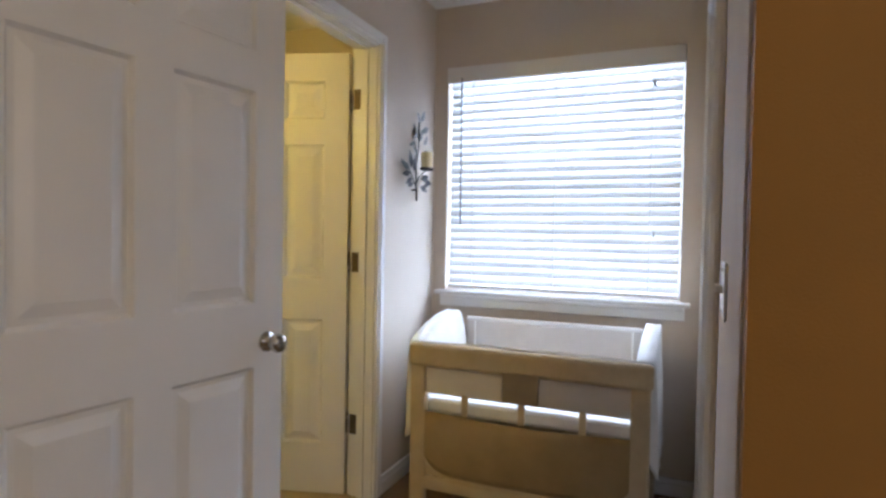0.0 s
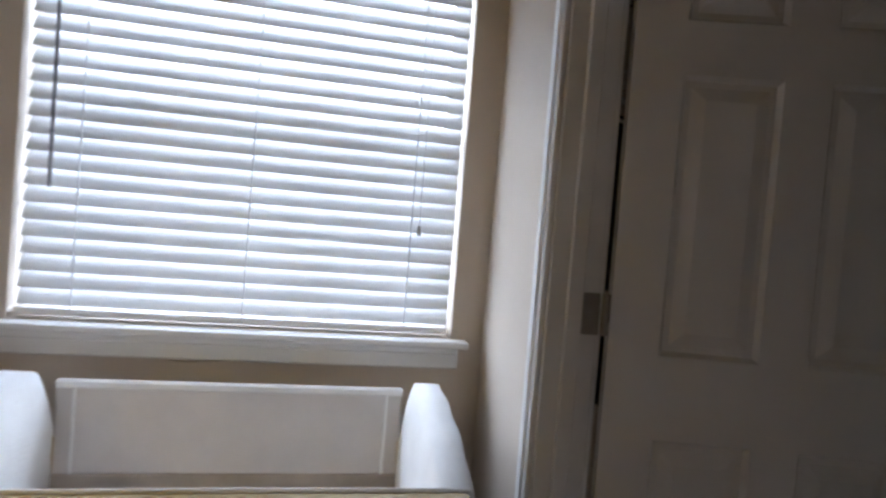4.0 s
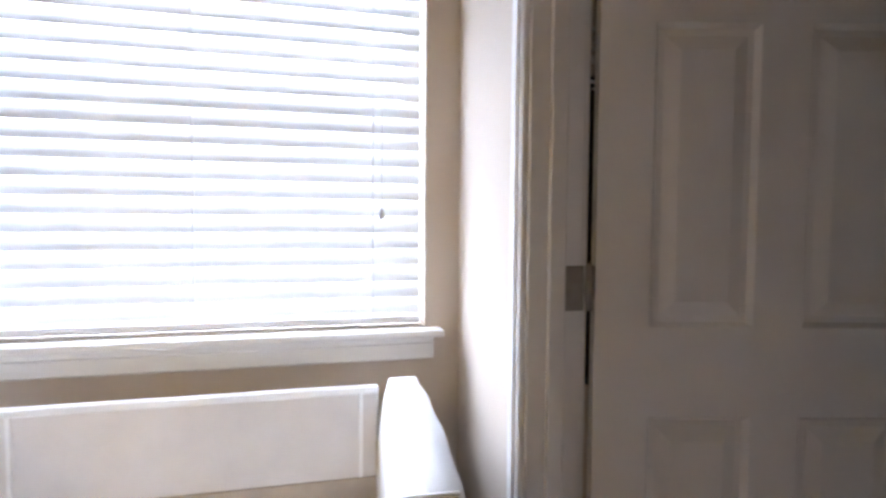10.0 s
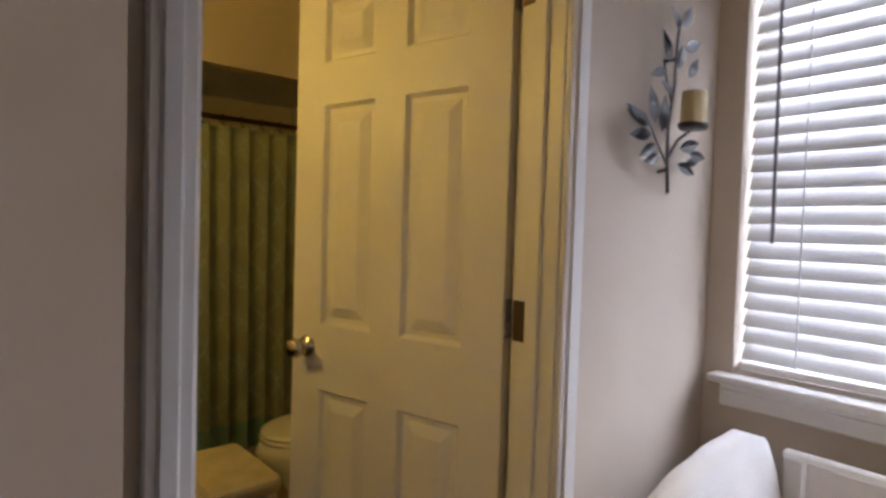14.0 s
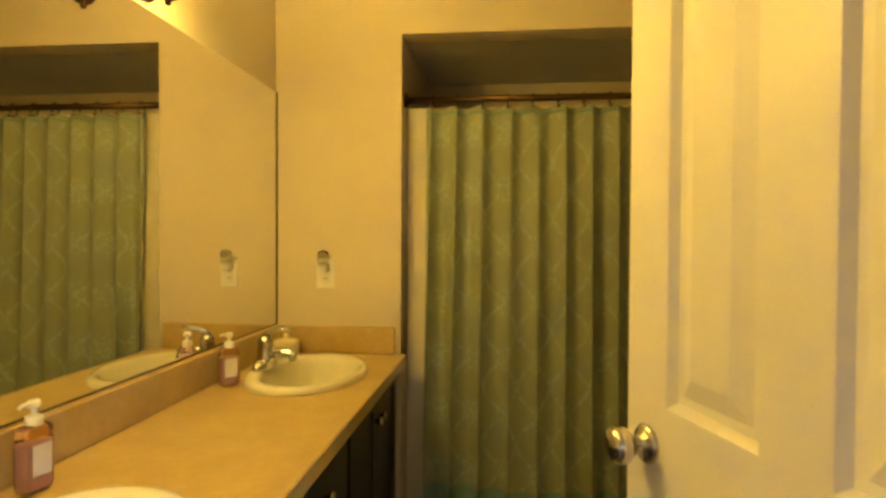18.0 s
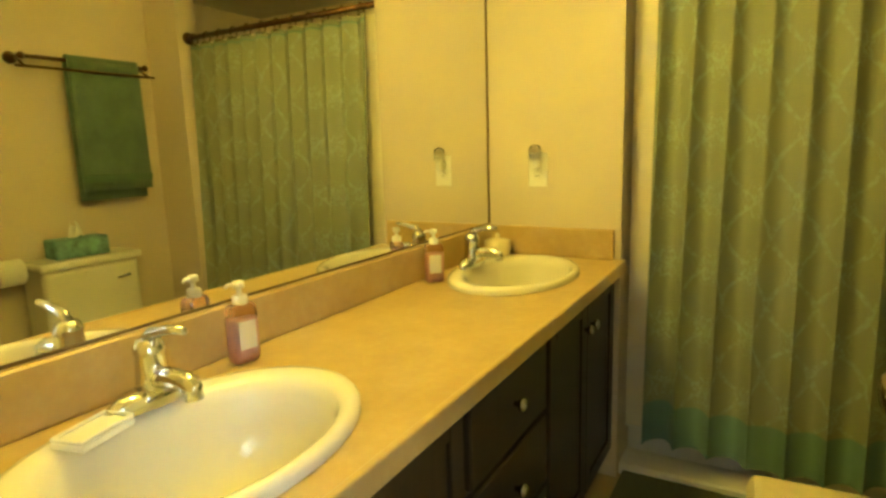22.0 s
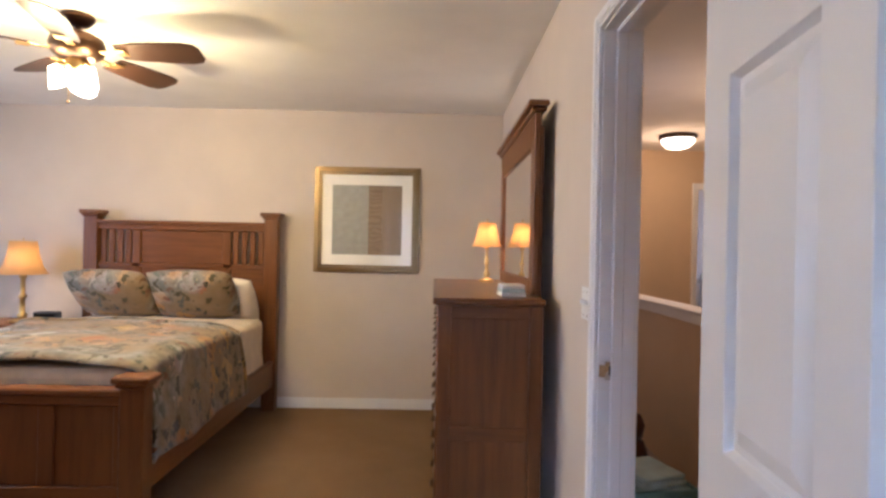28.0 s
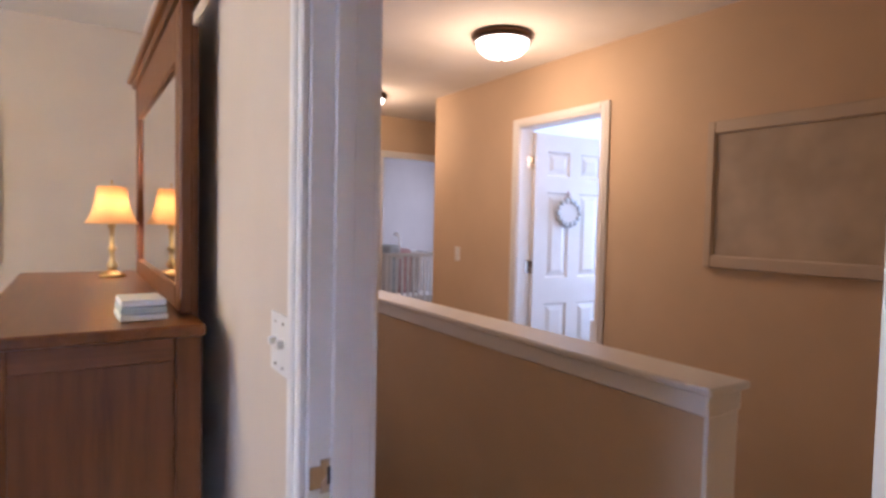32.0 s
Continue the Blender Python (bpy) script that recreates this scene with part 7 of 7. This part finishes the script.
part("rod", tube([(1.60, -1.440, 1.455), (CX - 0.01, -1.440, 1.455)], 0.012, 10), WIRE, r2)
for x in (1.7, 3.9):
    part("bracket", tube([(x, -1.440, 1.455), (x, YN + T, 1.455)], 0.008, 8), WIRE, r2)
# neckties on a hook beside the shirts
nt = empty("necktie_hook", pose(CX, -0.245, 1.62), "grey-green neckties hanging from a wall hook", "neckties")
part("hook", tube([(0, 0, 0), (-0.035, 0, 0.0), (-0.045, 0, 0.02)], 0.005, 8), NICKEL, nt, "small metal hook")
for i, (dy, c) in enumerate(((-0.02, (0.16, 0.19, 0.18)), (0.015, (0.10, 0.12, 0.12)))):
    part("necktie", merge_mesh(grid_surface(lambda u, v: (-0.03 - 0.006 * i, dy + (u - 0.5) * (0.035 + 0.045 * v), -0.40 * v + 0.004), 3, 8), 0.006), cloth("tie_cloth_%s" % "ab"[i], c), nt)
# boxes on the shelf
for x, c, lb in ((2.92, (0.62, 0.56, 0.48), "cream storage box on the wire shelf"), (3.22, (0.06, 0.16, 0.36), "blue and white box on the wire shelf")):
    bx_ = empty("storage_box", pose(x, CN - 0.16, 1.7425), lb, "box")
    part("carton", boxes((-0.11, -0.13, 0, 0.11, 0.13, 0.16), bevel=0.004), paint("box_paint_" + ("cream" if x < 3.0 else "blue"), c, 0.6), bx_)
    part("lid", boxes((-0.114, -0.134, 0.135, 0.114, 0.134, 0.165), bevel=0.004), paint("box_lid_" + ("cream" if x < 3.0 else "blue"), (0.68, 0.66, 0.62), 0.6), bx_)


def shoe(x, y, z, rz, c, label="dark shoe on the white rack"):
    th = empty("shoe", pose(x, y, z, 0, 0, rz), label, "shoe", "shoes in the closet")
    bm = bmesh.new()
    rs = []
    for u, w, h in ((0.0, 0.020, 0.062), (0.02, 0.032, 0.072), (0.08, 0.036, 0.068), (0.13, 0.034, 0.058), (0.18, 0.042, 0.046), (0.23, 0.044, 0.038), (0.26, 0.034, 0.030), (0.275, 0.014, 0.018)):
        rs.append([bm.verts.new((w * math.cos(a), u, 0.012 + h * max(0, math.sin(a)))) for a in (math.pi * k / 8 for k in range(9))])
    for a, b in zip(rs, rs[1:]):
        for k in range(8):
            bm.faces.new((a[k], a[k + 1], b[k + 1], b[k]))
        bm.faces.new((a[8], a[0], b[0], b[8]))
    bm.faces.new(rs[0])
    bm.faces.new(rs[-1])
    part("upper", bm, paint("shoe_leather_%.2f_%.2f" % (x, y), c, 0.45, 0.2), th, smooth=True)
    part("sole", boxes((-0.038, 0.0, 0.0, 0.038, 0.27, 0.014), bevel=0.006), BLACK_IRON, th)


RKX, RKY = 3.84, -0.145    # end and front of the shoe rack
rk = empty("shoe_rack", pose(0, 0, 0), "white two-tier shoe rack filled with dark shoes", "shoe rack")
for z in (0.075, 0.245):
    part("shelf", boxes((2.62, RKY, z, RKX - 0.02, CN - 0.02, z + 0.018), bevel=0.003), TRIM, rk)
    part("lip", boxes((2.62, RKY - 0.006, z - 0.012, RKX - 0.02, RKY + 0.006, z + 0.030), bevel=0.002), TRIM, rk)
for x in (2.60, RKX - 0.02):
    part("side", boxes((x, RKY, 0.004, x + 0.02, CN - 0.02, 0.285), bevel=0.003), TRIM, rk)
for z in (0.094, 0.264):
    for i in range(11):
        c = ((0.012, 0.012, 0.014), (0.035, 0.022, 0.018), (0.10, 0.02, 0.03), (0.022, 0.022, 0.026))[cr.randrange(4)]
        shoe(2.69 + i * 0.107, RKY + 0.015, z, cr.uniform(-8, 8), c)
for i, x in enumerate((3.02, 3.38, 3.68)):
    bg = empty("handbag", pose(x, 0.04, 0.335), "slumped black bag piled on the shoes", "bag", "black bags")
    part("body", boxes((-0.16, -0.10, 0, 0.16, 0.10, 0.24 - 0.03 * i), bevel=0.05, seg=3), paint("black_leather_%s" % "abc"[i], (0.015, 0.015, 0.017), 0.5, 0.2, 60, 0.5), bg)
    part("strap", tube([(-0.10, 0, 0.2 - 0.03 * i), (-0.05, -0.02, 0.32), (0.05, -0.02, 0.32), (0.10, 0, 0.2 - 0.03 * i)], 0.010, 8), BLACK_IRON, bg)
gb = empty("shoe_box", pose(3.96, -0.10, 0.004, 0, 0, 6), "black and lime green shoe box on the closet floor", "box")
part("carton", boxes((-0.075, -0.15, 0, 0.075, 0.15, 0.11), bevel=0.003), paint("dark_box", (0.03, 0.03, 0.02), 0.5), gb)
part("lid", boxes((-0.079, -0.154, 0.085, 0.079, 0.154, 0.115), bevel=0.003), paint("lime_box", (0.20, 0.22, 0.03), 0.5), gb)
part("label", boxes((-0.05, -0.1525, 0.015, 0.05, -0.1495, 0.075)), paint("lime_label", (0.26, 0.28, 0.05), 0.5), gb, "lime green label")
vt = empty("floor_vent", pose(4.72, -0.60, 0.004), "brown metal floor vent by the baseboard", "floor vent")
part("frame", boxes((-0.06, -0.155, 0, 0.06, -0.145, 0.008), (-0.06, 0.145, 0, 0.06, 0.155, 0.008), (-0.06, -0.145, 0, -0.05, 0.145, 0.008), (0.05, -0.145, 0, 0.06, 0.145, 0.008), bevel=0.001), BRONZE, vt)
for i in range(14):
    y = -0.135 + i * 0.0208
    part("louvre", boxes((-0.05, y - 0.004, 0.001, 0.05, y + 0.004, 0.006)), BRONZE, vt)
